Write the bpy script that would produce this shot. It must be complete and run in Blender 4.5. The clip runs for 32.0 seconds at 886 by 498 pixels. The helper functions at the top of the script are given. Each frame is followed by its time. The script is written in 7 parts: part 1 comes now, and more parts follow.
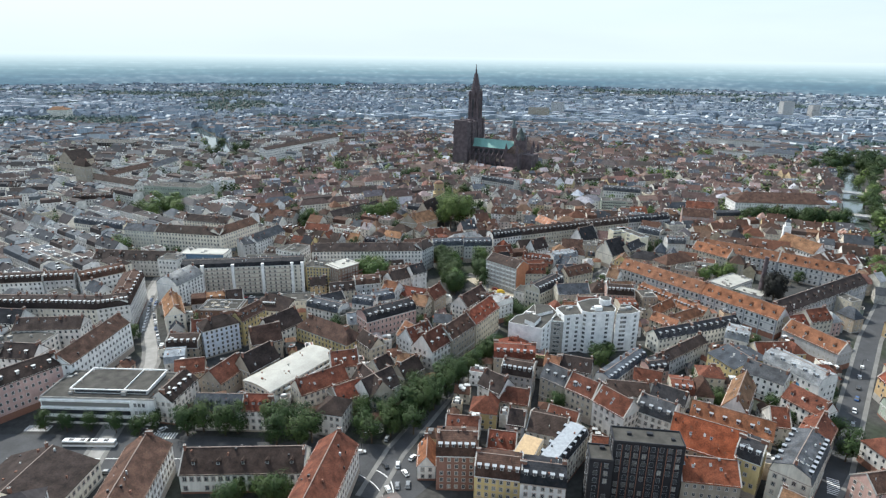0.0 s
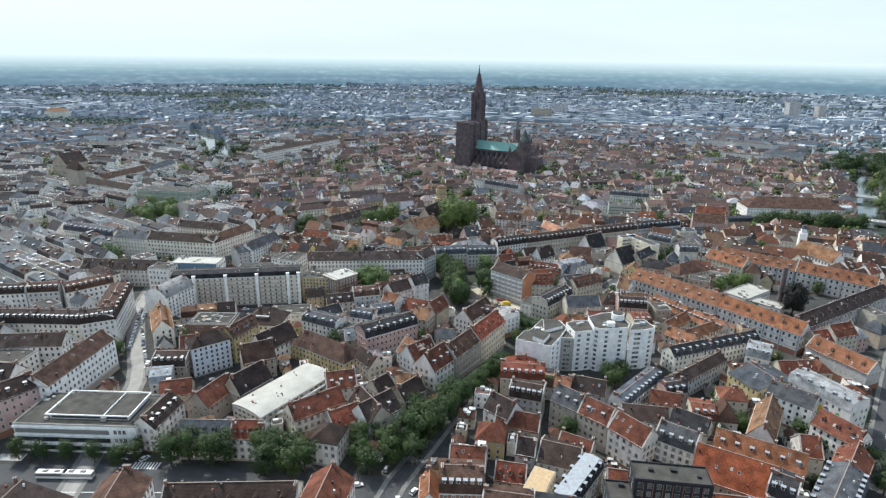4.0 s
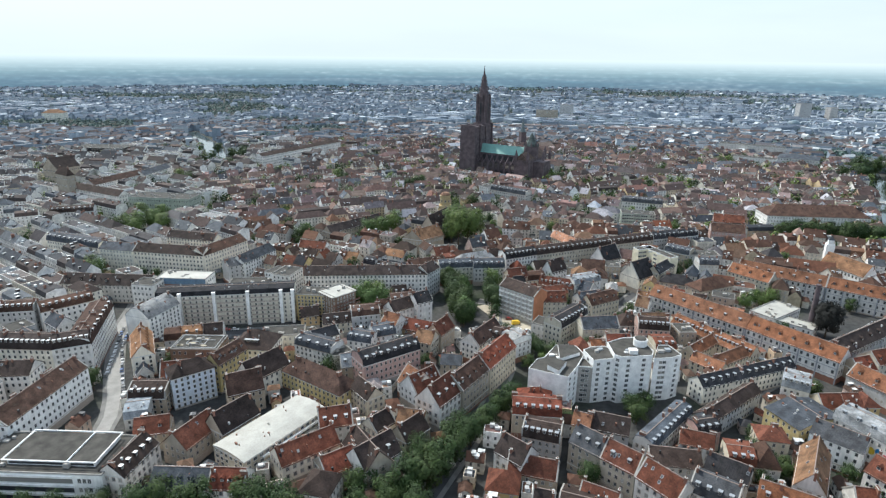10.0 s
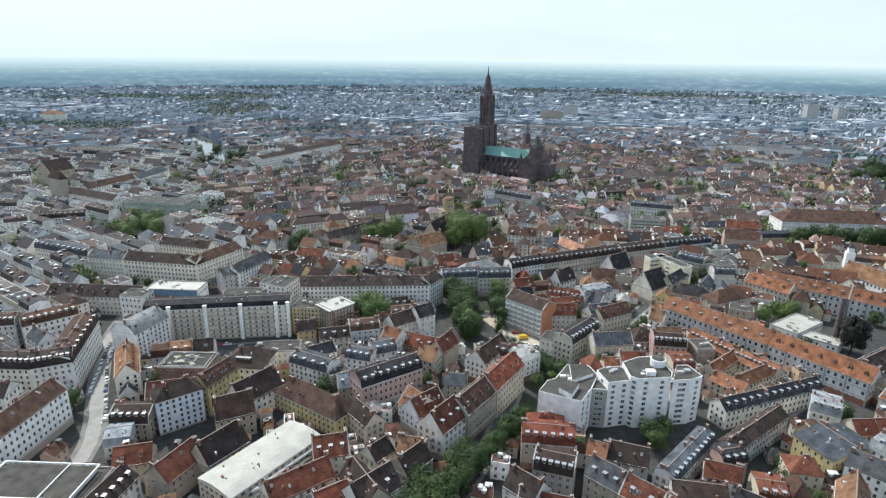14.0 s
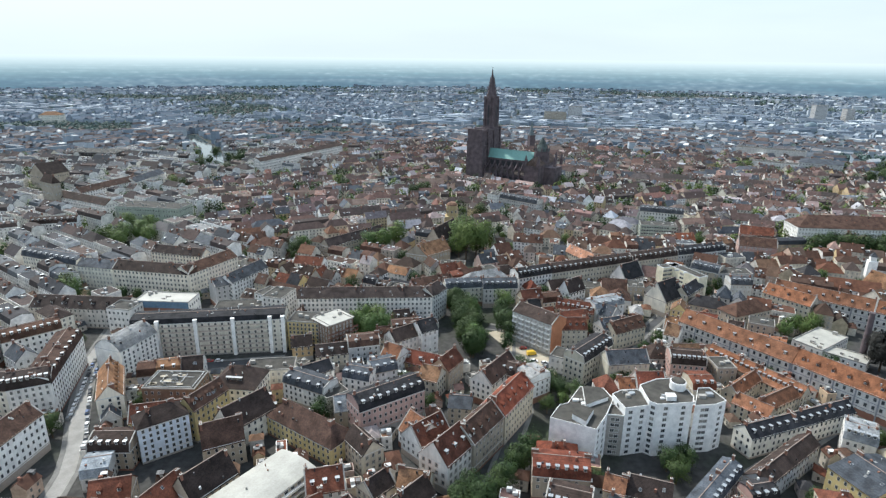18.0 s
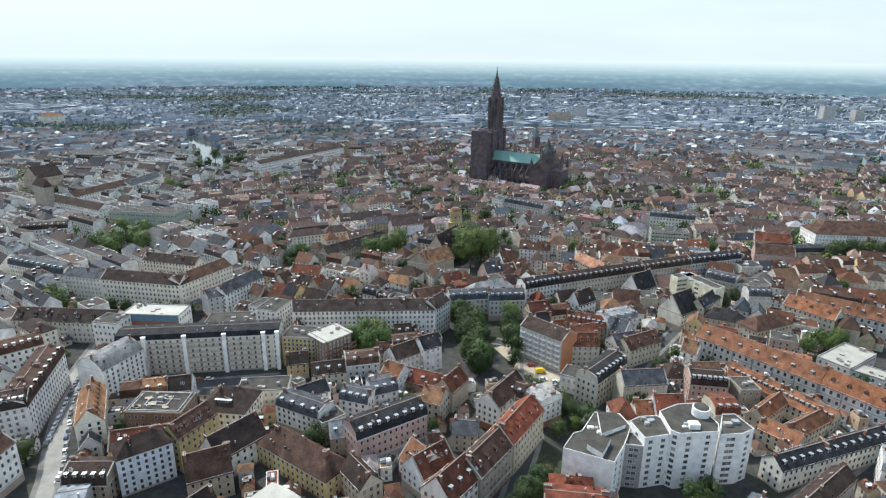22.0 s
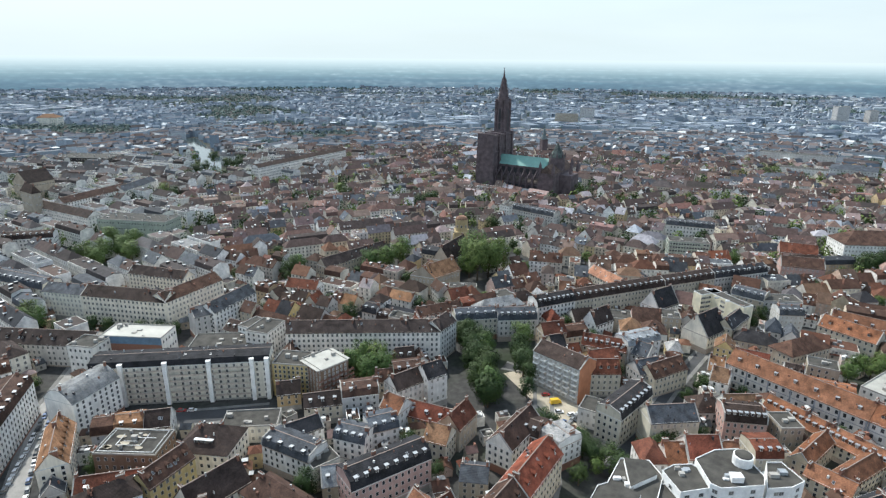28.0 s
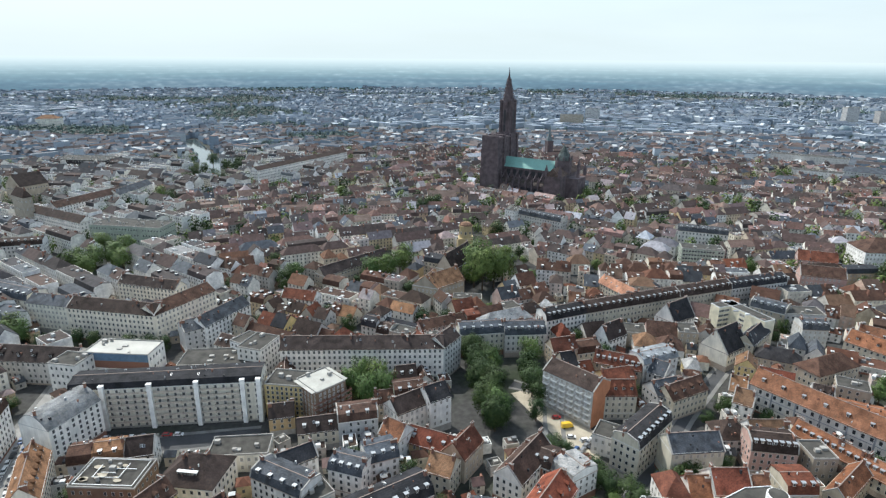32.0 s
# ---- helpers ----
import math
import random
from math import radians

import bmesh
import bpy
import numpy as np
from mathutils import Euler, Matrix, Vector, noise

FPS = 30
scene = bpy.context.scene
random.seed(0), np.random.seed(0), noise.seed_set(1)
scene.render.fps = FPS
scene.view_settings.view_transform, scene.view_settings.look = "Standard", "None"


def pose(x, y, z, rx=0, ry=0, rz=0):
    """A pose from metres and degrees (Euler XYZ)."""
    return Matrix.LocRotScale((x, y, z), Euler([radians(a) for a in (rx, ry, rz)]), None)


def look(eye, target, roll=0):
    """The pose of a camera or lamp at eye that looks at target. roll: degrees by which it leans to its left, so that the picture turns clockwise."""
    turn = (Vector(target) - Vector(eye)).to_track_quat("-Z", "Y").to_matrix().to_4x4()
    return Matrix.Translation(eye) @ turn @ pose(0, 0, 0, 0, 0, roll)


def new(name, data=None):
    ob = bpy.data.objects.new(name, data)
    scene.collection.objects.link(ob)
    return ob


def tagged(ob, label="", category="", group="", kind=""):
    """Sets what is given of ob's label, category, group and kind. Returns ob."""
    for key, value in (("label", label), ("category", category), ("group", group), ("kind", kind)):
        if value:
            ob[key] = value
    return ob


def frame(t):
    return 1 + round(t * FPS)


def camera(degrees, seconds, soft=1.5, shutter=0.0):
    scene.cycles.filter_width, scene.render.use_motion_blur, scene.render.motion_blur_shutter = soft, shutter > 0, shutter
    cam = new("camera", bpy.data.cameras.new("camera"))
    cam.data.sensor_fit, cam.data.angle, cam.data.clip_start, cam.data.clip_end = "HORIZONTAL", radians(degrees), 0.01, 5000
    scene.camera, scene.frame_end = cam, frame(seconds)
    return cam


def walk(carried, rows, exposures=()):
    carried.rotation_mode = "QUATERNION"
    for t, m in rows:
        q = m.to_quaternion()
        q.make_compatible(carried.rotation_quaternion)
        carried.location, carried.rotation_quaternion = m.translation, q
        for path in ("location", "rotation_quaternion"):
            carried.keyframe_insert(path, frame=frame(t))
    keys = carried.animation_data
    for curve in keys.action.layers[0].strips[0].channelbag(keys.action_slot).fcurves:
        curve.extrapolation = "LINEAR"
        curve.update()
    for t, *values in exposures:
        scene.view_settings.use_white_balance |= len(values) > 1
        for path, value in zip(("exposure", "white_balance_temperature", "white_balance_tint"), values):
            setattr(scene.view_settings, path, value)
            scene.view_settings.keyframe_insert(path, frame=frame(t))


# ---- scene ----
cam = camera(73.76, 32.0, soft=1.3)
# seconds, eye in metres, yaw to the left, pitch up, roll to the left
PATH = [
    (0, -0.00, 0.00, 161.10, 0.000, -18.137, 0.771),
    (1, -0.23, 5.00, 161.10, 0.037, -18.127, 0.764),
    (2, -0.46, 9.99, 161.10, 0.077, -18.117, 0.757),
    (3, -0.68, 14.98, 161.10, 0.118, -18.108, 0.750),
    (4, -0.91, 19.97, 161.10, 0.162, -18.098, 0.742),
    (5, -1.14, 24.95, 161.09, 0.207, -18.090, 0.735),
    (6, -1.37, 29.94, 161.09, 0.255, -18.081, 0.727),
    (7, -1.60, 34.91, 161.08, 0.304, -18.073, 0.720),
    (8, -1.84, 39.89, 161.07, 0.355, -18.065, 0.712),
    (9, -2.07, 44.85, 161.06, 0.407, -18.057, 0.704),
    (10, -2.30, 49.82, 161.04, 0.462, -18.050, 0.695),
    (11, -2.54, 54.78, 161.03, 0.518, -18.043, 0.687),
    (12, -2.77, 59.74, 161.02, 0.575, -18.036, 0.679),
    (13, -3.01, 64.70, 161.00, 0.634, -18.029, 0.670),
    (14, -3.25, 69.65, 160.98, 0.695, -18.023, 0.661),
    (15, -3.48, 74.60, 160.96, 0.757, -18.017, 0.653),
    (16, -3.72, 79.54, 160.94, 0.820, -18.011, 0.644),
    (17, -3.96, 84.48, 160.92, 0.885, -18.006, 0.635),
    (18, -4.20, 89.42, 160.90, 0.951, -18.001, 0.625),
    (19, -4.44, 94.36, 160.87, 1.018, -17.996, 0.616),
    (20, -4.68, 99.28, 160.84, 1.086, -17.991, 0.607),
    (21, -4.92, 104.21, 160.81, 1.155, -17.987, 0.597),
    (22, -5.16, 109.14, 160.78, 1.225, -17.983, 0.587),
    (23, -5.40, 114.05, 160.75, 1.296, -17.979, 0.577),
    (24, -5.64, 118.97, 160.72, 1.369, -17.976, 0.568),
    (25, -5.89, 123.88, 160.68, 1.442, -17.973, 0.557),
    (26, -6.13, 128.79, 160.65, 1.515, -17.970, 0.547),
    (27, -6.38, 133.70, 160.61, 1.590, -17.968, 0.537),
    (28, -6.62, 138.60, 160.57, 1.665, -17.965, 0.526),
    (29, -6.87, 143.50, 160.53, 1.741, -17.963, 0.516),
    (30, -7.12, 148.39, 160.49, 1.818, -17.962, 0.505),
    (31, -7.37, 153.28, 160.45, 1.895, -17.960, 0.494),
    (32, -7.62, 158.17, 160.40, 1.972, -17.959, 0.483),
]
walk(cam, [(t, pose(x, y, z) @ pose(0, 0, 0, 0, 0, yaw) @ pose(0, 0, 0, 90 + pitch) @ pose(0, 0, 0, 0, 0, roll))
           for t, x, y, z, yaw, pitch, roll in PATH], [(0.0, 0.25, 6150, 6), (16.0, 0.24, 6150, 6), (32.0, 0.20, 6150, 6)])

# ---- light ----
SUN_LEFT, SUN_UP = 41.0, 50.0        # degrees to the left of +y, degrees above the horizon
world = bpy.data.worlds.new("sky")
scene.world = world
world.use_nodes = True
wt = world.node_tree
wt.nodes.clear()
w_out = wt.nodes.new("ShaderNodeOutputWorld")
w_sky = wt.nodes.new("ShaderNodeTexSky")
w_sky.sky_type = "NISHITA"
w_sky.sun_disc = False
w_sky.sun_elevation = radians(SUN_UP)
w_sky.sun_rotation = radians(-SUN_LEFT)
w_sky.air_density, w_sky.dust_density, w_sky.ozone_density = 1.0, 2.5, 1.0
w_co = wt.nodes.new("ShaderNodeTexCoord")
w_map = wt.nodes.new("ShaderNodeMapping")
w_map.inputs["Scale"].default_value = (1.0, 1.0, 7.0)
w_cl = wt.nodes.new("ShaderNodeTexNoise")
w_cl.inputs["Scale"].default_value = 2.2
w_cl.inputs["Detail"].default_value = 6
w_rm = wt.nodes.new("ShaderNodeValToRGB")
w_rm.color_ramp.elements[0].position, w_rm.color_ramp.elements[1].position = 0.30, 0.72
w_rm.color_ramp.elements[0].color, w_rm.color_ramp.elements[1].color = (0.25, 0.25, 0.25, 1), (0.8, 0.8, 0.8, 1)
w_mx = wt.nodes.new("ShaderNodeMixRGB")
w_mx.inputs["Color2"].default_value = (5.6, 6.6, 7.6, 1)     # thin bright cloud
w_sep = wt.nodes.new("ShaderNodeSeparateXYZ")
w_low = wt.nodes.new("ShaderNodeMapRange")                   # bright haze towards the horizon
w_low.inputs["From Min"].default_value, w_low.inputs["From Max"].default_value = 0.0, 0.30
w_low.inputs["To Min"].default_value, w_low.inputs["To Max"].default_value = 0.92, 0.0
w_hz = wt.nodes.new("ShaderNodeMixRGB")
w_tn = wt.nodes.new("ShaderNodeMixRGB")
w_tn.inputs["Color1"].default_value = (4.75, 5.45, 5.6, 1)
w_tn.inputs["Color2"].default_value = (5.5, 5.9, 5.9, 1)
w_bg = wt.nodes.new("ShaderNodeBackground")
w_bg.inputs["Strength"].default_value = 0.148
wt.links.new(w_co.outputs["Generated"], w_map.inputs["Vector"])
wt.links.new(w_map.outputs["Vector"], w_cl.inputs["Vector"])
wt.links.new(w_cl.outputs["Fac"], w_rm.inputs["Fac"])
wt.links.new(w_rm.outputs["Color"], w_mx.inputs["Fac"])
wt.links.new(w_sky.outputs["Color"], w_mx.inputs["Color1"])
wt.links.new(w_co.outputs["Generated"], w_sep.inputs["Vector"])
wt.links.new(w_sep.outputs["Z"], w_low.inputs["Value"])
wt.links.new(w_low.outputs["Result"], w_hz.inputs["Fac"])
wt.links.new(w_cl.outputs["Fac"], w_tn.inputs["Fac"])
wt.links.new(w_tn.outputs["Color"], w_hz.inputs["Color2"])
wt.links.new(w_mx.outputs["Color"], w_hz.inputs["Color1"])
wt.links.new(w_hz.outputs["Color"], w_bg.inputs["Color"])
wt.links.new(w_bg.outputs["Background"], w_out.inputs["Surface"])
sun = new("sun", bpy.data.lights.new("sun", "SUN"))
sun.data.energy, sun.data.angle, sun.data.color = 4.35, radians(1.2), (1.0, 0.95, 0.87)
az, el = radians(SUN_LEFT), radians(SUN_UP)
SUN_DIR = Vector((-math.sin(az) * math.cos(el), math.cos(az) * math.cos(el), math.sin(el)))
sun.matrix_world = look(SUN_DIR * 500, (0, 0, 0))


# ---- materials ----
class Mat:
    """A small builder for node materials."""

    def __init__(self, name, rough=0.8, metal=0.0, spec=0.4):
        self.m = bpy.data.materials.new(name)
        self.m.use_nodes = True
        self.t = self.m.node_tree
        self.b = self.t.nodes["Principled BSDF"]
        self.b.inputs["Roughness"].default_value = rough
        self.b.inputs["Metallic"].default_value = metal
        self.b.inputs["Specular IOR Level"].default_value = spec

    def n(self, kind, **inputs):
        node = self.t.nodes.new(kind)
        for key, value in inputs.items():
            node.inputs[key.replace("_", " ")].default_value = value
        return node

    def link(self, a, b):
        self.t.links.new(a, b)

    def coords(self, kind="Object", scale=(1, 1, 1)):
        co, mp = self.n("ShaderNodeTexCoord"), self.n("ShaderNodeMapping", Scale=scale)
        self.link(co.outputs[kind], mp.inputs["Vector"])
        return mp.outputs["Vector"]

    def noise(self, vec, scale, detail=4.0):
        node = self.n("ShaderNodeTexNoise", Scale=scale, Detail=detail)
        self.link(vec, node.inputs["Vector"])
        return node.outputs["Fac"]

    def ramp(self, fac, stops):
        node = self.n("ShaderNodeValToRGB")
        el = node.color_ramp.elements
        while len(el) < len(stops):
            el.new(0.5)
        for e, (pos, col) in zip(el, stops):
            e.position, e.color = pos, (*col, 1)
        self.link(fac, node.inputs["Fac"])
        return node.outputs["Color"]

    def mul(self, a, b, fac=1.0, kind="MULTIPLY"):
        node = self.n("ShaderNodeMixRGB", Fac=fac)
        node.blend_type = kind
        self.link(a, node.inputs["Color1"])
        self.link(b, node.inputs["Color2"])
        return node.outputs["Color"]

    def math(self, kind, a, b=None, v=0.5):
        node = self.n("ShaderNodeMath")
        node.operation = kind
        self.link(a, node.inputs[0])
        if b is None:
            node.inputs[1].default_value = v
        else:
            self.link(b, node.inputs[1])
        return node.outputs[0]

    def bump(self, height, strength=0.3, dist=0.05):
        node = self.n("ShaderNodeBump", Strength=strength, Distance=dist)
        self.link(height, node.inputs["Height"])
        self.link(node.outputs["Normal"], self.b.inputs["Normal"])

    def colour(self, out):
        self.link(out, self.b.inputs["Base Color"])
        return self.m


def grey(lo, hi):
    return [(0.3, (lo, lo, lo)), (0.7, (hi, hi, hi))]


def plaster_mat():
    k = Mat("painted plaster", 0.9, spec=0.2)
    info = k.n("ShaderNodeObjectInfo")
    v = k.coords("Object")
    streak = k.noise(k.coords("Object", (0.9, 0.9, 0.12)), 1.2)
    c = k.mul(info.outputs["Color"], k.ramp(k.noise(v, 0.22), grey(0.78, 1.08)))
    c = k.mul(c, k.ramp(streak, grey(0.87, 1.05)))
    k.bump(k.noise(v, 14), 0.15, 0.02)
    return k.colour(c)


def tile_mat(name="clay roof tiles", rough=0.85):
    k = Mat(name, rough, spec=0.15)
    info = k.n("ShaderNodeObjectInfo")
    v = k.coords("Object")
    c = k.mul(info.outputs["Color"], k.ramp(k.noise(v, 0.25), grey(0.5, 1.35)))
    patch = k.n("ShaderNodeTexVoronoi", Scale=2.6)
    k.link(v, patch.inputs["Vector"])
    sep = k.n("ShaderNodeSeparateColor")
    k.link(patch.outputs["Color"], sep.inputs["Color"])
    c = k.mul(c, k.ramp(sep.outputs[0], [(0.0, (0.72, 0.74, 0.76)), (1.0, (1.22, 1.16, 1.1))]))
    moss = k.ramp(k.noise(v, 0.6, 6), [(0.60, (0, 0, 0)), (0.75, (0.36, 0.36, 0.36))])
    mix = k.n("ShaderNodeMixRGB")
    k.link(moss, mix.inputs["Fac"])
    k.link(c, mix.inputs["Color1"])
    mix.inputs["Color2"].default_value = (0.075, 0.066, 0.052, 1)
    wave = k.n("ShaderNodeTexWave", Scale=1.1, Distortion=0.6)
    wave.bands_direction = "Z"
    k.link(v, wave.inputs["Vector"])
    k.bump(wave.outputs["Fac"], 0.55, 0.06)
    return k.colour(mix.outputs["Color"])


def plain_mat(name, col, rough=0.7, metal=0.0, lo=0.82, hi=1.12, scale=1.5, spec=0.4, bump=0.15):
    k = Mat(name, rough, metal, spec)
    v = k.coords("Object")
    base = k.n("ShaderNodeRGB")
    base.outputs[0].default_value = (*col, 1)
    c = k.mul(base.outputs[0], k.ramp(k.noise(v, scale), grey(lo, hi)))
    c = k.mul(c, k.ramp(k.noise(v, scale * 9), grey(0.9, 1.08)))
    k.bump(k.noise(v, scale * 12), bump, 0.03)
    return k.colour(c)


def glass_mat():
    k = Mat("window glass", 0.08, spec=0.6)
    info = k.n("ShaderNodeObjectInfo")
    return k.colour(k.ramp(info.outputs["Random"], [(0.0, (0.03, 0.034, 0.04)), (0.5, (0.075, 0.08, 0.085)), (0.8, (0.16, 0.155, 0.145)), (1.0, (0.40, 0.38, 0.34))]))


def island_mat(name, stops, rough=0.8, patch=0.05):
    k = Mat(name, rough, spec=0.12)
    geo = k.n("ShaderNodeNewGeometry")
    ramp = k.ramp(geo.outputs["Random Per Island"], stops)
    c = k.mul(ramp, k.ramp(k.noise(k.coords("Object"), patch), grey(0.75, 1.2)))
    return k.colour(k.mul(c, k.ramp(k.noise(k.coords("Object"), 0.7), grey(0.8, 1.12))))


def leaf_mat(name, dark, light):
    k = Mat(name, 0.65, spec=0.25)
    geo, info = k.n("ShaderNodeNewGeometry"), k.n("ShaderNodeObjectInfo")
    c = k.ramp(geo.outputs["Random Per Island"], [(0.0, dark), (1.0, light)])
    c = k.mul(c, k.ramp(info.outputs["Random"], [(0.0, (0.75, 0.85, 0.75)), (1.0, (1.25, 1.12, 0.95))]))
    k.b.inputs["Transmission Weight"].default_value = 0.0
    return k.colour(c)


PLASTER = plaster_mat()
TILES = tile_mat()
GLASS = glass_mat()
FRAME = plain_mat("white window frame", (0.62, 0.61, 0.58), 0.6, scale=3)
STONE_TRIM = plain_mat("sandstone trim", (0.42, 0.35, 0.29), 0.85)
RIDGE = plain_mat("mortared ridge tiles", (0.26, 0.20, 0.17), 0.85, scale=1.0)
VERGE = plain_mat("pale mortared roof edge", (0.36, 0.34, 0.31), 0.85, scale=0.7)
BRICK = plain_mat("chimney brick", (0.24, 0.12, 0.085), 0.9, scale=4)
ZINC = plain_mat("zinc sheet", (0.38, 0.395, 0.41), 0.4, 0.3, scale=0.8)
WHITE = plain_mat("white painted render", (0.82, 0.805, 0.78), 0.8, scale=0.4)
WHITE_ROOF = plain_mat("white roof membrane", (0.37, 0.358, 0.318), 0.6, scale=0.15)
GRAVEL = plain_mat("roof gravel and bitumen", (0.058, 0.054, 0.047), 0.95, lo=0.55, hi=1.35, scale=0.25)
CONCRETE = plain_mat("weathered concrete", (0.36, 0.34, 0.31), 0.9, scale=0.5)
ASPHALT = plain_mat("asphalt", (0.052, 0.053, 0.056), 0.9, lo=0.8, hi=1.3, scale=0.12)
PAVING = plain_mat("grey paving", (0.17, 0.165, 0.155), 0.9, lo=0.75, hi=1.2, scale=0.2)
SMOKED = plain_mat("smoked brown balcony panels", (0.47, 0.41, 0.35), 0.35, scale=0.6)
GRAVEL_PALE = plain_mat("pale sandy gravel", (0.40, 0.35, 0.27), 0.95, scale=0.15)
# paving colour raised to stand for sunlight on the left street
SUNLIT_PAVING = plain_mat("street paving lightened for sunlight", (0.27, 0.26, 0.245), 0.85, lo=0.8, hi=1.15, scale=0.2)
PAINT = plain_mat("white road paint", (0.7, 0.7, 0.68), 0.7, scale=2)
METAL = plain_mat("dark metal", (0.05, 0.05, 0.055), 0.5, 0.6)
SANDSTONE = plain_mat("dark weathered sandstone", (0.118, 0.092, 0.096), 0.95, lo=0.6, hi=1.3, scale=0.2)
DOME_GLASS = plain_mat("blue-grey dome glazing", (0.12, 0.165, 0.19), 0.35, scale=0.1)
COPPER = plain_mat("green copper sheet", (0.17, 0.33, 0.29), 0.6, scale=0.1)
WATER = plain_mat("river water", (0.05, 0.065, 0.055), 0.08, scale=0.05, spec=0.8)
LIMESTONE = plain_mat("pale limestone", (0.66, 0.60, 0.52), 0.85, scale=0.4)
CREAM = plain_mat("pale cream render", (0.72, 0.66, 0.50), 0.85, scale=0.3)
BLUE_PANEL = plain_mat("slate-blue cladding", (0.115, 0.185, 0.27), 0.5, scale=0.6)
TIMBER = plain_mat("fresh pale timber decking", (0.46, 0.33, 0.19), 0.8, scale=0.8)
BARK = plain_mat("bark", (0.09, 0.065, 0.045), 0.95, scale=3)
LEAF = leaf_mat("broad green leaves", (0.019, 0.037, 0.012), (0.046, 0.078, 0.021))
LEAF_PALE = leaf_mat("spring green leaves", (0.045, 0.075, 0.02), (0.12, 0.175, 0.05))
# leaf colour of the far woods paled and blued to stand for haze
LEAF_HAZED = leaf_mat("green leaves tinted with haze", (0.068, 0.108, 0.112), (0.092, 0.140, 0.140))
LEAF_DARK = leaf_mat("copper beech leaves", (0.008, 0.008, 0.008), (0.025, 0.022, 0.02))


def ground_mat():
    k = Mat("city ground", 0.95, spec=0.2)
    v = k.coords("Object")
    c = k.ramp(k.noise(v, 0.018, 5), [(0.35, (0.045, 0.046, 0.046)), (0.52, (0.06, 0.058, 0.055)), (0.66, (0.034, 0.042, 0.026)), (0.78, (0.028, 0.042, 0.02))])
    c = k.mul(c, k.ramp(k.noise(v, 0.35, 6), grey(0.7, 1.25)))
    return k.colour(c)


GROUND = ground_mat()


# ---- mesh helpers ----
class MB:
    """Collects faces with a material slot each."""

    def __init__(self):
        self.v, self.f, self.s = [], [], []

    def face(self, pts, slot=0):
        k = len(self.v)
        self.v.extend(pts)
        self.f.append(tuple(range(k, k + len(pts))))
        self.s.append(slot)

    def hexa(self, low, high, slot=0, top=None, bottom=True):
        """Two rings of corners of equal length, the lower one counter-clockwise from above."""
        k, n = len(self.v), len(low)
        self.v.extend(low)
        self.v.extend(high)
        for i in range(n):
            j = (i + 1) % n
            self.f.append((k + i, k + j, k + n + j, k + n + i))
            self.s.append(slot)
        self.f.append(tuple(range(k + n, k + 2 * n)))
        self.s.append(slot if top is None else top)
        if bottom:
            self.f.append(tuple(range(k + n - 1, k - 1, -1)))
            self.s.append(slot)

    def box(self, x0, x1, y0, y1, z0, z1, slot=0, top=None, taper=0.0):
        t = taper
        self.hexa([(x0, y0, z0), (x1, y0, z0), (x1, y1, z0), (x0, y1, z0)],
                  [(x0 + t, y0 + t, z1), (x1 - t, y0 + t, z1), (x1 - t, y1 - t, z1), (x0 + t, y1 - t, z1)], slot, top)

    def ring(self, n, r0, z0, r1, z1, slot=0, cx=0.0, cy=0.0, turn=0.0, top=None):
        a = [2 * math.pi * i / n + turn for i in range(n)]
        self.hexa([(cx + r0 * math.cos(q), cy + r0 * math.sin(q), z0) for q in a],
                  [(cx + r1 * math.cos(q), cy + r1 * math.sin(q), z1) for q in a], slot, top)

    def extrude(self, prof, x0, x1, slot=0, ends=None):
        """A closed profile of (y, z), clockwise seen from +x, drawn along x."""
        k, n = len(self.v), len(prof)
        self.v.extend((x0, y, z) for y, z in prof)
        self.v.extend((x1, y, z) for y, z in prof)
        for i in range(n):
            j = (i + 1) % n
            self.f.append((k + i, k + j, k + n + j, k + n + i))
            self.s.append(slot)
        self.f.append(tuple(range(k + n - 1, k - 1, -1)))
        self.f.append(tuple(range(k + n, k + 2 * n)))
        self.s.extend([slot if ends is None else ends] * 2)

    def mesh(self, name, mats):
        me = bpy.data.meshes.new(name)
        me.from_pydata(self.v, [], self.f)
        for m in mats:
            me.materials.append(m)
        if len(mats) > 1:
            me.polygons.foreach_set("material_index", self.s)
        me.update()
        return me


def put(name, mesh, parent=None, m=None, label="", colour=None):
    """Links a mesh as one object, under its thing if one is given."""
    ob = new(name, mesh)
    if parent is not None:
        ob.parent = parent
    if m is not None:
        ob.matrix_local = m
    if colour is not None:
        ob.color = (*colour, 1)
    if label:
        ob["label"] = label
    return ob


def part(name, mb, mats, parent, label="", m=None, colour=None):
    return put(name, mb.mesh(name, mats if isinstance(mats, (list, tuple)) else [mats]), parent, m, label, colour)


WALLS = {"white": (0.84, 0.805, 0.755), "bright": (0.88, 0.885, 0.89), "cream": (0.59, 0.53, 0.42), "ivory": (0.83, 0.77, 0.655), "stone": (0.74, 0.66, 0.56), "grey": (0.50, 0.49, 0.48), "pale_grey": (0.62, 0.60, 0.565), "pink": (0.50, 0.34, 0.30),
         "yellow": (0.62, 0.49, 0.24), "ochre": (0.50, 0.36, 0.20), "beige": (0.44, 0.375, 0.295), "brick": (0.30, 0.16, 0.12), "orange": (0.50, 0.22, 0.12),
         "dark": (0.038, 0.037, 0.040), "green": (0.40, 0.44, 0.36), "blue": (0.72, 0.78, 0.86), "brown": (0.24, 0.16, 0.11)}
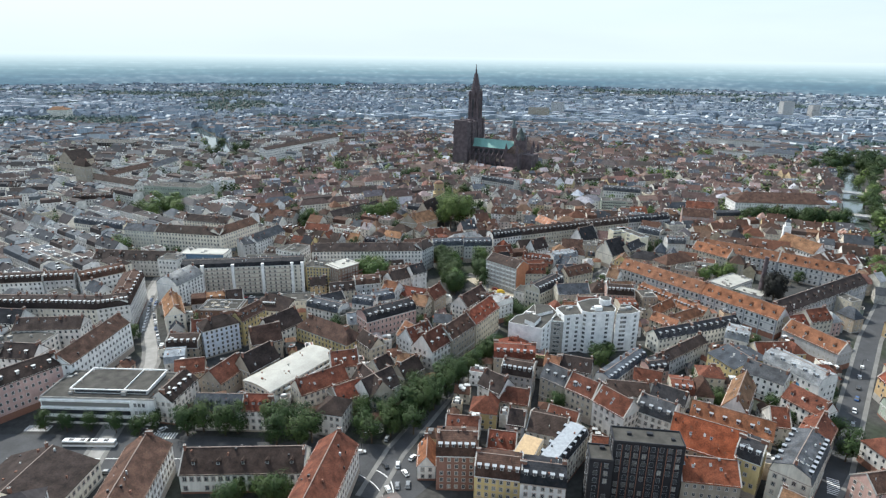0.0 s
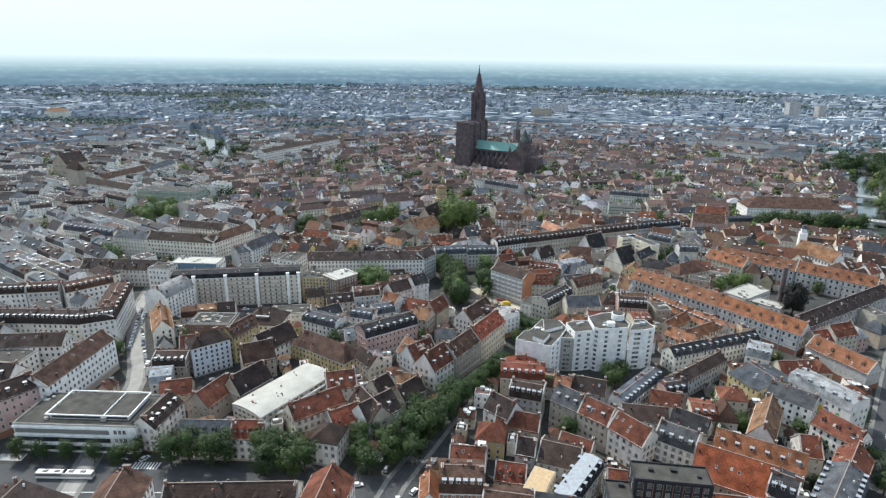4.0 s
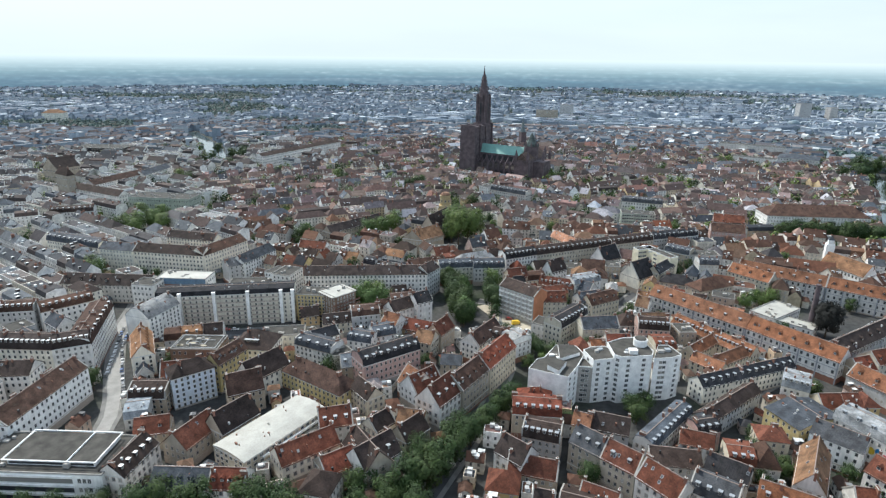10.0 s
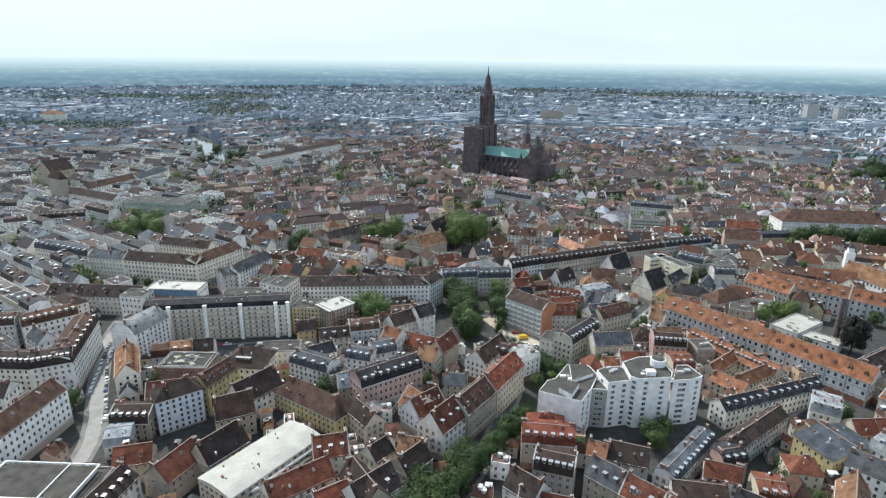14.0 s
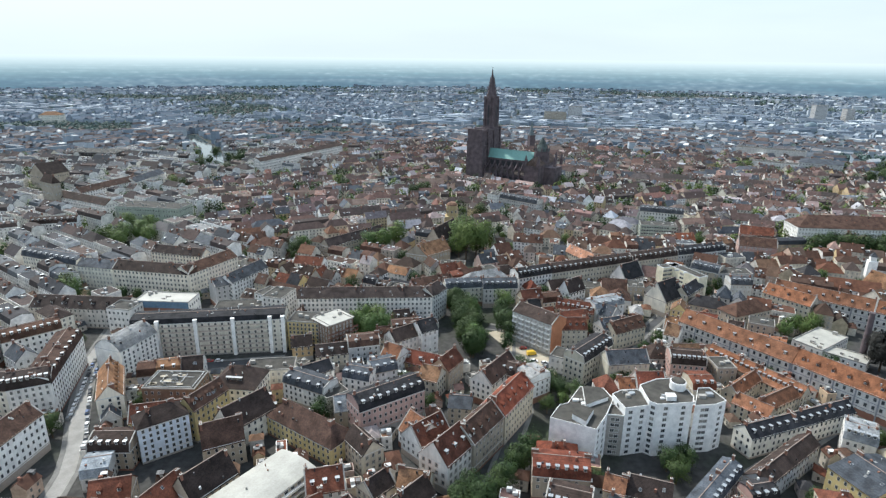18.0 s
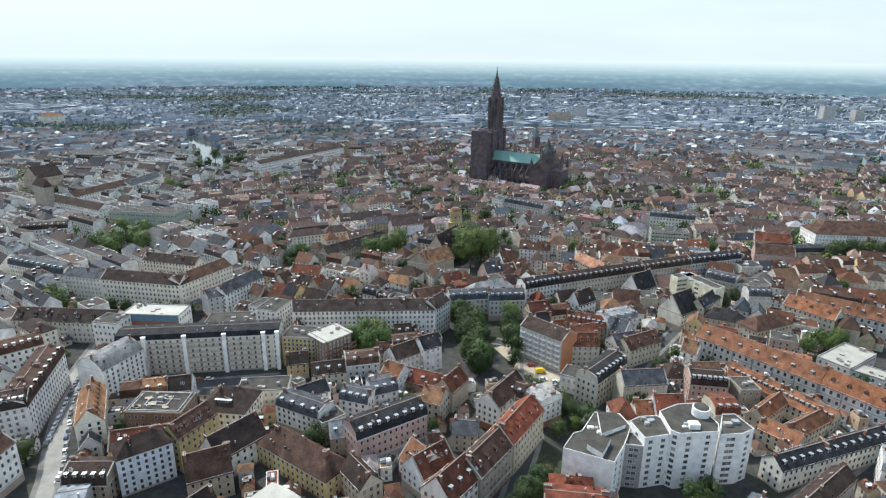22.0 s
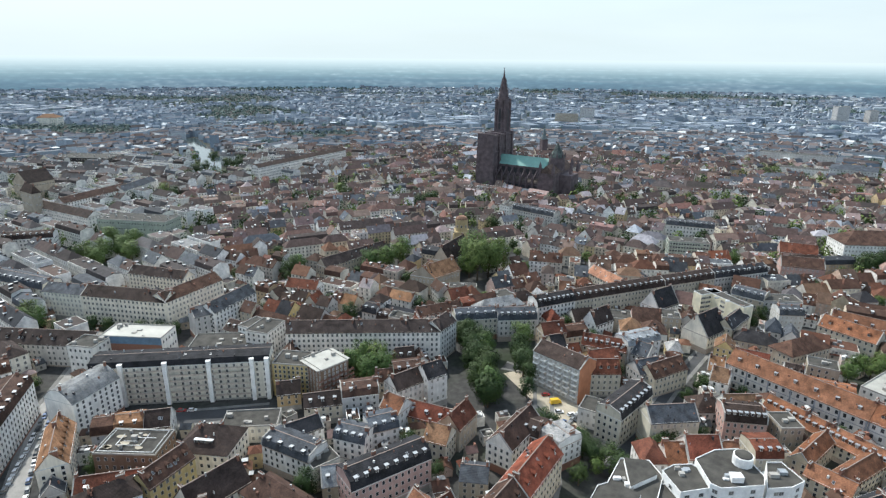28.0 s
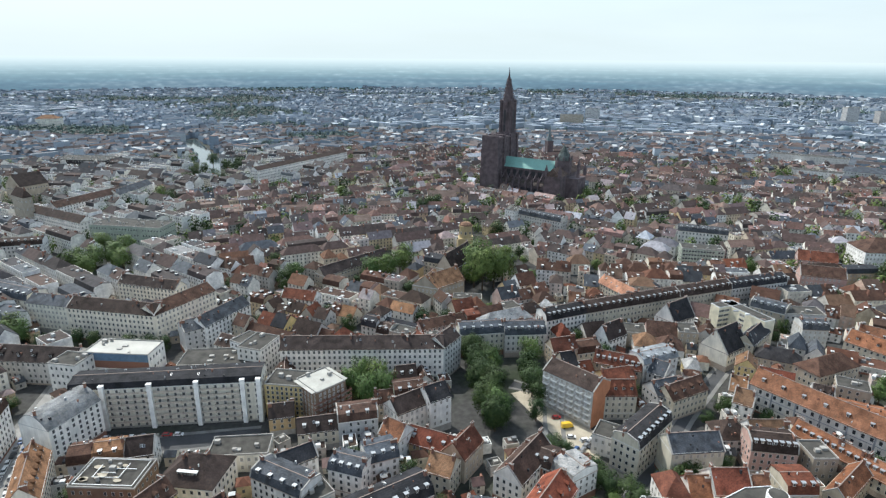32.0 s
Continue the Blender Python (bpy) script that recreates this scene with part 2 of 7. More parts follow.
ROOFS = {"brown": (0.086, 0.051, 0.039), "red_brown": (0.133, 0.051, 0.033), "red": (0.168, 0.054, 0.034), "orange": (0.222, 0.102, 0.058), "dark": (0.035, 0.035, 0.039),
         "slate": (0.073, 0.081, 0.094), "zinc": (0.252, 0.267, 0.281), "tan": (0.215, 0.123, 0.072), "umber": (0.050, 0.037, 0.033), "peach": (0.36, 0.185, 0.12), "vermilion": (0.235, 0.076, 0.040)}
ROOF_WORDS = {"peach": "pale salmon tiled", "vermilion": "orange-red tiled", "brown": "weathered brown tiled", "red_brown": "red-brown tiled", "red": "red tiled", "orange": "bright orange tiled", "dark": "near-black slate",
              "slate": "blue-grey slate", "zinc": "grey zinc", "tan": "faded tan tiled", "umber": "dark brown tiled"}
WALL_WORDS = {"bright": "bright white", "ivory": "ivory-white", "stone": "stone-coloured", "pale_grey": "pale grey", "brick": "red brick-coloured", "orange": "orange-painted", "blue": "bluish-white", "dark": "black-clad"}


def window_mesh(w, h, kind):
    """Surround, frame and two recessed panes in one skin."""
    mb = MB()
    trim = {"plain": 0.05, "stone": 0.2, "shutter": 0.12}[kind]
    f = 0.08
    rings = [(w / 2 + f + trim, -f - trim, h + f + trim, 0.02), (w / 2 + f + trim, -f - trim, h + f + trim, -0.09), (w / 2 + f, -f, h + f, -0.09),
             (w / 2 + f, -f, h + f, -0.05), (w / 2, 0.0, h, -0.05), (w / 2, 0.0, h, -0.012)]
    for x, z0, z1, y in rings:
        mb.v.extend([(-x, y, z0), (x, y, z0), (x, y, z1), (-x, y, z1)])
    for k, slot in enumerate((2, 2, 2, 0, 0)):
        for i in range(4):
            j = (i + 1) % 4
            mb.f.append((k * 4 + i, k * 4 + j, k * 4 + 4 + j, k * 4 + 4 + i))
            mb.s.append(slot)
    k = len(mb.v)
    m = 0.035
    mb.v.extend([(-m, -0.012, 0), (m, -0.012, 0), (m, -0.012, h), (-m, -0.012, h)])
    mb.f.extend([(20, k, k + 3, 23), (k + 1, 21, 22, k + 2), (k, k + 1, k + 2, k + 3)])
    mb.s.extend([1, 1, 0])
    return mb.mesh("window", [FRAME, GLASS, STONE_TRIM if kind == "stone" else FRAME])


WINDOWS = {(k, w, h): window_mesh(w, h, k) for k in ("plain", "stone", "shutter") for w, h in ((1.0, 1.5), (1.25, 1.9), (1.6, 1.4))}


def dormer_mesh(kind):
    mb = MB()
    w, h, d = (0.75, 1.5, 2.6) if kind == "gable" else (0.68, 1.45, 1.3) if kind == "flat" else (1.1, 1.35, 2.6)
    mb.box(-w, w, 0, d, -0.6, h, 0)
    if kind == "flat":
        mb.box(-w - 0.15, w + 0.15, -0.2, d, h, h + 0.14, 3)
    else:
        mb.extrude([(-w - 0.18, h - 0.05), (0, h + 0.75), (w + 0.18, h - 0.05)], 0, 1, 0)
        k = len(mb.v) - 6
        mb.v[k:] = [(y, -0.2 if x == 0 else d, z) for x, y, z in mb.v[k:]]
    mb.box(-w + 0.14, w - 0.14, -0.05, 0.0, 0.1, h - 0.08, 1)
    mb.face([(-w + 0.26, -0.056, 0.22), (w - 0.26, -0.056, 0.22), (w - 0.26, -0.056, h - 0.2), (-w + 0.26, -0.056, h - 0.2)], 2)
    return mb.mesh("dormer", [TILES, FRAME, GLASS, ZINC])


DORMERS = {k: dormer_mesh(k) for k in ("gable", "flat", "wide")}


def chimney_mesh(w, d, h, pots):
    mb = MB()
    mb.box(-w / 2, w / 2, -d / 2, d / 2, -2.0, h, 0)
    mb.box(-w / 2 - 0.1, w / 2 + 0.1, -d / 2 - 0.1, d / 2 + 0.1, h, h + 0.16, 1)
    for i in range(pots):
        x = (i + 0.5) / pots * w - w / 2
        mb.ring(6, 0.15, h + 0.16, 0.12, h + 0.75, 0, x, 0)
    return mb.mesh("chimney", [BRICK, CONCRETE])


CHIMNEYS = [chimney_mesh(1.6, 0.8, 1.6, 3), chimney_mesh(0.9, 0.8, 2.0, 1), chimney_mesh(2.6, 0.8, 1.3, 5)]
_sk = MB()
_sk.box(-0.45, 0.45, -0.65, 0.65, 0.02, 0.12, 0)
_sk.box(-0.36, 0.36, -0.55, 0.55, 0.121, 0.128, 1)
SKYLIGHT = _sk.mesh("skylight", [ZINC, GLASS])

REACH = 222.0        # houses nearer than this to the middle of the path get each window as a part
TAKEN = []          # footprints: x, y, half length, half depth, cosine, sine
COUNT = [0, 0]


def claim(x, y, length, width, ang, margin=0.0):
    TAKEN.append((x, y, length / 2 + margin, width / 2 + margin, math.cos(radians(ang)), math.sin(radians(ang))))


def is_free(x, y, r):
    for cx, cy, hl, hw, c, s in TAKEN:
        dx, dy = x - cx, y - cy
        if abs(dx) + abs(dy) > 300:
            continue
        if abs(dx * c + dy * s) < hl + r and abs(dy * c - dx * s) < hw + r:
            return False
    return True


def roof_profile(style, w, eave, rise):
    """The roof's outline over the width, from the front eave over the ridge to the rear eave."""
    h = w / 2
    if style == "mansard":
        s = min(rise * 0.72, 3.4)
        return [(-h - 0.25, eave), (-h + 0.75, eave + s), (0, eave + rise), (h - 0.75, eave + s), (h + 0.25, eave)]
    if style == "shed":
        return [(-h - 0.3, eave), (h + 0.3, eave + rise), (h + 0.31, eave + rise - 0.1)]
    if style == "vault":
        return [(-h - 0.2 + (w + 0.4) * i / 8, eave + rise * (1 - (i / 4 - 1) ** 2)) for i in range(9)]
    o = 0.45
    return [(-h - o, eave - o * rise / h), (0, eave + rise), (h + o, eave - o * rise / h)]


def on_profile(prof, y):
    for (a, za), (b, zb) in zip(prof, prof[1:]):
        if a <= y <= b:
            return za + (zb - za) * (y - a) / max(b - a, 1e-6), math.atan2(zb - za, b - a)
    return prof[-1][1], 0.0


def house(x, y, length, width, ang, eave, style="gable", rise=5.0, wall="cream", roof="brown", floors=4, win="stone", size=(1.0, 1.5), dormers=0, rear_dormers=0,
          skylights=0, chimneys=2, near=True, label="", ridge_ends=True, name="house", category="house", group="", seed=None, step=2.7, sides="fblr", base=0.0):
    """One building with its front along its local x, seen from -y; the roof's ridge runs along x."""
    rnd = random.Random(seed if seed is not None else int(x * 71 + y * 37))
    claim(x, y, length, width, ang)
    tone, warm = rnd.uniform(0.88, 1.06), rnd.uniform(-0.03, 0.03)
    wcol = tuple(min(0.88, c * tone * (1 + warm * k)) for c, k in zip(WALLS[wall], (1, 0, -1)))
    tone, warm = rnd.uniform(0.8, 1.2), rnd.uniform(-0.06, 0.06)
    rcol = tuple(c * tone * (1 + warm * k) for c, k in zip(ROOFS[roof], (1, 0, -1)))
    here = pose(x, y, base, 0, 0, ang)
    words = label or f"{WALL_WORDS.get(wall, wall)} plastered town house with {ROOF_WORDS[roof]} {'hipped' if style == 'hip' else style if style in ('mansard', 'flat') else 'gable'} roof"
    l2, w2 = length / 2, width / 2
    shell = MB()
    if style in ("hip", "flat"):
        shell.box(-l2, l2, -w2, w2, -0.5, eave, 0)
        prof = None
    else:
        prof = roof_profile(style, width, eave, rise)
        cut = [(max(-w2, min(w2, q)), z - 0.12) for q, z in prof]
        shell.extrude([(-w2, -0.5)] + cut + [(w2, -0.5)], -l2, l2, 0)
    if near:
        thing = new(name)
        thing.matrix_world = here
        part("wall", shell, PLASTER, thing, colour=wcol)
    else:
        thing = put(name, shell.mesh(name, [PLASTER]), None, here, colour=wcol)
    tagged(thing, words, category, group)
    # roof
    top, short = MB(), 0.0
    if style == "flat":
        top.box(-l2 + 0.3, l2 - 0.3, -w2 + 0.3, w2 - 0.3, eave + 0.004, eave + 0.12, 0)
        for a in ((-l2, l2, -w2, -w2 + 0.3), (-l2, l2, w2 - 0.3, w2), (-l2, -l2 + 0.3, -w2 + 0.3, w2 - 0.3), (l2 - 0.3, l2, -w2 + 0.3, w2 - 0.3)):
            top.box(*a, eave + 0.004, eave + 0.7, 1)
        for _ in range(int(length * width / 90) + 1):
            bx, by, s = rnd.uniform(-l2 + 2, l2 - 2), rnd.uniform(-w2 + 1.5, w2 - 1.5), rnd.uniform(0.4, 1.3)
            top.box(bx - s, bx + s, by - s * 0.7, by + s * 0.7, eave + 0.12, eave + rnd.uniform(0.6, 2.0), 1)
        part("roof", top, [GRAVEL, CONCRETE], thing)
    elif style == "hip":
        o, inset = 0.4, min(w2, l2) * 0.95
        low = [(-l2 - o, -w2 - o, eave), (l2 + o, -w2 - o, eave), (l2 + o, w2 + o, eave), (-l2 - o, w2 + o, eave)]
        mid = [(a, b, eave + 0.18) for a, b, _ in low]
        if l2 >= w2:
            r = [(-l2 + inset, -0.01, eave + rise), (l2 - inset, -0.01, eave + rise), (l2 - inset, 0.01, eave + rise), (-l2 + inset, 0.01, eave + rise)]
        else:
            r = [(-0.01, -w2 + inset, eave + rise), (0.01, -w2 + inset, eave + rise), (0.01, w2 - inset, eave + rise), (-0.01, w2 - inset, eave + rise)]
        top.hexa(low, mid, 0)
        top.hexa(mid, r, 0, bottom=False)
        part("roof", top, TILES, thing, colour=rcol)
        if l2 >= w2:
            prof = roof_profile("gable", width, eave + 0.18, rise - 0.18)
            short = inset * 0.75
    else:
        t = 0.22
        over = 0.22 if ridge_ends else 0.0
        under = [(q * 0.985, z - t) for q, z in reversed(prof)]
        top.extrude(prof + under, -l2 - over, l2 + over, 0)
        if near and style in ("gable", "mansard"):
            top.box(-l2 - over, l2 + over, -0.17, 0.17, eave + rise - 0.08, eave + rise + 0.12, 1)
        part("roof", top, [TILES, RIDGE], thing, colour=rcol)
        if near and style in ("gable", "mansard") and rnd.random() < 0.4:
            for e in (-l2, l2):
                edge = MB()
                edge.extrude([(q, z + 0.16) for q, z in prof] + [(q * 0.985, z - 0.3) for q, z in reversed(prof)], e - 0.26, e + 0.26, 0)
                part("verge", edge, VERGE, thing)
    if near and style != "flat":
        band = MB()
        for z0, z1, e in ((eave - 0.55, eave - 0.12, 0.22),):
            band.box(-l2 - 0.03, l2 + 0.03, -w2 - e, w2 + e, z0, z1)
        part("cornice", band, STONE_TRIM if rnd.random() < 0.5 else FRAME, thing)
        if floors > 3 and rnd.random() < 0.6:
            course = MB()
            z = 0.3 + (eave - 0.6) / floors
            course.box(-l2 - 0.1, l2 + 0.1, -w2 - 0.1, w2 + 0.1, z, z + 0.32)
            part("string_course", course, STONE_TRIM if rnd.random() < 0.4 else FRAME, thing)
        foot = MB()
        foot.box(-l2 - 0.06, l2 + 0.06, -w2 - 0.06, w2 + 0.06, -0.4, min(0.9 + 2.4 * (rnd.random() < 0.35), eave * 0.3))
        part("plinth", foot, rnd.choice((STONE_TRIM, CONCRETE, BRICK)), thing)
    # windows
    c, s = math.cos(radians(ang)), math.sin(radians(ang))
    sto = (eave - 0.6) / floors
    mesh = WINDOWS[(win, *size)]
    joined = MB()
    facades = {"f": (0, -w2 - 0.0, 0, length), "b": (0, w2, 180, length), "l": (-l2, 0, -90, width), "r": (l2, 0, 90, width)}
    for key, (fx, fy, turn, span) in facades.items():
        a = radians(turn)
        nx, ny = math.sin(a), -math.cos(a)
        wx, wy = nx * c - ny * s, nx * s + ny * c
        seen = wx * (-4 - x) + wy * (70 - y) > 0
        if key not in sides or (not near and not seen):
            continue
        n = max(1, int((span - 0.8) / step))
        for i in range(n):
            off = (i - (n - 1) / 2) * (span - 1.2) / n
            for k in range(floors):
                z = 0.3 + sto * k + max(0.5, (sto - size[1]) * 0.55)
                if z + size[1] + 0.2 > eave or rnd.random() < 0.04:
                    continue
                px, py = fx + off * math.cos(a), fy + off * math.sin(a)
                if near and seen and math.hypot(x + 4, y - 80) < REACH:
                    put("window", mesh, thing, pose(px, py, z, 0, 0, turn))
                    COUNT[0] += 1
                else:
                    ca, sa, hw, e = math.cos(a), math.sin(a), size[0] / 2, 0.03
                    for grow, lift, slot in ((0.12, e, 0), (0.0, e + 0.02, 1)):
                        u0, u1 = -hw - grow, hw + grow
                        joined.face([(px + u0 * ca + nx * lift, py + u0 * sa + ny * lift, z - grow), (px + u1 * ca + nx * lift, py + u1 * sa + ny * lift, z - grow),
                                     (px + u1 * ca + nx * lift, py + u1 * sa + ny * lift, z + size[1] + grow), (px + u0 * ca + nx * lift, py + u0 * sa + ny * lift, z + size[1] + grow)], slot)
    if joined.f:
        tagged(part("glazing", joined, [FRAME, GLASS], thing), kind="stuff")
    if prof:
        def slope(side, frac):
            q = side * w2 * (1 - frac)
            z, g = on_profile(prof, q)
            return q, z, g
        low = 0.10 if style == "mansard" else 0.34
        boxy = style == "mansard" or rnd.random() < 0.5
        if near:
            bits = MB()
            for _ in range(int(2 + length * width / 80)):
                q, z, _g = slope(rnd.choice((-1, 1)), rnd.uniform(0.1, 0.95))
                px, a, h = rnd.uniform(-l2 + 0.8 + short, l2 - 0.8 - short), rnd.uniform(0.1, 0.4), rnd.uniform(0.35, 1.3)
                bits.box(px - a, px + a, q - a, q + a, z - 0.5, z + h, rnd.choice((0, 1, 2, 2, 3, 3)))
            part("roof_pipework", bits, [ZINC, FRAME, METAL, BRICK], thing)["kind"] = "stuff"
        for side, num in ((-1, dormers), (1, rear_dormers)):
            for i in range(num):
                q, z, _ = slope(side, low)
                px = (i + 0.5) / num * (length - 0.6 - 2 * short) - l2 + 0.3 + short
                if not near:
                    continue
                put("dormer", DORMERS["flat" if boxy else "gable"], thing, pose(px, q, z - 0.1, 0, 0, 0 if side < 0 else 180), colour=rcol)
        for i in range(skylights):
            side = rnd.choice((-1, -1, 1))
            q, z, g = slope(side, rnd.uniform(0.3, 0.75))
            put("skylight", SKYLIGHT, thing, pose(rnd.uniform(-l2 + 1 + short, l2 - 1 - short), q, z + 0.02, math.degrees(g), 0, 0))
        for i in range(chimneys):
            q, z, _ = slope(rnd.choice((-1, 1)), rnd.uniform(0.72, 0.98))
            px = (-l2 + 0.7 + short if i % 2 else l2 - 0.7 - short) if i < 2 else rnd.uniform(-l2 * 0.7, l2 * 0.7)
            put("chimney", rnd.choice(CHIMNEYS), thing, pose(px, q, z, 0, 0, 90 if rnd.random() < 0.7 else 0))
    COUNT[1] += 1
    return thing


# ---- ground and distance ----
def disc(name, r0, r1, z, mat, n=96, label="", category="ground"):
    mb = MB()
    for i in range(n):
        a, b = 2 * math.pi * i / n, 2 * math.pi * (i + 1) / n
        mb.face([(r0 * math.cos(a), r0 * math.sin(a), z), (r1 * math.cos(a), r1 * math.sin(a), z), (r1 * math.cos(b), r1 * math.sin(b), z), (r0 * math.cos(b), r0 * math.sin(b), z)]
                if r0 else [(0, 0, z), (r1 * math.cos(a), r1 * math.sin(a), z), (r1 * math.cos(b), r1 * math.sin(b), z)])
    return tagged(part(name, mb, mat, None), label, category, kind="structure")


disc("ground", 0, 3420, 0.0, GROUND, label="flat city ground of asphalt, yards and greens")


def backdrop():
    """A painted, glowing ring for the hazy plain beyond the built-up land, laid out as ground seen from the eye's
    height.
    """
    k = Mat("painted hazy distance", 1.0, spec=0.0)
    k.b.inputs["Base Color"].default_value = (0, 0, 0, 1)
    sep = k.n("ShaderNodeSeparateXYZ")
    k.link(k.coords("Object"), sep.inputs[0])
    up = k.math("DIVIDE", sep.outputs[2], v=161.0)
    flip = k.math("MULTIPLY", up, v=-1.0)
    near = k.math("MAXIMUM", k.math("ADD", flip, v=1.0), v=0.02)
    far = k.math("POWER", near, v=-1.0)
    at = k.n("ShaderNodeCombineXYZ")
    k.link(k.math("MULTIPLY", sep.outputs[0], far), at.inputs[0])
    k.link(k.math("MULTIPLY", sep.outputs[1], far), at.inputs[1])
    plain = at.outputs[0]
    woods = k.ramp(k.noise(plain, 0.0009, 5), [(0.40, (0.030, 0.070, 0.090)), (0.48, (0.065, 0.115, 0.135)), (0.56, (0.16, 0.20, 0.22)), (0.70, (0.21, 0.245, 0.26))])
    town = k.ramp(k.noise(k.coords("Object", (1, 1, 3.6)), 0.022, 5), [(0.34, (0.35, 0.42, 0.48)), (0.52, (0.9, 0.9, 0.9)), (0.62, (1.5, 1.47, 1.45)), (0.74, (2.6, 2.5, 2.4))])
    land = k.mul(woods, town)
    # haze is painted into the glow, thicker and paler with height
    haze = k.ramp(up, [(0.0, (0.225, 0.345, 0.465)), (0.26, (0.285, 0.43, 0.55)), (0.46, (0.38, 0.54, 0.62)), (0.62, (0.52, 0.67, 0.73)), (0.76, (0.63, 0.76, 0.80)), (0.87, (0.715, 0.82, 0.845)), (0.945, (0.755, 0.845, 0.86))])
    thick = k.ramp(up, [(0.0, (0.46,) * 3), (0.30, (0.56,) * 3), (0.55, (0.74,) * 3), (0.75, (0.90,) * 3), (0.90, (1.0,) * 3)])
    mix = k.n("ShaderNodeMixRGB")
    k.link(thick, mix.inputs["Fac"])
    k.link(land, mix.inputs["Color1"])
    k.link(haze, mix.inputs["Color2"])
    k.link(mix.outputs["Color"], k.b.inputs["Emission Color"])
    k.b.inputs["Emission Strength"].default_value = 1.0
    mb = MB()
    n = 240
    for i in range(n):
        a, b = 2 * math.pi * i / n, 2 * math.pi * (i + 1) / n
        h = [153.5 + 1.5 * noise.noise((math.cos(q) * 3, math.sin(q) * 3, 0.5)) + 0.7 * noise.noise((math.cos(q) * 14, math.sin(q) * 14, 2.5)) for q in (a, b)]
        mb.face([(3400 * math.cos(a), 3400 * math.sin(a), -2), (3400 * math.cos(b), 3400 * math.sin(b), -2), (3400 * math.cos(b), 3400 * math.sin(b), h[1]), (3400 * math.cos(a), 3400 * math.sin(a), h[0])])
    tagged(part("backdrop", mb, k.m, None), "painted hazy blue-green plain of woods and towns along the horizon", "distant plain", kind="structure")


backdrop()


def strip(name, pts, width, z, mat, label="", category="road", reserve=True, kind="structure"):
    """A flat band along a line of points."""
    mb = MB()
    left, right = [], []
    for i, (x, y) in enumerate(pts):
        a, b = pts[max(0, i - 1)], pts[min(len(pts) - 1, i + 1)]
        d = math.hypot(b[0] - a[0], b[1] - a[1])
        nx, ny = -(b[1] - a[1]) / d * width / 2, (b[0] - a[0]) / d * width / 2
        left.append((x + nx, y + ny, z))
        right.append((x - nx, y - ny, z))
    for i in range(len(pts) - 1):
        mb.face([right[i], right[i + 1], left[i + 1], left[i]])
        if reserve:
            (ax, ay), (bx, by) = pts[i], pts[i + 1]
            claim((ax + bx) / 2, (ay + by) / 2, math.hypot(bx - ax, by - ay), width, math.degrees(math.atan2(by - ay, bx - ax)), 0.5)
    if category == "road" and reserve and width < 20:
        for edge, sign in ((left, 1), (right, -1)):
            kerb = MB()
            for i in range(len(pts) - 1):
                (ax, ay, _), (bx, by, _) = edge[i], edge[i + 1]
                (px, py), (qx, qy) = pts[i], pts[i + 1]
                f = 2.0 / (width / 2)
                low = [(ax, ay, 0.0), (bx, by, 0.0), (bx + (qx - bx) * f, by + (qy - by) * f, 0.0), (ax + (px - ax) * f, ay + (py - ay) * f, 0.0)]
                low = low if sign < 0 else low[::-1]
                kerb.hexa(low, [(u, v, 0.16) for u, v, _ in low])
            tagged(part("pavement", kerb, PAVING, None), "raised grey pavement along the street", "pavement", kind="structure")
    return tagged(part(name, mb, mat, None), label, category, kind=kind)


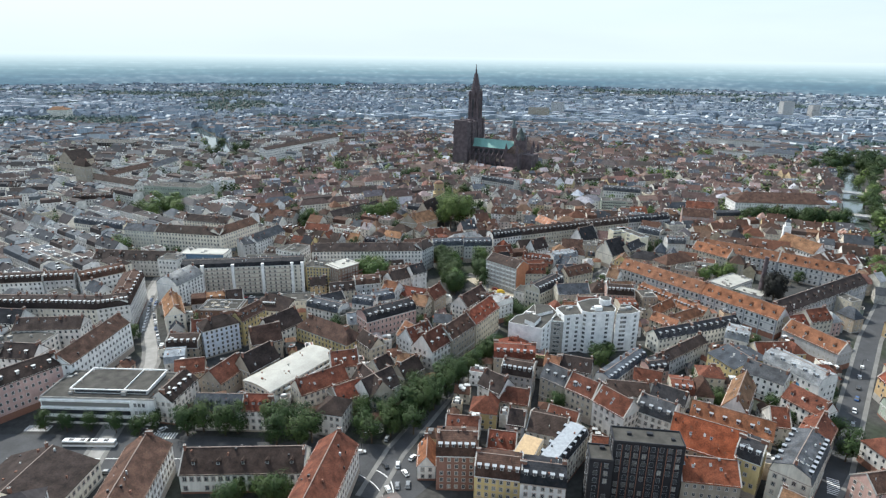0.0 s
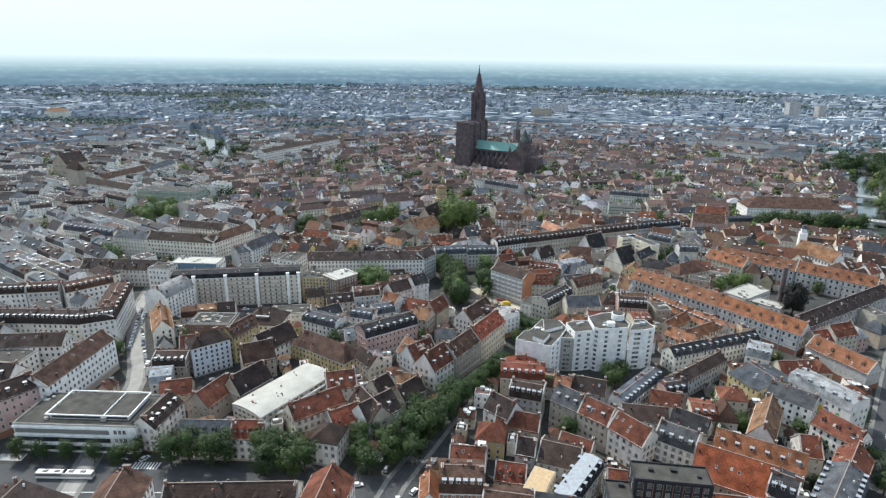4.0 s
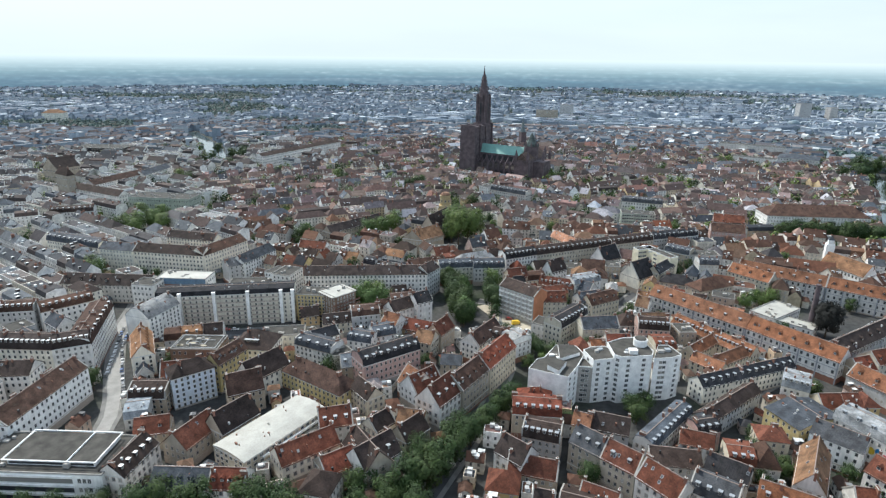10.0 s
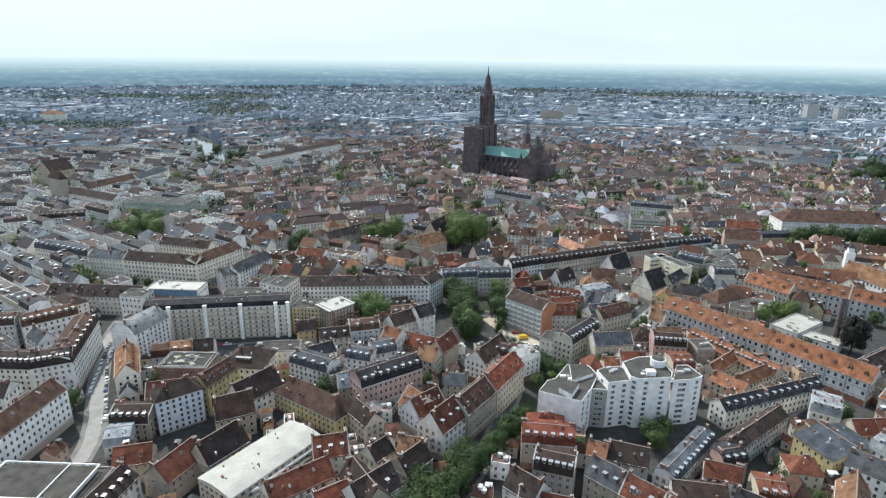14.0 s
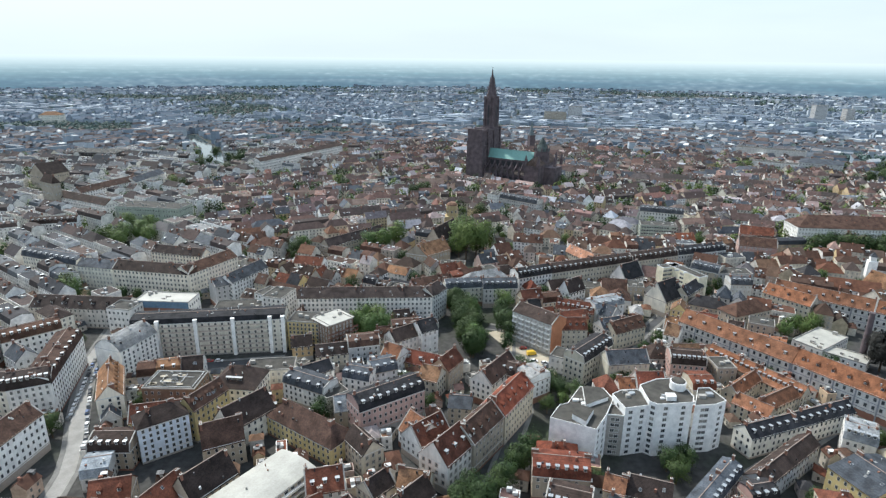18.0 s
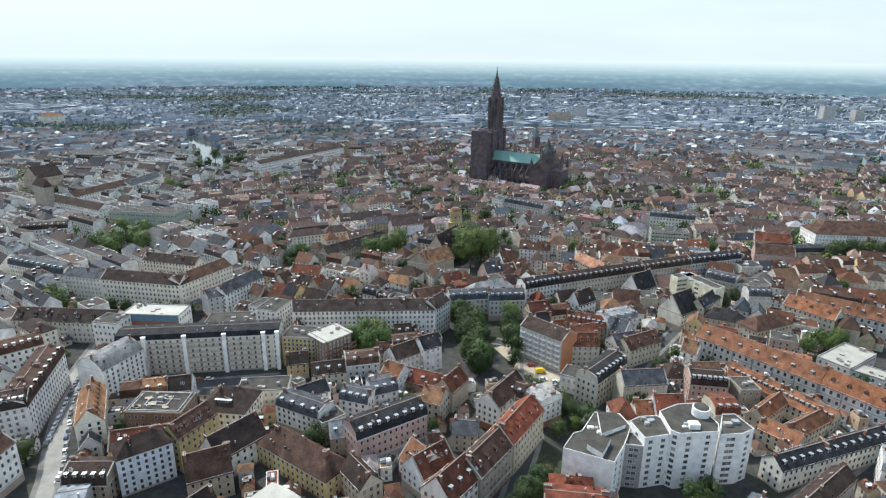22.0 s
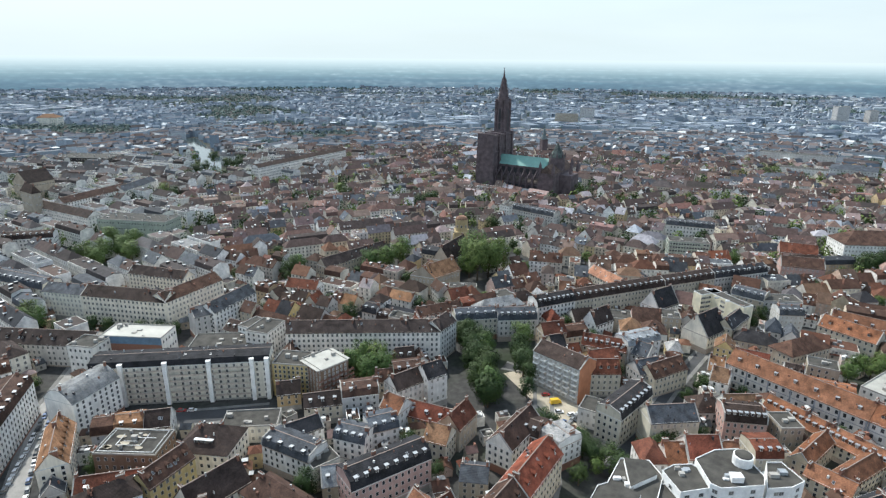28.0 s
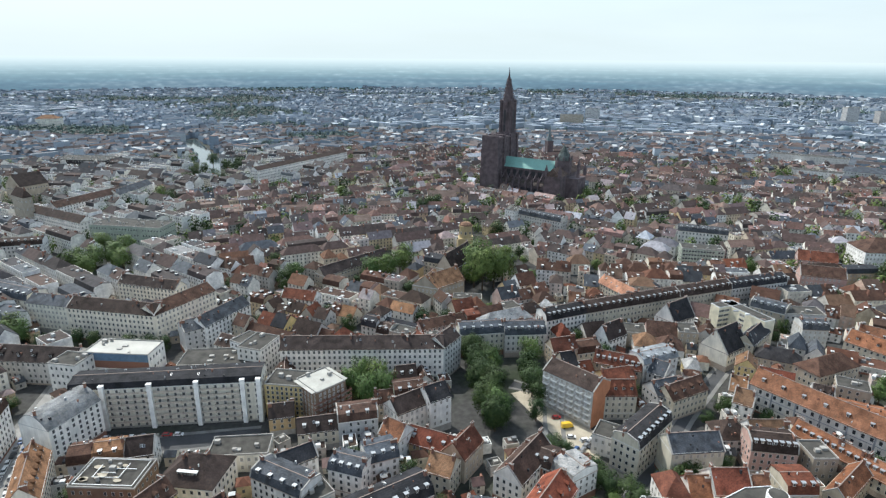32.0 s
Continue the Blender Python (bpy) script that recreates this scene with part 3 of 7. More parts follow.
# ---- the cathedral ----
def cathedral(x, y, ang):
    thing = new("cathedral")
    thing.matrix_world = pose(x, y, 0, 0, 0, ang) @ Matrix.Diagonal((1.05, 1.05, 1.05, 1))
    tagged(thing, "dark sandstone gothic cathedral with one spire and green nave roof", "cathedral")
    # local x runs from the west front to the choir; the spire stands over the front's far end
    rnd = random.Random(3)

    def pinnacle(mb, px, py, z, w, h):
        mb.box(px - w, px + w, py - w, py + w, z, z + h * 0.45)
        mb.ring(4, w * 1.5, z + h * 0.45, 0.05, z + h, 0, px, py, math.pi / 4)

    front = MB()
    front.box(-9, 9, -24, 24, 0, 66)
    part("west_front", front, SANDSTONE, thing)
    for py in (-24, -8, 8, 24):
        pier = MB()
        for z0, z1, e in ((0, 30, 3.0), (30, 52, 2.2), (52, 68, 1.5)):
            pier.box(-9 - e, 9 + e, py - 1.7, py + 1.7, z0, z1)
        part("buttress", pier, SANDSTONE, thing)
    for z in (24, 46, 64):
        course = MB()
        course.box(-10.2, 10.2, -24.6, 24.6, z, z + 1.1)
        part("string_course", course, SANDSTONE, thing)
    for z0, z1 in ((6, 20), (28, 44), (50, 62)):
        for px in (-4, 4):
            arch = MB()
            arch.hexa([(px - 2, -24.12, z0), (px + 2, -24.12, z0), (px + 2, -24.0, z0), (px - 2, -24.0, z0)],
                      [(px - 0.4, -24.12, z1), (px + 0.4, -24.12, z1), (px + 0.4, -24.0, z1), (px - 0.4, -24.0, z1)])
            part("tracery_window", arch, METAL, thing)
    tower = MB()
    ty = 15.5
    tower.ring(8, 8.2, 66, 7.6, 104, 0, 0, ty, math.pi / 8)
    for q in range(4):
        a = math.pi / 4 + q * math.pi / 2
        tower.ring(6, 2.1, 66, 1.9, 105, 0, 8.6 * math.cos(a), ty + 8.6 * math.sin(a))
        tower.ring(6, 2.2, 105, 1.2, 106.5, 0, 8.6 * math.cos(a), ty + 8.6 * math.sin(a))
    for z in (78, 102):
        tower.ring(8, 8.8, z, 8.8, z + 1.0, 0, 0, ty, math.pi / 8)
    part("octagon_tower", tower, SANDSTONE, thing)
    for q in range(8):
        # flat dark sheet on the solid wall, for the shade inside an opening
        slots = MB()
        a = q * math.pi / 4
        cx, cy = 7.45 * math.cos(a), 7.45 * math.sin(a)
        tx, tz = -math.sin(a) * 1.3, math.cos(a) * 1.3
        slots.face([(cx * 1.0 - tx + 0.25 * math.cos(a), ty + cy - tz + 0.25 * math.sin(a), 70), (cx + tx + 0.25 * math.cos(a), ty + cy + tz + 0.25 * math.sin(a), 70),
                    (cx + tx + 0.1 * math.cos(a), ty + cy + tz + 0.1 * math.sin(a), 95), (cx - tx + 0.1 * math.cos(a), ty + cy - tz + 0.1 * math.sin(a), 95)])
        part("belfry_opening", slots, METAL, thing)
    spire = MB()
    for i in range(9):
        z0, z1 = 103 + i * 3.8, 103 + (i + 1) * 3.8
        r0, r1 = 7.4 - i * 0.78, 7.0 - (i + 1) * 0.76
        spire.ring(8, r0, z0, max(0.6, r1), z1, 0, 0, ty, math.pi / 8)
        if i < 7:
            for q in range(8):
                a = q * math.pi / 4 + math.pi / 8
                spire.ring(4, 0.5, z0, 0.05, z0 + 4.6, 0, r0 * math.cos(a), ty + r0 * math.sin(a))
    spire.ring(8, 0.75, 136.9, 0.3, 140, 0, 0, ty)
    spire.box(-0.16, 0.16, ty - 0.16, ty + 0.16, 140, 142.6)
    spire.box(-0.8, 0.8, ty - 0.16, ty + 0.16, 141.2, 141.5)
    part("spire", spire, SANDSTONE, thing)
    nave = MB()
    nave.box(9, 72, -9, 9, 0, 32)
    nave.box(9, 72, -19, 19, 0, 15)
    for i in range(8):
        px = 13 + i * 8
        for sy in (-1, 1):
            nave.box(px - 0.9, px + 0.9, sy * 20 - 1.4, sy * 20 + 1.4, 0, 21)
            pinnacle(nave, px, sy * 20, 21, 0.8, 6)
            k = len(nave.v)
            nave.v.extend([(px - 0.5, sy * 19.5, 18), (px + 0.5, sy * 19.5, 18), (px + 0.5, sy * 9.05, 27), (px - 0.5, sy * 9.05, 27),
                           (px - 0.5, sy * 19.5, 19.2), (px + 0.5, sy * 19.5, 19.2), (px + 0.5, sy * 9.05, 28.4), (px - 0.5, sy * 9.05, 28.4)])
            nave.f.extend([(k, k + 1, k + 2, k + 3), (k + 4, k + 5, k + 6, k + 7), (k, k + 4, k + 7, k + 3), (k + 1, k + 2, k + 6, k + 5)])
            nave.s.extend([0] * 4)
    part("nave", nave, SANDSTONE, thing)
    for i in range(7):
        px = 17 + i * 8
        for sy in (-1, 1):
            glass = MB()
            glass.box(px - 2.4, px + 2.4, sy * 9.06 - 0.05, sy * 9.06 + 0.05, 18, 29.5)
            part("nave_window", glass, METAL, thing)
            glass = MB()
            glass.box(px - 2.2, px + 2.2, sy * 19.06 - 0.05, sy * 19.06 + 0.05, 4, 12)
            part("aisle_window", glass, METAL, thing)
    roof = MB()
    roof.extrude([(-9.6, 32), (0, 42.5), (9.6, 32)], 9, 72)
    part("nave_roof", roof, COPPER, thing, "bright green copper roof")
    aisle = MB()
    for sy in (-1, 1):
        aisle.extrude([(9.1, 19.5), (19.6, 15.2), (9.1, 15.1)] if sy > 0 else [(-19.6, 15.2), (-9.1, 19.5), (-9.1, 15.1)], 9, 72)
    part("aisle_roof", aisle, TILES, thing, colour=(0.09, 0.075, 0.07))
    choir = MB()
    choir.box(72, 90, -28, 28, 0, 30)
    choir.box(90, 104, -11, 11, 0, 27)
    choir.ring(8, 9.5, 27, 9.0, 45, 0, 81, 0, math.pi / 8)
    for q in range(8):
        a = q * math.pi / 4 + math.pi / 8
        pinnacle(choir, 81 + 9 * math.cos(a), 9 * math.sin(a), 45, 0.7, 6)
    for px, py in ((73, -27), (89, -27), (73, 27), (89, 27), (103, -10), (103, 10)):
        pinnacle(choir, px, py, 29, 1.5, 14)
    part("choir", choir, SANDSTONE, thing)
    cap = MB()
    cap.ring(8, 9.2, 45, 0.2, 62, 0, 81, 0, math.pi / 8)
    part("crossing_roof", cap, TILES, thing, "slate-grey pointed crossing roof", colour=(0.10, 0.12, 0.115))
    side = MB()
    side.v = []
    side.extrude([(72, 30), (81, 39), (90, 30)], -28, 28)
    side.v = [(b, a, c) for a, b, c in side.v]
    part("transept_roof", side, TILES, thing, colour=(0.10, 0.075, 0.065))
    claim(x + 45 * math.cos(radians(ang)), y + 45 * math.sin(radians(ang)), 130, 62, ang)
    return thing


cathedral(37.4, 901.2, -32)


# ---- streets and squares ----
strip('road', [(-143.1, 197.5), (-153.0, 262.0), (-158.0, 285.0), (-164.5, 300.0), (-178.0, 325.0), (-193.0, 355.0), (-203.0, 378.0), (-214.8, 427.8)], 10, 0.03, SUNLIT_PAVING, 'sunlit street lined with parked cars', 'road')
strip('road', [(-27.7, 184.7), (-19.1, 212.6), (15.0, 285.8), (31.0, 335.5), (38.3, 419.3), (19.1, 428.5)], 10, 0.03, ASPHALT, 'tree-lined boulevard', 'road')
strip('road', [(-199.6, 208.8), (-114.8, 210.6), (-20.9, 205.2), (-4.1, 192.0)], 24, 0.02, ASPHALT, 'wide crossing of the ring road', 'road')
strip('road', [(141.6, 182.5), (164.7, 205.5), (261.7, 326.8), (309.1, 380.0)], 13, 0.03, ASPHALT, 'straight street beside the long barracks', 'road')
strip('road', [(54.0, 341.4), (69.6, 360.4), (101.0, 405.5), (142.6, 458.8)], 9, 0.03, ASPHALT, 'narrow street between old houses', 'road')
strip('square', [(25.9, 423.3), (42.9, 388.4), (56.3, 374.9)], 17, 0.04, GRAVEL_PALE, 'pale square with parked cars', 'square')
strip('road', [(105.6, 281.8), (174.6, 328.7), (217.8, 366.6)], 9, 0.03, ASPHALT, 'shaded lane between terraces', 'road')
strip('road', [(-179.2, 363.7), (-144.3, 369.2), (-96.1, 379.5)], 14, 0.04, ASPHALT, 'parking yard before the apartment block', 'road')

# ---- buildings near the path ----
house(-182.6, 275.9, 48.1, 13.0, 84.5, 18, 'gable', 5, 'white', 'brown', 5, skylights=5, chimneys=7, group='street terrace')
house(-197.8, 241.5, 33.9, 13.0, 53.7, 18, 'gable', 5, 'pink', 'umber', 5, dormers=5, chimneys=4, group='street terrace')
house(-215.9, 296.9, 35.1, 13.0, 6.0, 17, 'gable', 4.5, 'white', 'umber', 5, skylights=6, chimneys=3)
house(-249.9, 322.5, 41.2, 14.0, 0.8, 18, 'mansard', 5.5, 'ivory', 'umber', 6, dormers=12, chimneys=4, win='plain')
house(-215.2, 322.5, 27.6, 14.0, -1.3, 18, 'mansard', 5.5, 'ivory', 'umber', 6, dormers=10, chimneys=4, win='plain')
house(-196.8, 325.3, 17.3, 14.0, 26.1, 18, 'mansard', 5.5, 'white', 'umber', 6, dormers=7, chimneys=3, win='plain')
house(-199.7, 345.3, 51.1, 13.0, 107.2, 17.5, 'mansard', 5, 'white', 'brown', 6, dormers=8, chimneys=4, win='plain')
house(-276.8, 364.4, 25.9, 12.0, 10.6, 17, 'mansard', 4.5, 'white', 'umber', 5, dormers=8)
house(-254.3, 368.6, 18.5, 12.0, 11.3, 17, 'mansard', 4.5, 'grey', 'brown', 5, dormers=6)
house(-232.4, 375.7, 27.5, 12.0, 44.1, 17, 'mansard', 5, 'white', 'brown', 5, dormers=8)
house(-165.0, 332.5, 29.0, 11.0, 118.0, 13, 'gable', 6.0, 'ivory', 'tan', 5, chimneys=3, skylights=4, dormers=7, label='long ivory street house with faded orange tiled roof')
house(-155.8, 314.8, 6.0, 8.0, 118.0, 6.5, 'gable', 4.5, 'pale_grey', 'slate', 2, chimneys=0, label='low slate-gabled porch house at the street')
house(-141.0, 293.0, 17.0, 13.0, 3.0, 9, 'mansard', 5.5, 'beige', 'umber', 3, dormers=5, skylights=4)
house(-136.0, 337.0, 25.0, 16.5, 0.0, 12, 'flat', 0, 'brown', 'dark', 3, label='brown flat-roofed block with white pipes on its roof')
house(-126.0, 301.6, 19.8, 12.0, 38.1, 16.5, 'hip', 5, 'blue', 'umber', 6, win='plain', label='bluish-white corner apartment house with dark hipped roof')
house(-113.9, 316.8, 19.9, 10.0, 65.9, 16, 'gable', 5, 'yellow', 'brown', 5, dormers=5, skylights=3)
house(-106.5, 341.5, 22.0, 19.0, -5.0, 11, 'hip', 7.5, 'ivory', 'umber', 3, dormers=5, skylights=2, win='plain', label='ivory house with dark brown hipped roof and white dormers')
house(-97.0, 361.0, 24.0, 13.0, 8.0, 8, 'flat', 0, 'ivory', 'dark', 2, win='plain', label='low ivory terrace block with pale roof edges')
house(-94.3, 312.6, 22.4, 14.0, 53.7, 11, 'gable', 8, 'ivory', 'umber', 3, sides='fl')
house(-98.2, 296.0, 16.3, 13.0, 27.6, 11, 'gable', 8, 'beige', 'brown', 3)
house(-64.5, 307.5, 40.0, 14.0, -34.2, 9.5, 'hip', 7, 'yellow', 'brown', 3, chimneys=3, skylights=3, label='long yellow house with weathered brown hipped roof')
house(-39.5, 295.0, 15.0, 10.0, -50.0, 10, 'gable', 5, 'cream', 'umber', 3)
house(-33.2, 323.8, 33.3, 13.0, 35.7, 15, 'mansard', 5.5, 'pink', 'dark', 4, dormers=8, skylights=4, chimneys=3)
house(-16.6, 305.6, 14.3, 13.0, -48.8, 9, 'gable', 7, 'white', 'orange', 3, skylights=4, sides='fl')
house(-14.0, 302.9, 16.9, 13.0, 43.9, 10, 'gable', 7, 'white', 'red_brown', 3, skylights=3)
house(-5.3, 286.9, 16.9, 14.0, 54.0, 14, 'gable', 8, 'white', 'red_brown', 4, dormers=3, sides='flr')
house(7.1, 301.7, 24.0, 13.0, 56.0, 15, 'gable', 6, 'beige', 'brown', 4, dormers=4, skylights=3)
house(21.8, 324.4, 29.1, 13.0, 58.4, 15, 'gable', 6, 'cream', 'red', 4, dormers=5, skylights=2)
house(18.0, 350.5, 26.4, 12.0, 55.8, 13, 'gable', 6, 'white', 'brown', 4)
house(-85.9, 398.8, 21.3, 14.0, -5.6, 17.5, 'flat', 0, 'yellow', 'dark', 7, step=2.2, win='plain', category='apartments', label='ochre apartment block with rows of dark windows')
house(-71.1, 393.7, 15.3, 17.0, 46.9, 20, 'flat', 0, 'brown', 'dark', 8, win='plain', step=2.4, category='apartments', label='tall brown apartment tower with white roof terrace')
house(-58.2, 433.3, 83.2, 13.0, 4.3, 19, 'gable', 4.5, 'white', 'umber', 6, win='plain', step=2.5, skylights=8, chimneys=7, category='apartments', label='long pale grey apartment row with dark brown roof')
house(-16.9, 440.4, 17.1, 12.0, 60.2, 19, 'gable', 4.5, 'pale_grey', 'umber', 6, win='plain', step=2.5)
house(-31.0, 387.0, 17.4, 12.0, 39.2, 14, 'gable', 5, 'white', 'umber', 4, win='plain', label='white house with dark roof and pink gable')
house(-19.0, 390.8, 10.6, 12.0, 33.3, 17, 'gable', 5, 'white', 'dark', 5, win='plain')
house(-15.7, 366.0, 27.3, 11.0, -21.9, 9, 'gable', 5, 'ochre', 'red', 3, dormers=4, skylights=3, chimneys=3, label='low ochre row with bright red tiled roof')
house(-6.0, 361.3, 15.2, 11.0, 59.7, 11, 'gable', 6, 'beige', 'red_brown', 3)
house(-33.4, 367.3, 10.9, 11.0, -31.2, 13, 'gable', 5, 'white', 'orange', 4)
house(46.9, 405.8, 27.5, 14.0, -43.5, 19.3, 'gable', 4, 'pale_grey', 'umber', 6, win='plain', size=(1.6, 1.4), sides='fl', category='apartments', label='grey balconied apartment block with dark tiled roof')
house(66.2, 405.1, 15.7, 12.0, 2.9, 13, 'gable', 5, 'cream', 'red_brown', 4, dormers=4)
house(-181.0, 426.0, 34.0, 15.5, -2.0, 17, 'flat', 0, 'white', 'dark', 3, win='plain', sides='lr', label='modern flat-roofed block with a blue and red front')
house(-201.0, 413.5, 15.0, 13.0, -8.0, 16.5, 'flat', 0, 'white', 'dark', 4, win='plain')
house(-132.0, 429.5, 40.3, 18.0, 6.4, 11, 'flat', 0, 'ivory', 'dark', 3, win='plain', label='low cream flat-roofed block')
house(-113.4, 433.8, 17.8, 14.0, 74.5, 18, 'flat', 0, 'white', 'dark', 6, win='plain')
house(-118.0, 440.6, 22.7, 14.0, -27.6, 15, 'flat', 0, 'white', 'dark', 5, win='plain')
house(-232.0, 424.0, 62.0, 16.0, -2.5, 13, 'gable', 5, 'pale_grey', 'umber', 4, dormers=7, skylights=6, chimneys=3, win='plain', label='long grey wing with dark roof and white dormers')
house(-253.3, 479.2, 28.2, 13.0, -9.6, 19, 'gable', 4, 'ivory', 'slate', 6, win='plain', chimneys=3)
house(-209.0, 469.9, 57.2, 14.0, -8.7, 20, 'gable', 4.5, 'ivory', 'umber', 6, win='plain', chimneys=5, label='large ivory corner block with dark brown roof')
house(-178.2, 481.6, 44.1, 14.0, 64.4, 20, 'gable', 4.5, 'ivory', 'brown', 6, win='plain', chimneys=4)
house(-148.1, 470.6, 35.2, 12.0, 67.2, 17, 'gable', 5, 'white', 'slate', 6, win='plain')
house(-159.3, 456.0, 11.5, 14.0, 39.2, 16, 'gable', 4, 'grey', 'slate', 5, win='plain', sides='f')
house(-297.5, 648.0, 66.0, 24.0, -6.6, 20, 'flat', 0, 'green', 'dark', 4, win='plain', label='grey-green flat-roofed public building by a park')
house(-388.7, 682.7, 92.4, 14.0, -26.9, 17, 'gable', 5, 'white', 'umber', 5, win='plain')
house(-398.7, 743.0, 76.8, 13.0, 72.4, 18, 'gable', 5, 'white', 'brown', 6, win='plain', step=3.2)
house(-382.3, 799.2, 61.0, 13.0, 84.3, 17, 'gable', 5, 'white', 'slate', 5, win='plain', step=3.2)
house(-360.7, 594.5, 36.8, 13.0, 17.4, 17, 'mansard', 5, 'white', 'umber', 5, win='plain', dormers=8)
house(-297.0, 498.0, 56.0, 14.0, -20.0, 17, 'mansard', 5, 'ivory', 'slate', 5, win='plain', dormers=10, label='curved ivory row with grey slate mansard')
house(156.5, 392.6, 63.3, 14.0, -51.0, 13.5, 'gable', 6, 'pale_grey', 'orange', 3, size=(1.25, 1.9), step=3.2, dormers=7, chimneys=2, name='barracks_wing', category='historic building', label='long barracks wing with bright orange tiled roof and grey quoins')
house(191.7, 347.8, 49.8, 14.0, -53.6, 13.5, 'gable', 6, 'pale_grey', 'orange', 3, size=(1.25, 1.9), step=3.2, dormers=7, chimneys=2, name='barracks_wing', category='historic building', label='long barracks wing with bright orange tiled roof and grey quoins')
house(239.9, 453.5, 56.5, 13.0, -38.1, 13.5, 'gable', 6, 'pale_grey', 'orange', 3, size=(1.25, 1.9), step=3.4, dormers=7, chimneys=2, name='barracks_wing', category='historic building', label='rear barracks wing with orange tiled roof round a courtyard')
house(281.8, 420.2, 49.5, 13.0, -39.8, 13.5, 'gable', 6, 'pale_grey', 'orange', 3, size=(1.25, 1.9), step=3.4, dormers=7, chimneys=2, name='barracks_wing', category='historic building', label='rear barracks wing with orange tiled roof round a courtyard')
house(248.7, 364.1, 105.6, 13.0, 31.5, 13.5, 'gable', 6, 'grey', 'umber', 3, size=(1.25, 1.9), step=3.4, dormers=11, chimneys=2, name='barracks_wing', category='historic building', label='barracks wing with brown roof and a row of white dormers')
house(212.4, 303.2, 33.2, 12.0, -65.5, 11, 'gable', 5.5, 'grey', 'orange', 3, dormers=4, chimneys=2, label='grey annex with orange tiled roof')
house(211.0, 404.8, 16.5, 31.0, -55.4, 7, 'flat', 0, 'white', 'dark', 2, win='plain', label='low white flat-roofed hall in the barracks courtyard')
house(215.7, 387.5, 20.7, 12.0, -44.7, 6, 'flat', 0, 'white', 'dark', 2, win='plain', label='low white flat-roofed hall in the barracks courtyard')
house(180.3, 435.1, 14.3, 30.0, -65.3, 12, 'hip', 6, 'beige', 'brown', 3, label='beige house with hipped tiled roof')
house(217.6, 452.0, 30.2, 12.0, -52.7, 14, 'gable', 5.5, 'cream', 'orange', 4, dormers=3, label='cream house with orange tiled roof')
house(38.8, 287.4, 15.7, 14.0, -6.6, 12, 'hip', 6, 'beige', 'red', 3, label='beige house with red hipped roof')
house(97.8, 506.6, 71.4, 12.0, 23.7, 15, 'mansard', 5.5, 'cream', 'umber', 4, dormers=16, chimneys=6, label='long curved terrace with dark mansard roof')
house(150.6, 529.3, 43.2, 12.0, 22.6, 15, 'mansard', 5.5, 'cream', 'umber', 4, dormers=9, chimneys=4)
house(193.0, 545.6, 47.0, 12.0, 19.5, 15, 'mansard', 5.5, 'grey', 'dark', 4, dormers=10, chimneys=4)
house(51.9, 483.8, 27.8, 12.0, 26.1, 16, 'mansard', 5.5, 'white', 'dark', 5, dormers=8)
house(27.8, 464.4, 23.0, 13.0, 6.7, 14, 'mansard', 5.5, 'pale_grey', 'slate', 4, dormers=6)
house(3.4, 463.7, 25.9, 12.0, 11.3, 14, 'mansard', 5, 'cream', 'slate', 4, dormers=5)
house(138.2, 458.8, 20.0, 16.7, 36.4, 11, 'gable', 11, 'ivory', 'dark', 3, sides='bfr', label='cream house with a steep tall gable')
house(123.6, 495.7, 20.0, 14.2, 35.6, 11, 'gable', 10, 'white', 'dark', 3, label='white house with a steep tall gable')
house(78.4, 469.7, 16.0, 11.0, 37.6, 10, 'gable', 8, 'white', 'umber', 3, label='small white gabled house')
house(157.0, 466.0, 26.0, 10.0, 46.2, 13, 'gable', 5, 'cream', 'dark', 4, skylights=5, chimneys=2)
house(357.0, 619.0, 96.0, 27.0, -4.0, 18, 'hip', 9, 'white', 'brown', 5, win='plain', label='large white school with faded brown tiled roof')
house(250.0, 565.1, 28.9, 13.0, -15.9, 15, 'gable', 6, 'pink', 'brown', 4, win='plain')
house(185.1, 505.2, 19.9, 13.0, -39.9, 14, 'mansard', 4.5, 'beige', 'slate', 4, dormers=5)
house(201.0, 499.7, 24.2, 13.0, -3.1, 14, 'flat', 0, 'grey', 'dark', 4)
house(197.1, 481.0, 14.4, 12.0, -3.3, 13, 'mansard', 4.5, 'pale_grey', 'slate', 4, dormers=4)
house(124.7, 402.7, 8.6, 12.0, -32.3, 11, 'gable', 5, 'white', 'tan', 3)
house(118.1, 366.5, 17.4, 13.0, -7.4, 13, 'mansard', 5, 'pink', 'umber', 4, dormers=7, label='pink house with dark mansard roof')
house(85.2, 362.3, 21.6, 12.0, 7.6, 15, 'gable', 5, 'cream', 'slate', 4, sides='fr', label='cream house with a blank gable wall')
house(69.1, 372.5, 29.3, 12.0, 47.3, 14, 'mansard', 5, 'cream', 'dark', 4, dormers=8)
house(57.1, 376.7, 12.4, 12.0, -27.6, 9, 'flat', 0, 'white', 'dark', 2, label='low white house with an arched porch')
house(93.9, 428.2, 9.0, 13.0, -38.3, 11, 'gable', 5, 'grey', 'slate', 3)
house(97.9, 409.5, 23.2, 12.0, 29.5, 11, 'gable', 5, 'cream', 'brown', 3, dormers=4)
house(77.0, 187.5, 25.5, 9.5, -7, 27, 'flat', 0, 'dark', 'dark', 8, win='plain', size=(1.25, 1.9), step=3.0, category='apartments', label='black-clad modern apartment block with deep windows')
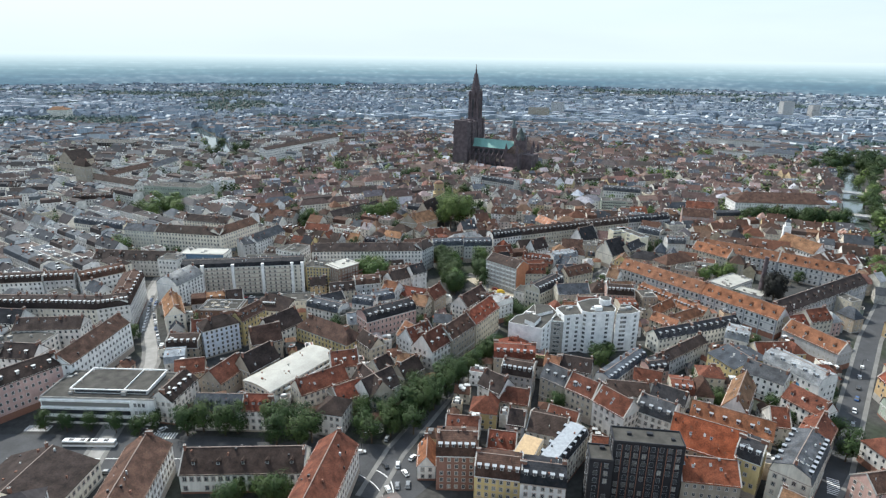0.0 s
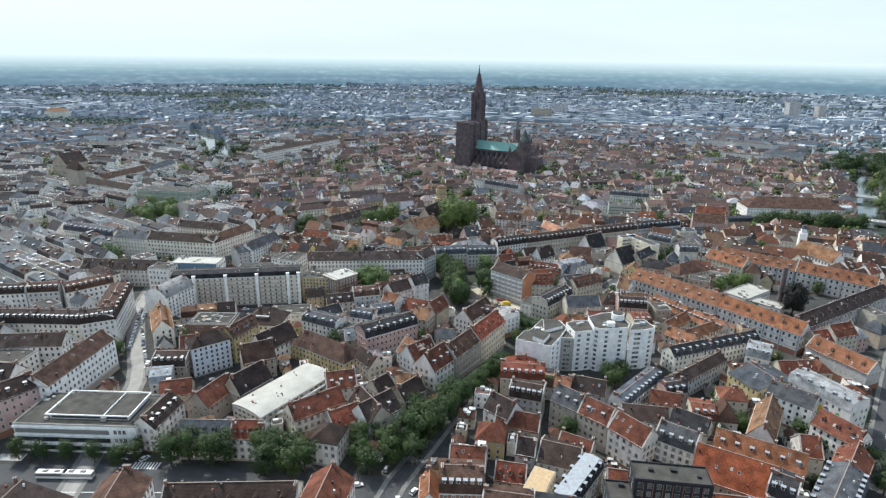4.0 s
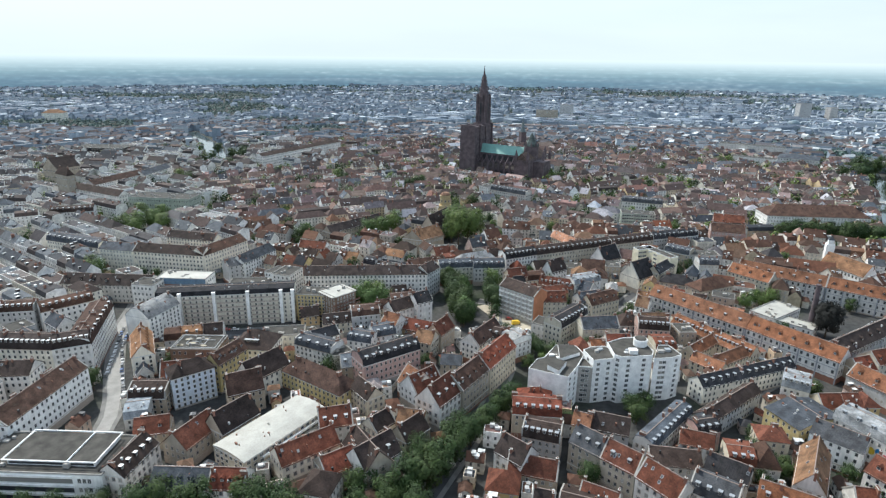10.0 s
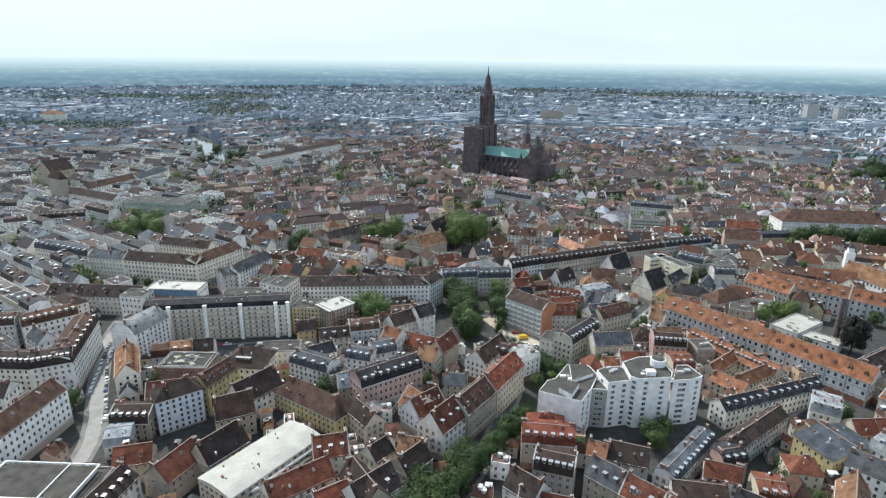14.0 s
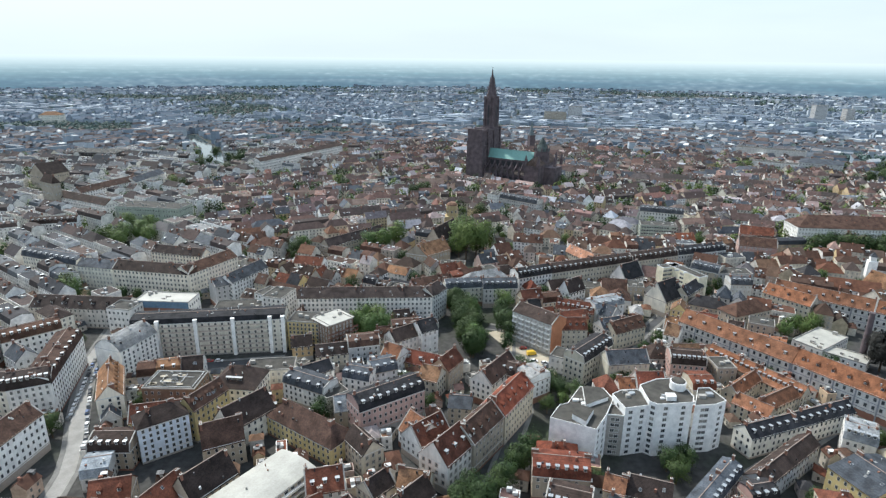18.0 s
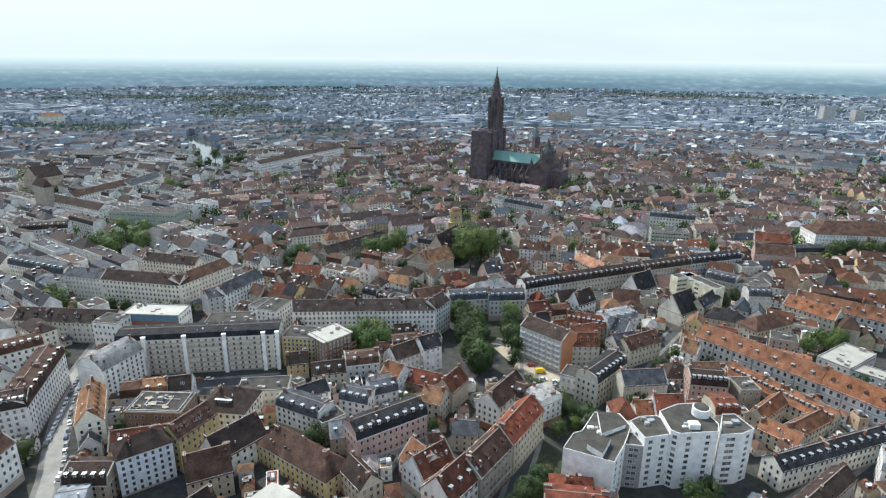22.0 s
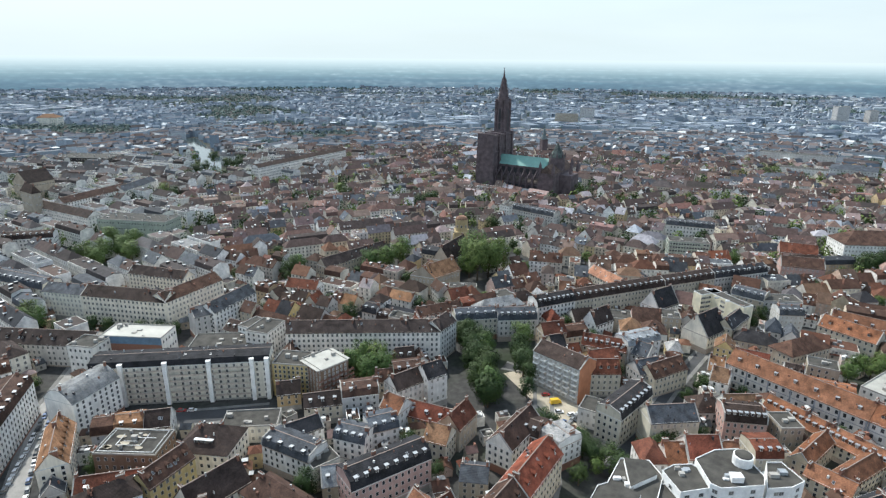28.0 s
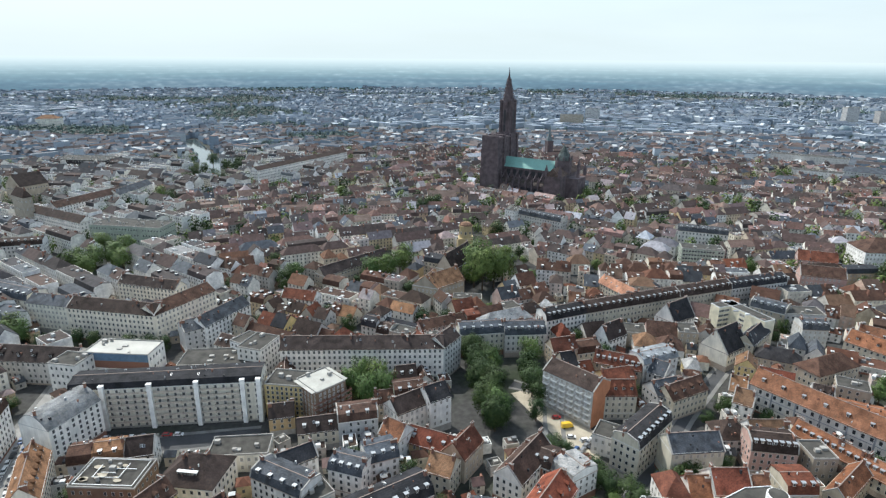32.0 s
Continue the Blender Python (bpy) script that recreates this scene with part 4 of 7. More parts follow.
house(59.6, 186.0, 8.6, 9.5, -7, 21, 'flat', 0, 'dark', 'dark', 6, win='plain', size=(1.25, 1.9), step=3.0, category='apartments', label='black-clad modern apartment block with deep windows')
house(108.8, 205.5, 27.0, 18.0, -30.5, 13, 'gable', 9, 'beige', 'vermilion', 3, skylights=4, chimneys=0, label='large hall with bright orange tiled roof')
house(101.5, 188.0, 21.0, 14.0, -8, 12, 'gable', 6, 'beige', 'vermilion', 3, skylights=5, chimneys=1, label='lower wing with orange-red tiled roof beside the hall')
house(120.6, 193.4, 9.0, 14.0, -37.6, 17, 'mansard', 5.5, 'yellow', 'dark', 4, dormers=3, skylights=3, label='yellow house with dark mansard and white dormers')
house(127.0, 172.5, 10.0, 8.0, -45, 11, 'gable', 4, 'cream', 'tan', 3)
house(139.0, 192.0, 29.5, 14.0, 47.4, 15, 'mansard', 6, 'ivory', 'slate', 4, dormers=8, rear_dormers=6, skylights=4, chimneys=2, label='cream corner house with blue-grey slate mansard roof')
house(157.5, 212.0, 19.0, 12.0, 47.4, 13, 'gable', 5.5, 'cream', 'red_brown', 4, skylights=4, chimneys=2)
house(167.5, 234.1, 18.6, 12.0, -62.7, 13, 'gable', 5.5, 'white', 'red_brown', 4, skylights=4, dormers=3)
house(178.1, 261.6, 30.1, 13.0, -64.8, 15, 'mansard', 5, 'white', 'zinc', 4, dormers=5, label='white house with zinc roof and a colourful mural')
house(138.4, 239.7, 28.0, 10.6, 55.8, 13, 'gable', 7, 'white', 'tan', 4, skylights=5)
house(124.3, 217.5, 32.2, 12.0, -31.0, 14, 'gable', 5.5, 'beige', 'orange', 4, dormers=6, skylights=4, chimneys=4)
house(169.0, 305.9, 11.7, 16.0, -32.2, 12, 'mansard', 4, 'white', 'zinc', 3, dormers=5)
house(149.5, 318.2, 61.0, 10.0, 21.1, 10, 'gable', 4, 'ivory', 'dark', 3, dormers=13, chimneys=6, label='long terrace with dark roof along a lane')
house(38.5, 260.7, 15.4, 12.0, -17.5, 13, 'mansard', 5, 'grey', 'umber', 4, dormers=6)
house(38.3, 278.7, 21.0, 13.0, -6.1, 13, 'mansard', 5, 'beige', 'red', 4, dormers=6)
house(26.3, 248.6, 13.2, 12.0, -43.1, 12, 'gable', 6, 'white', 'umber', 4)
house(-5.4, 202.0, 14.0, 7.2, 90.0, 7, 'gable', 4.5, 'white', 'orange', 2, chimneys=1, label='small white gabled house with orange roof')
house(9.3, 213.6, 13.9, 14.0, -6.0, 12, 'gable', 6, 'brick', 'red_brown', 3, skylights=3, chimneys=3)
house(6.4, 197.0, 15.5, 15.0, -1.1, 16, 'mansard', 6, 'brick', 'brown', 5, dormers=6, chimneys=3, label='red brick house with brown mansard roof')
house(22.4, 187.4, 17.4, 13.0, -9.5, 13, 'mansard', 5.5, 'yellow', 'brown', 4, dormers=6, label='yellow house with brown mansard roof')
house(38.6, 183.9, 16.4, 13.0, -9.5, 13, 'mansard', 5, 'white', 'dark', 4, dormers=5, label='white house with black mansard roof')
house(35.5, 203.5, 17.0, 8.5, 63.7, 9, 'flat', 0, 'cream', 'dark', 2, label='low hall with a pale timber deck on its roof')
house(49.2, 200.6, 28.0, 9.5, 54.0, 12.5, 'mansard', 3.2, 'ivory', 'dark', 4, dormers=6, rear_dormers=4, chimneys=0, label='long narrow house with black mansard and flat zinc top')
house(-75.9, 194.2, 47.1, 15.0, 2.7, 9, 'gable', 6.5, 'white', 'umber', 2, dormers=5, chimneys=2, size=(1.25, 1.9), label='white two-storey hospital wing with dark brown roof')
house(-43.1, 180.2, 39.4, 16.0, 82.6, 14, 'gable', 6, 'white', 'red_brown', 4, chimneys=1, label='white wing with red-brown tiled roof')
house(-112.4, 177.0, 39.3, 17.0, 96.5, 14, 'gable', 6, 'white', 'brown', 4, chimneys=2, label='white wing with weathered brown tiled roof')
house(-152.0, 181.3, 25.9, 36.0, 86.4, 9, 'gable', 6, 'ivory', 'umber', 2, label='low wing with broad dark brown roof')
house(-99.4, 231.7, 20.9, 12.0, -0.9, 11, 'gable', 4.5, 'white', 'slate', 3, dormers=5, chimneys=1)
house(-81.6, 231.3, 13.2, 12.0, -2.2, 11, 'gable', 5, 'white', 'red', 3, dormers=4)
house(-47.9, 229.4, 12.0, 13.0, -12.1, 11, 'hip', 5, 'white', 'umber', 3)
house(-30.5, 246.1, 18.2, 14.0, 45.7, 12, 'gable', 7, 'white', 'umber', 4, dormers=2)
house(-32.9, 246.8, 21.0, 12.0, -55.4, 12, 'gable', 7, 'beige', 'umber', 4)
house(-58.4, 250.5, 24.9, 12.0, 38.6, 11, 'gable', 5.5, 'ivory', 'red_brown', 3, skylights=6)
house(-44.1, 243.8, 15.5, 12.0, 36.3, 10, 'gable', 5, 'beige', 'red', 3)
house(-124.7, 240.8, 20.8, 12.0, 80.9, 12, 'gable', 5, 'white', 'umber', 4, dormers=5)
house(-108.2, 260.2, 19.4, 13.0, 68.2, 10, 'gable', 6, 'beige', 'red_brown', 3, skylights=3)
house(-94.4, 269.0, 19.4, 13.0, 57.8, 11, 'gable', 8, 'beige', 'umber', 3)
house(-29.6, 537.0, 16.0, 18.9, 69.5, 13, 'gable', 8, 'beige', 'tan', 2, size=(1.25, 1.9), name='church_choir', category='church', label='sandstone church choir with faded tiled roof')
house(-19.9, 542.4, 23.8, 16.0, 44.2, 13, 'gable', 8, 'beige', 'tan', 2, size=(1.25, 1.9), name='church_chapel', category='church', label='sandstone church transept with tan tiled roof')
house(-12.0, 580.0, 38.0, 15.0, 63.5, 14, 'gable', 11, 'beige', 'umber', 2, size=(1.25, 1.9), name='church_nave', category='church', label='tall church nave with steep dark roof')
house(-89.2, 575.6, 62.8, 12.0, 49.5, 12, 'gable', 5.5, 'beige', 'umber', 3, win='plain', chimneys=5, skylights=6, label='long old wing with dark brown roof and red chimneys')
house(-112.7, 514.0, 23.6, 11.0, -12.9, 11, 'gable', 4.5, 'white', 'red_brown', 4, win='plain')
house(-3.7, 526.0, 19.3, 9.0, -3.2, 8, 'flat', 0, 'yellow', 'dark', 2, win='plain', label='low yellow flat-roofed hall beside the church')
house(100.3, 535.8, 35.4, 11.0, -63.5, 12, 'gable', 5, 'cream', 'peach', 4, win='plain', skylights=7, label='old house row with pale salmon tiled roof')
house(186.0, 621.0, 32.0, 15.0, -10.0, 16, 'flat', 0, 'green', 'dark', 5, win='plain', size=(1.6, 1.4), step=2.2, label='grey-green post-war block with pale window bands')
house(270.0, 607.0, 27.0, 15.0, -20.0, 13, 'gable', 6, 'pink', 'red_brown', 4, win='plain', label='large brownish-red house with tiled roof')
house(206.8, 674.0, 41.2, 13.0, -19.0, 15, 'mansard', 5, 'white', 'slate', 4, win='plain', dormers=9, label='white-fronted row with slate mansard and white dormers')
house(43.5, 722.0, 18.0, 12.0, 49.8, 20, 'flat', 0, 'white', 'dark', 6, win='plain', label='tall narrow white flat-roofed house')
house(67.6, 707.0, 48.4, 13.0, -38.5, 17, 'mansard', 5, 'pale_grey', 'slate', 5, win='plain', dormers=9, label='grey stone row with slate mansard roof')
house(-212.1, 514.8, 45.4, 11.0, -13.9, 17, 'gable', 4.5, 'ivory', 'umber', 6, win='plain', chimneys=4, label='ivory courtyard wing with brown roof')
house(305.8, 480.3, 35.6, 15.0, -71.1, 10, 'gable', 8, 'white', 'tan', 2, size=(1.25, 1.9), name='church', category='church', label='white church with tan tiled roof')
house(-237.8, 992.5, 187.8, 13.0, 63.5, 20, 'gable', 4, 'white', 'umber', 5, near=False, win='plain', label='far white quay row with dark roofs')
house(-175.0, 367.0, 24.0, 17.0, 72.0, 18, 'vault', 5.5, 'white', 'zinc', 7, win='plain', sides='fb', category='apartments', label='rounded pale grey end wing of the apartment block')
house(262.6, 1693.2, 57.5, 22.0, -9.6, 26, 'flat', 0, 'beige', 'dark', 8, near=False, win='plain', step=3.5, name='tower_block', category='office', label='beige slab tower behind the cathedral')
house(331.6, 1779.7, 34.2, 18.0, -28.5, 34, 'flat', 0, 'grey', 'dark', 10, near=False, win='plain', step=4, name='tower_block', category='office', label='dark grey slab tower far behind the old town')
house(996.8, 1769.5, 36.9, 18.0, 10.2, 46, 'flat', 0, 'grey', 'dark', 13, near=False, win='plain', step=3.5, name='tower_block', category='office', label='pale grey high-rise with window bands')
house(1082.9, 1778.6, 26.0, 18.0, 12.0, 36, 'flat', 0, 'grey', 'slate', 12, near=False, win='plain', step=4, name='tower_block', category='office', label='grey high-rise far off')
house(528.4, 1096.3, 104.7, 18.0, -34.5, 20, 'flat', 0, 'pale_grey', 'dark', 5, near=False, win='plain', step=4, name='office_building', category='office', label='long pale office building with window rows')
house(480.7, 991.0, 65.8, 18.0, -34.8, 15, 'flat', 0, 'white', 'dark', 4, near=False, win='plain', step=4, name='office_building', category='office', label='white office wing with rows of windows')
house(552.2, 990.4, 57.0, 40.0, -33.6, 16, 'hip', 5, 'grey', 'slate', 3, near=False, win='plain', step=4, name='hall', category='hall', label='broad grey hall with slate roof')
house(-559.2, 999.7, 84.3, 40.0, -3.6, 17, 'flat', 0, 'dark', 'dark', 4, near=False, win='plain', step=4, name='office_building', category='office', label='dark office block with a white roof edge')
house(-107.2, 2252.1, 163.6, 60.0, 21.2, 9, 'flat', 0, 'white', 'dark', 2, near=False, win='plain', step=8, name='warehouse', category='warehouse', label='long white warehouse in the far suburbs')
house(56.0, 2246.2, 122.8, 60.0, -33.7, 9, 'flat', 0, 'white', 'dark', 2, near=False, win='plain', step=8, name='warehouse', category='warehouse', label='long white warehouse in the far suburbs')
house(860.2, 2648.0, 186.0, 60.0, -11.7, 10, 'flat', 0, 'pale_grey', 'dark', 2, near=False, win='plain', step=8, name='warehouse', category='warehouse', label='long pale warehouse in the far suburbs')
house(1128.7, 2669.5, 216.9, 80.0, -31.1, 10, 'flat', 0, 'white', 'dark', 2, near=False, win='plain', step=8, name='warehouse', category='warehouse', label='long white warehouse in the far suburbs')
house(-969.2, 1515.8, 46.7, 30.0, 8.7, 20, 'hip', 8, 'ivory', 'tan', 4, near=False, win='plain', step=4, name='hall', category='hall', label='pale domed hall far off')
house(-492.6, 787.3, 30.0, 27.2, 65.5, 24, 'gable', 12, 'beige', 'umber', 3, near=False, name='church', category='church', label='sandstone church with dark steep roof')
house(-428.1, 693.5, 25.1, 8.0, -32.3, 32, 'hip', 8, 'beige', 'umber', 4, near=False, name='church_tower', category='church tower', label='square sandstone church tower')
house(56.7, 252.5, 13.7, 11.0, -43.0, 14, 'gable', 6, 'beige', 'slate', 4, dormers=3, chimneys=2)
house(67.2, 242.4, 14.5, 11.0, -43.8, 14, 'gable', 6, 'cream', 'red_brown', 4, skylights=6, dormers=2)
house(78.5, 229.6, 16.8, 12.0, -52.7, 14, 'gable', 6, 'white', 'red_brown', 4, skylights=5, label='white house with red roof and a sunken roof terrace')
house(69.1, 269.6, 16.0, 12.0, -19.4, 11, 'gable', 5, 'grey', 'umber', 3, skylights=4)
house(57.3, 270.7, 7.7, 9.0, -22.9, 12, 'gable', 4, 'cream', 'orange', 3)
house(32.5, 243.4, 19.2, 11.0, -16.1, 9, 'gable', 5, 'beige', 'red_brown', 2, skylights=2, chimneys=2)
house(47.8, 223.8, 16.6, 18.0, -19.7, 8, 'gable', 4, 'grey', 'umber', 2, chimneys=1)
house(55.3, 229.1, 14.0, 9.0, -29.2, 8, 'gable', 4, 'beige', 'red_brown', 2)
house(33.8, 224.9, 7.9, 10.0, -14.7, 9, 'gable', 5, 'grey', 'umber', 3)
house(96.1, 226.7, 15.6, 12.0, -36.4, 13, 'mansard', 6, 'white', 'slate', 4, dormers=4)
house(106.5, 239.8, 15.5, 10.0, -36.9, 12, 'gable', 5, 'pale_grey', 'dark', 3, skylights=1)
house(157.8, 279.1, 18.4, 26.0, -71.3, 12, 'gable', 3, 'yellow', 'slate', 3, skylights=4, label='yellow courtyard house with broad slate roof')
house(162.5, 261.4, 19.3, 14.0, -45.8, 13, 'gable', 4, 'white', 'slate', 4)
house(103.1, 261.4, 13.1, 10.0, -20.8, 10, 'gable', 4, 'white', 'red_brown', 3)
house(129.0, 290.0, 44.0, 9.0, 37.0, 10, 'gable', 3.5, 'grey', 'umber', 3, skylights=5, chimneys=4, label='long grey terrace with dark brown roof along a lane')
house(93.0, 271.5, 38.0, 9.0, 45.8, 9.5, 'mansard', 4, 'white', 'slate', 3, dormers=10, chimneys=4, label='row of small white houses with slate mansards')
house(109.5, 270.5, 11.0, 9.0, 14.0, 10, 'mansard', 4, 'pink', 'dark', 3, dormers=3)
house(90.4, 252.0, 19.5, 13.0, -9.0, 8.5, 'gable', 4, 'grey', 'umber', 2, chimneys=1)
house(-31.3, 271.1, 11.2, 10.0, 48.6, 9, 'gable', 5, 'ivory', 'umber', 3)
house(-16.7, 274.3, 12.0, 11.0, -11.6, 9, 'gable', 5, 'cream', 'tan', 3, skylights=2)
house(-17.3, 262.7, 14.2, 11.0, 51.1, 11, 'gable', 6, 'beige', 'umber', 3)
house(-71.2, 337.8, 23.9, 12.0, -26.0, 12, 'mansard', 4, 'white', 'slate', 4, dormers=4)
house(-71.5, 350.3, 15.3, 10.0, 36.6, 12, 'gable', 4, 'white', 'dark', 4)
house(-48.6, 346.6, 14.1, 11.0, -16.8, 12, 'mansard', 4, 'white', 'slate', 4, dormers=4)
house(-38.9, 354.9, 12.4, 12.0, 25.4, 12, 'mansard', 4, 'white', 'slate', 4, dormers=3)
house(-60.1, 332.9, 11.6, 12.0, 40.3, 11, 'flat', 0, 'ivory', 'dark', 3)
house(24.7, 355.0, 12.5, 12.0, -30.5, 12, 'mansard', 4, 'brick', 'umber', 4, dormers=3)
house(36.4, 348.2, 11.0, 14.0, -54.7, 12, 'mansard', 4, 'white', 'zinc', 4, skylights=3)
house(0.9, 328.9, 10.8, 12.0, -6.2, 9, 'gable', 3, 'beige', 'slate', 3)
house(137.2, 330.8, 16.6, 9.0, -49.5, 8, 'gable', 4, 'cream', 'orange', 3, skylights=2, label='low courtyard wing with orange tiled roof')
house(139.7, 348.6, 24.9, 8.0, 40.1, 9, 'gable', 4, 'cream', 'orange', 3, label='low courtyard wing with orange tiled roof')
house(149.5, 336.0, 25.1, 9.0, 31.4, 9, 'gable', 4, 'cream', 'orange', 3, label='low courtyard wing with orange tiled roof')
house(146.6, 373.0, 26.9, 10.0, -57.9, 8, 'gable', 5, 'cream', 'orange', 3, dormers=9, chimneys=4, label='row of small houses with orange roofs and dormers')
house(160.4, 351.0, 23.4, 10.0, -56.7, 8, 'gable', 5, 'cream', 'orange', 3, dormers=9, chimneys=4, label='row of small houses with orange roofs and dormers')
house(-13.3, 349.2, 10.2, 12.0, -21.1, 11, 'gable', 5, 'cream', 'tan', 3)
house(74.6, 435.2, 23.9, 11.0, -21.5, 11, 'gable', 5, 'beige', 'red_brown', 3, dormers=8, skylights=3)
house(92.5, 436.8, 22.1, 12.0, 25.0, 14, 'mansard', 4, 'white', 'zinc', 4, dormers=4)
house(90.3, 410.8, 16.0, 12.0, 20.7, 11, 'gable', 5, 'grey', 'slate', 3, skylights=6)


# ---- buildings of their own shape ----
def long_block():
    """The long apartment block with white shafts and balconies on its front."""
    thing = house(-139.4, 391.7, 82.0, 14.0, 8.8, 20.4, "mansard", 3.6, "ivory", "dark", 7, win="plain", size=(1.0, 1.5), step=3.4, skylights=6, chimneys=0,
                  name="apartment_block", category="apartments", label="long grey apartment block with dark roof and white shafts")
    for i in range(5):
        px = -27.0 + i * 20.0 if i < 4 else 40.0
        mb = MB()
        mb.box(px - 0.95, px + 0.95, -8.6, -6.9, 0, 22.0)
        mb.box(px - 1.1, px + 1.1, -8.75, -6.9, 22.0, 22.4)
        part("shaft", mb, WHITE, thing, "white rendered vertical shaft")
    slab, rail = MB(), MB()
    slab.box(-2.9, 2.9, -1.3, 0, 0, 0.16)
    for a in ((-2.9, 2.9, -1.3, -1.22), (-2.9, -2.82, -1.22, 0), (2.82, 2.9, -1.22, 0)):
        rail.box(*a, 0.16, 1.1)
    slab_me, rail_me = slab.mesh("balcony", [LIMESTONE]), rail.mesh("railing", [SMOKED])
    for bay in range(4):
        for col in (0.22, 0.5, 0.78):
            for k in range(1, 7):
                b = put("balcony", slab_me, thing, pose(-47.0 + (bay + col) * 20.0 if bay else -41.0 + col * 14.0, -7.0, 0.2 + k * 2.9))
                put("railing", rail_me, b)


long_block()


def school():
    thing = house(-75.5, 264.2, 44.7, 19.0, 56.8, 11.0, "vault", 1.3, "cream", "zinc", 4, win="plain", size=(1.6, 1.4), step=3.0, chimneys=0, name="school",
                  category="school", label="cream school hall with a wide low white roof")
    for o in thing.children:
        if o.name.startswith("roof"):
            o.data.materials[0] = WHITE_ROOF
    for k in range(3):
        slab = MB()
        slab.box(-14, 20, -11.2, -9.5, 2.9 + k * 2.8, 3.1 + k * 2.8)
        slab.box(-14, 20, -11.2, -11.05, 3.1 + k * 2.8, 3.9 + k * 2.8)
        part("gallery", slab, WHITE, thing)
    return thing


school()


def office():
    thing = house(-153.8, 241.4, 51.8, 24.0, -1.4, 13.0, "flat", 0, "white", "dark", 1, win="plain", sides="", name="office_building", category="office",
                  label="white modern office block with long dark window bands")
    w, d = 51.8, 24.0
    for k in range(3):
        mb = MB()
        mb.box(-w / 2 + 0.5, w * 0.28, -d / 2 - 0.06, -d / 2 + 0.1, 1.2 + k * 4.0, 3.3 + k * 4.0)
        part("window_band", mb, GLASS, thing)
        mb = MB()
        mb.box(-w / 2 - 0.2, w * 0.29, -d / 2 - 0.5, -d / 2, 3.6 + k * 4.0, 4.5 + k * 4.0)
        part("ledge", mb, WHITE, thing)
        for i in range(3):
            put("window", WINDOWS[("plain", 1.25, 1.9)], thing, pose(w * 0.33 + i * 1.9, -d / 2, 1.5 + k * 4.0))
            put("window", WINDOWS[("plain", 1.25, 1.9)], thing, pose(w / 2, -d / 2 + 2.5 + i * 4, 1.5 + k * 4.0, 0, 0, 90))
    mb = MB()
    mb.box(-w * 0.25, w * 0.40, -d * 0.30, d * 0.42, 13.12, 15.2, 0, 1)
    part("penthouse", mb, [WHITE, GRAVEL], thing)
    mb = MB()
    mb.box(-w * 0.24, w * 0.39, -d * 0.30 - 0.06, -d * 0.30 + 0.1, 13.5, 14.8)
    part("penthouse_glazing", mb, GLASS, thing)
    mb = MB()
    for x0, x1, y0, y1 in ((-0.27, 0.42, -0.34, -0.323), (-0.27, 0.42, 0.433, 0.45), (-0.279, -0.27, -0.34, 0.45), (0.411, 0.42, -0.323, 0.433), (0.2, 0.206, -0.323, 0.433)):
        mb.box(w * x0, w * x1, d * y0, d * y1, 15.3, 15.8)
    part("roof_frame", mb, WHITE, thing, "white roof edge beams")


office()


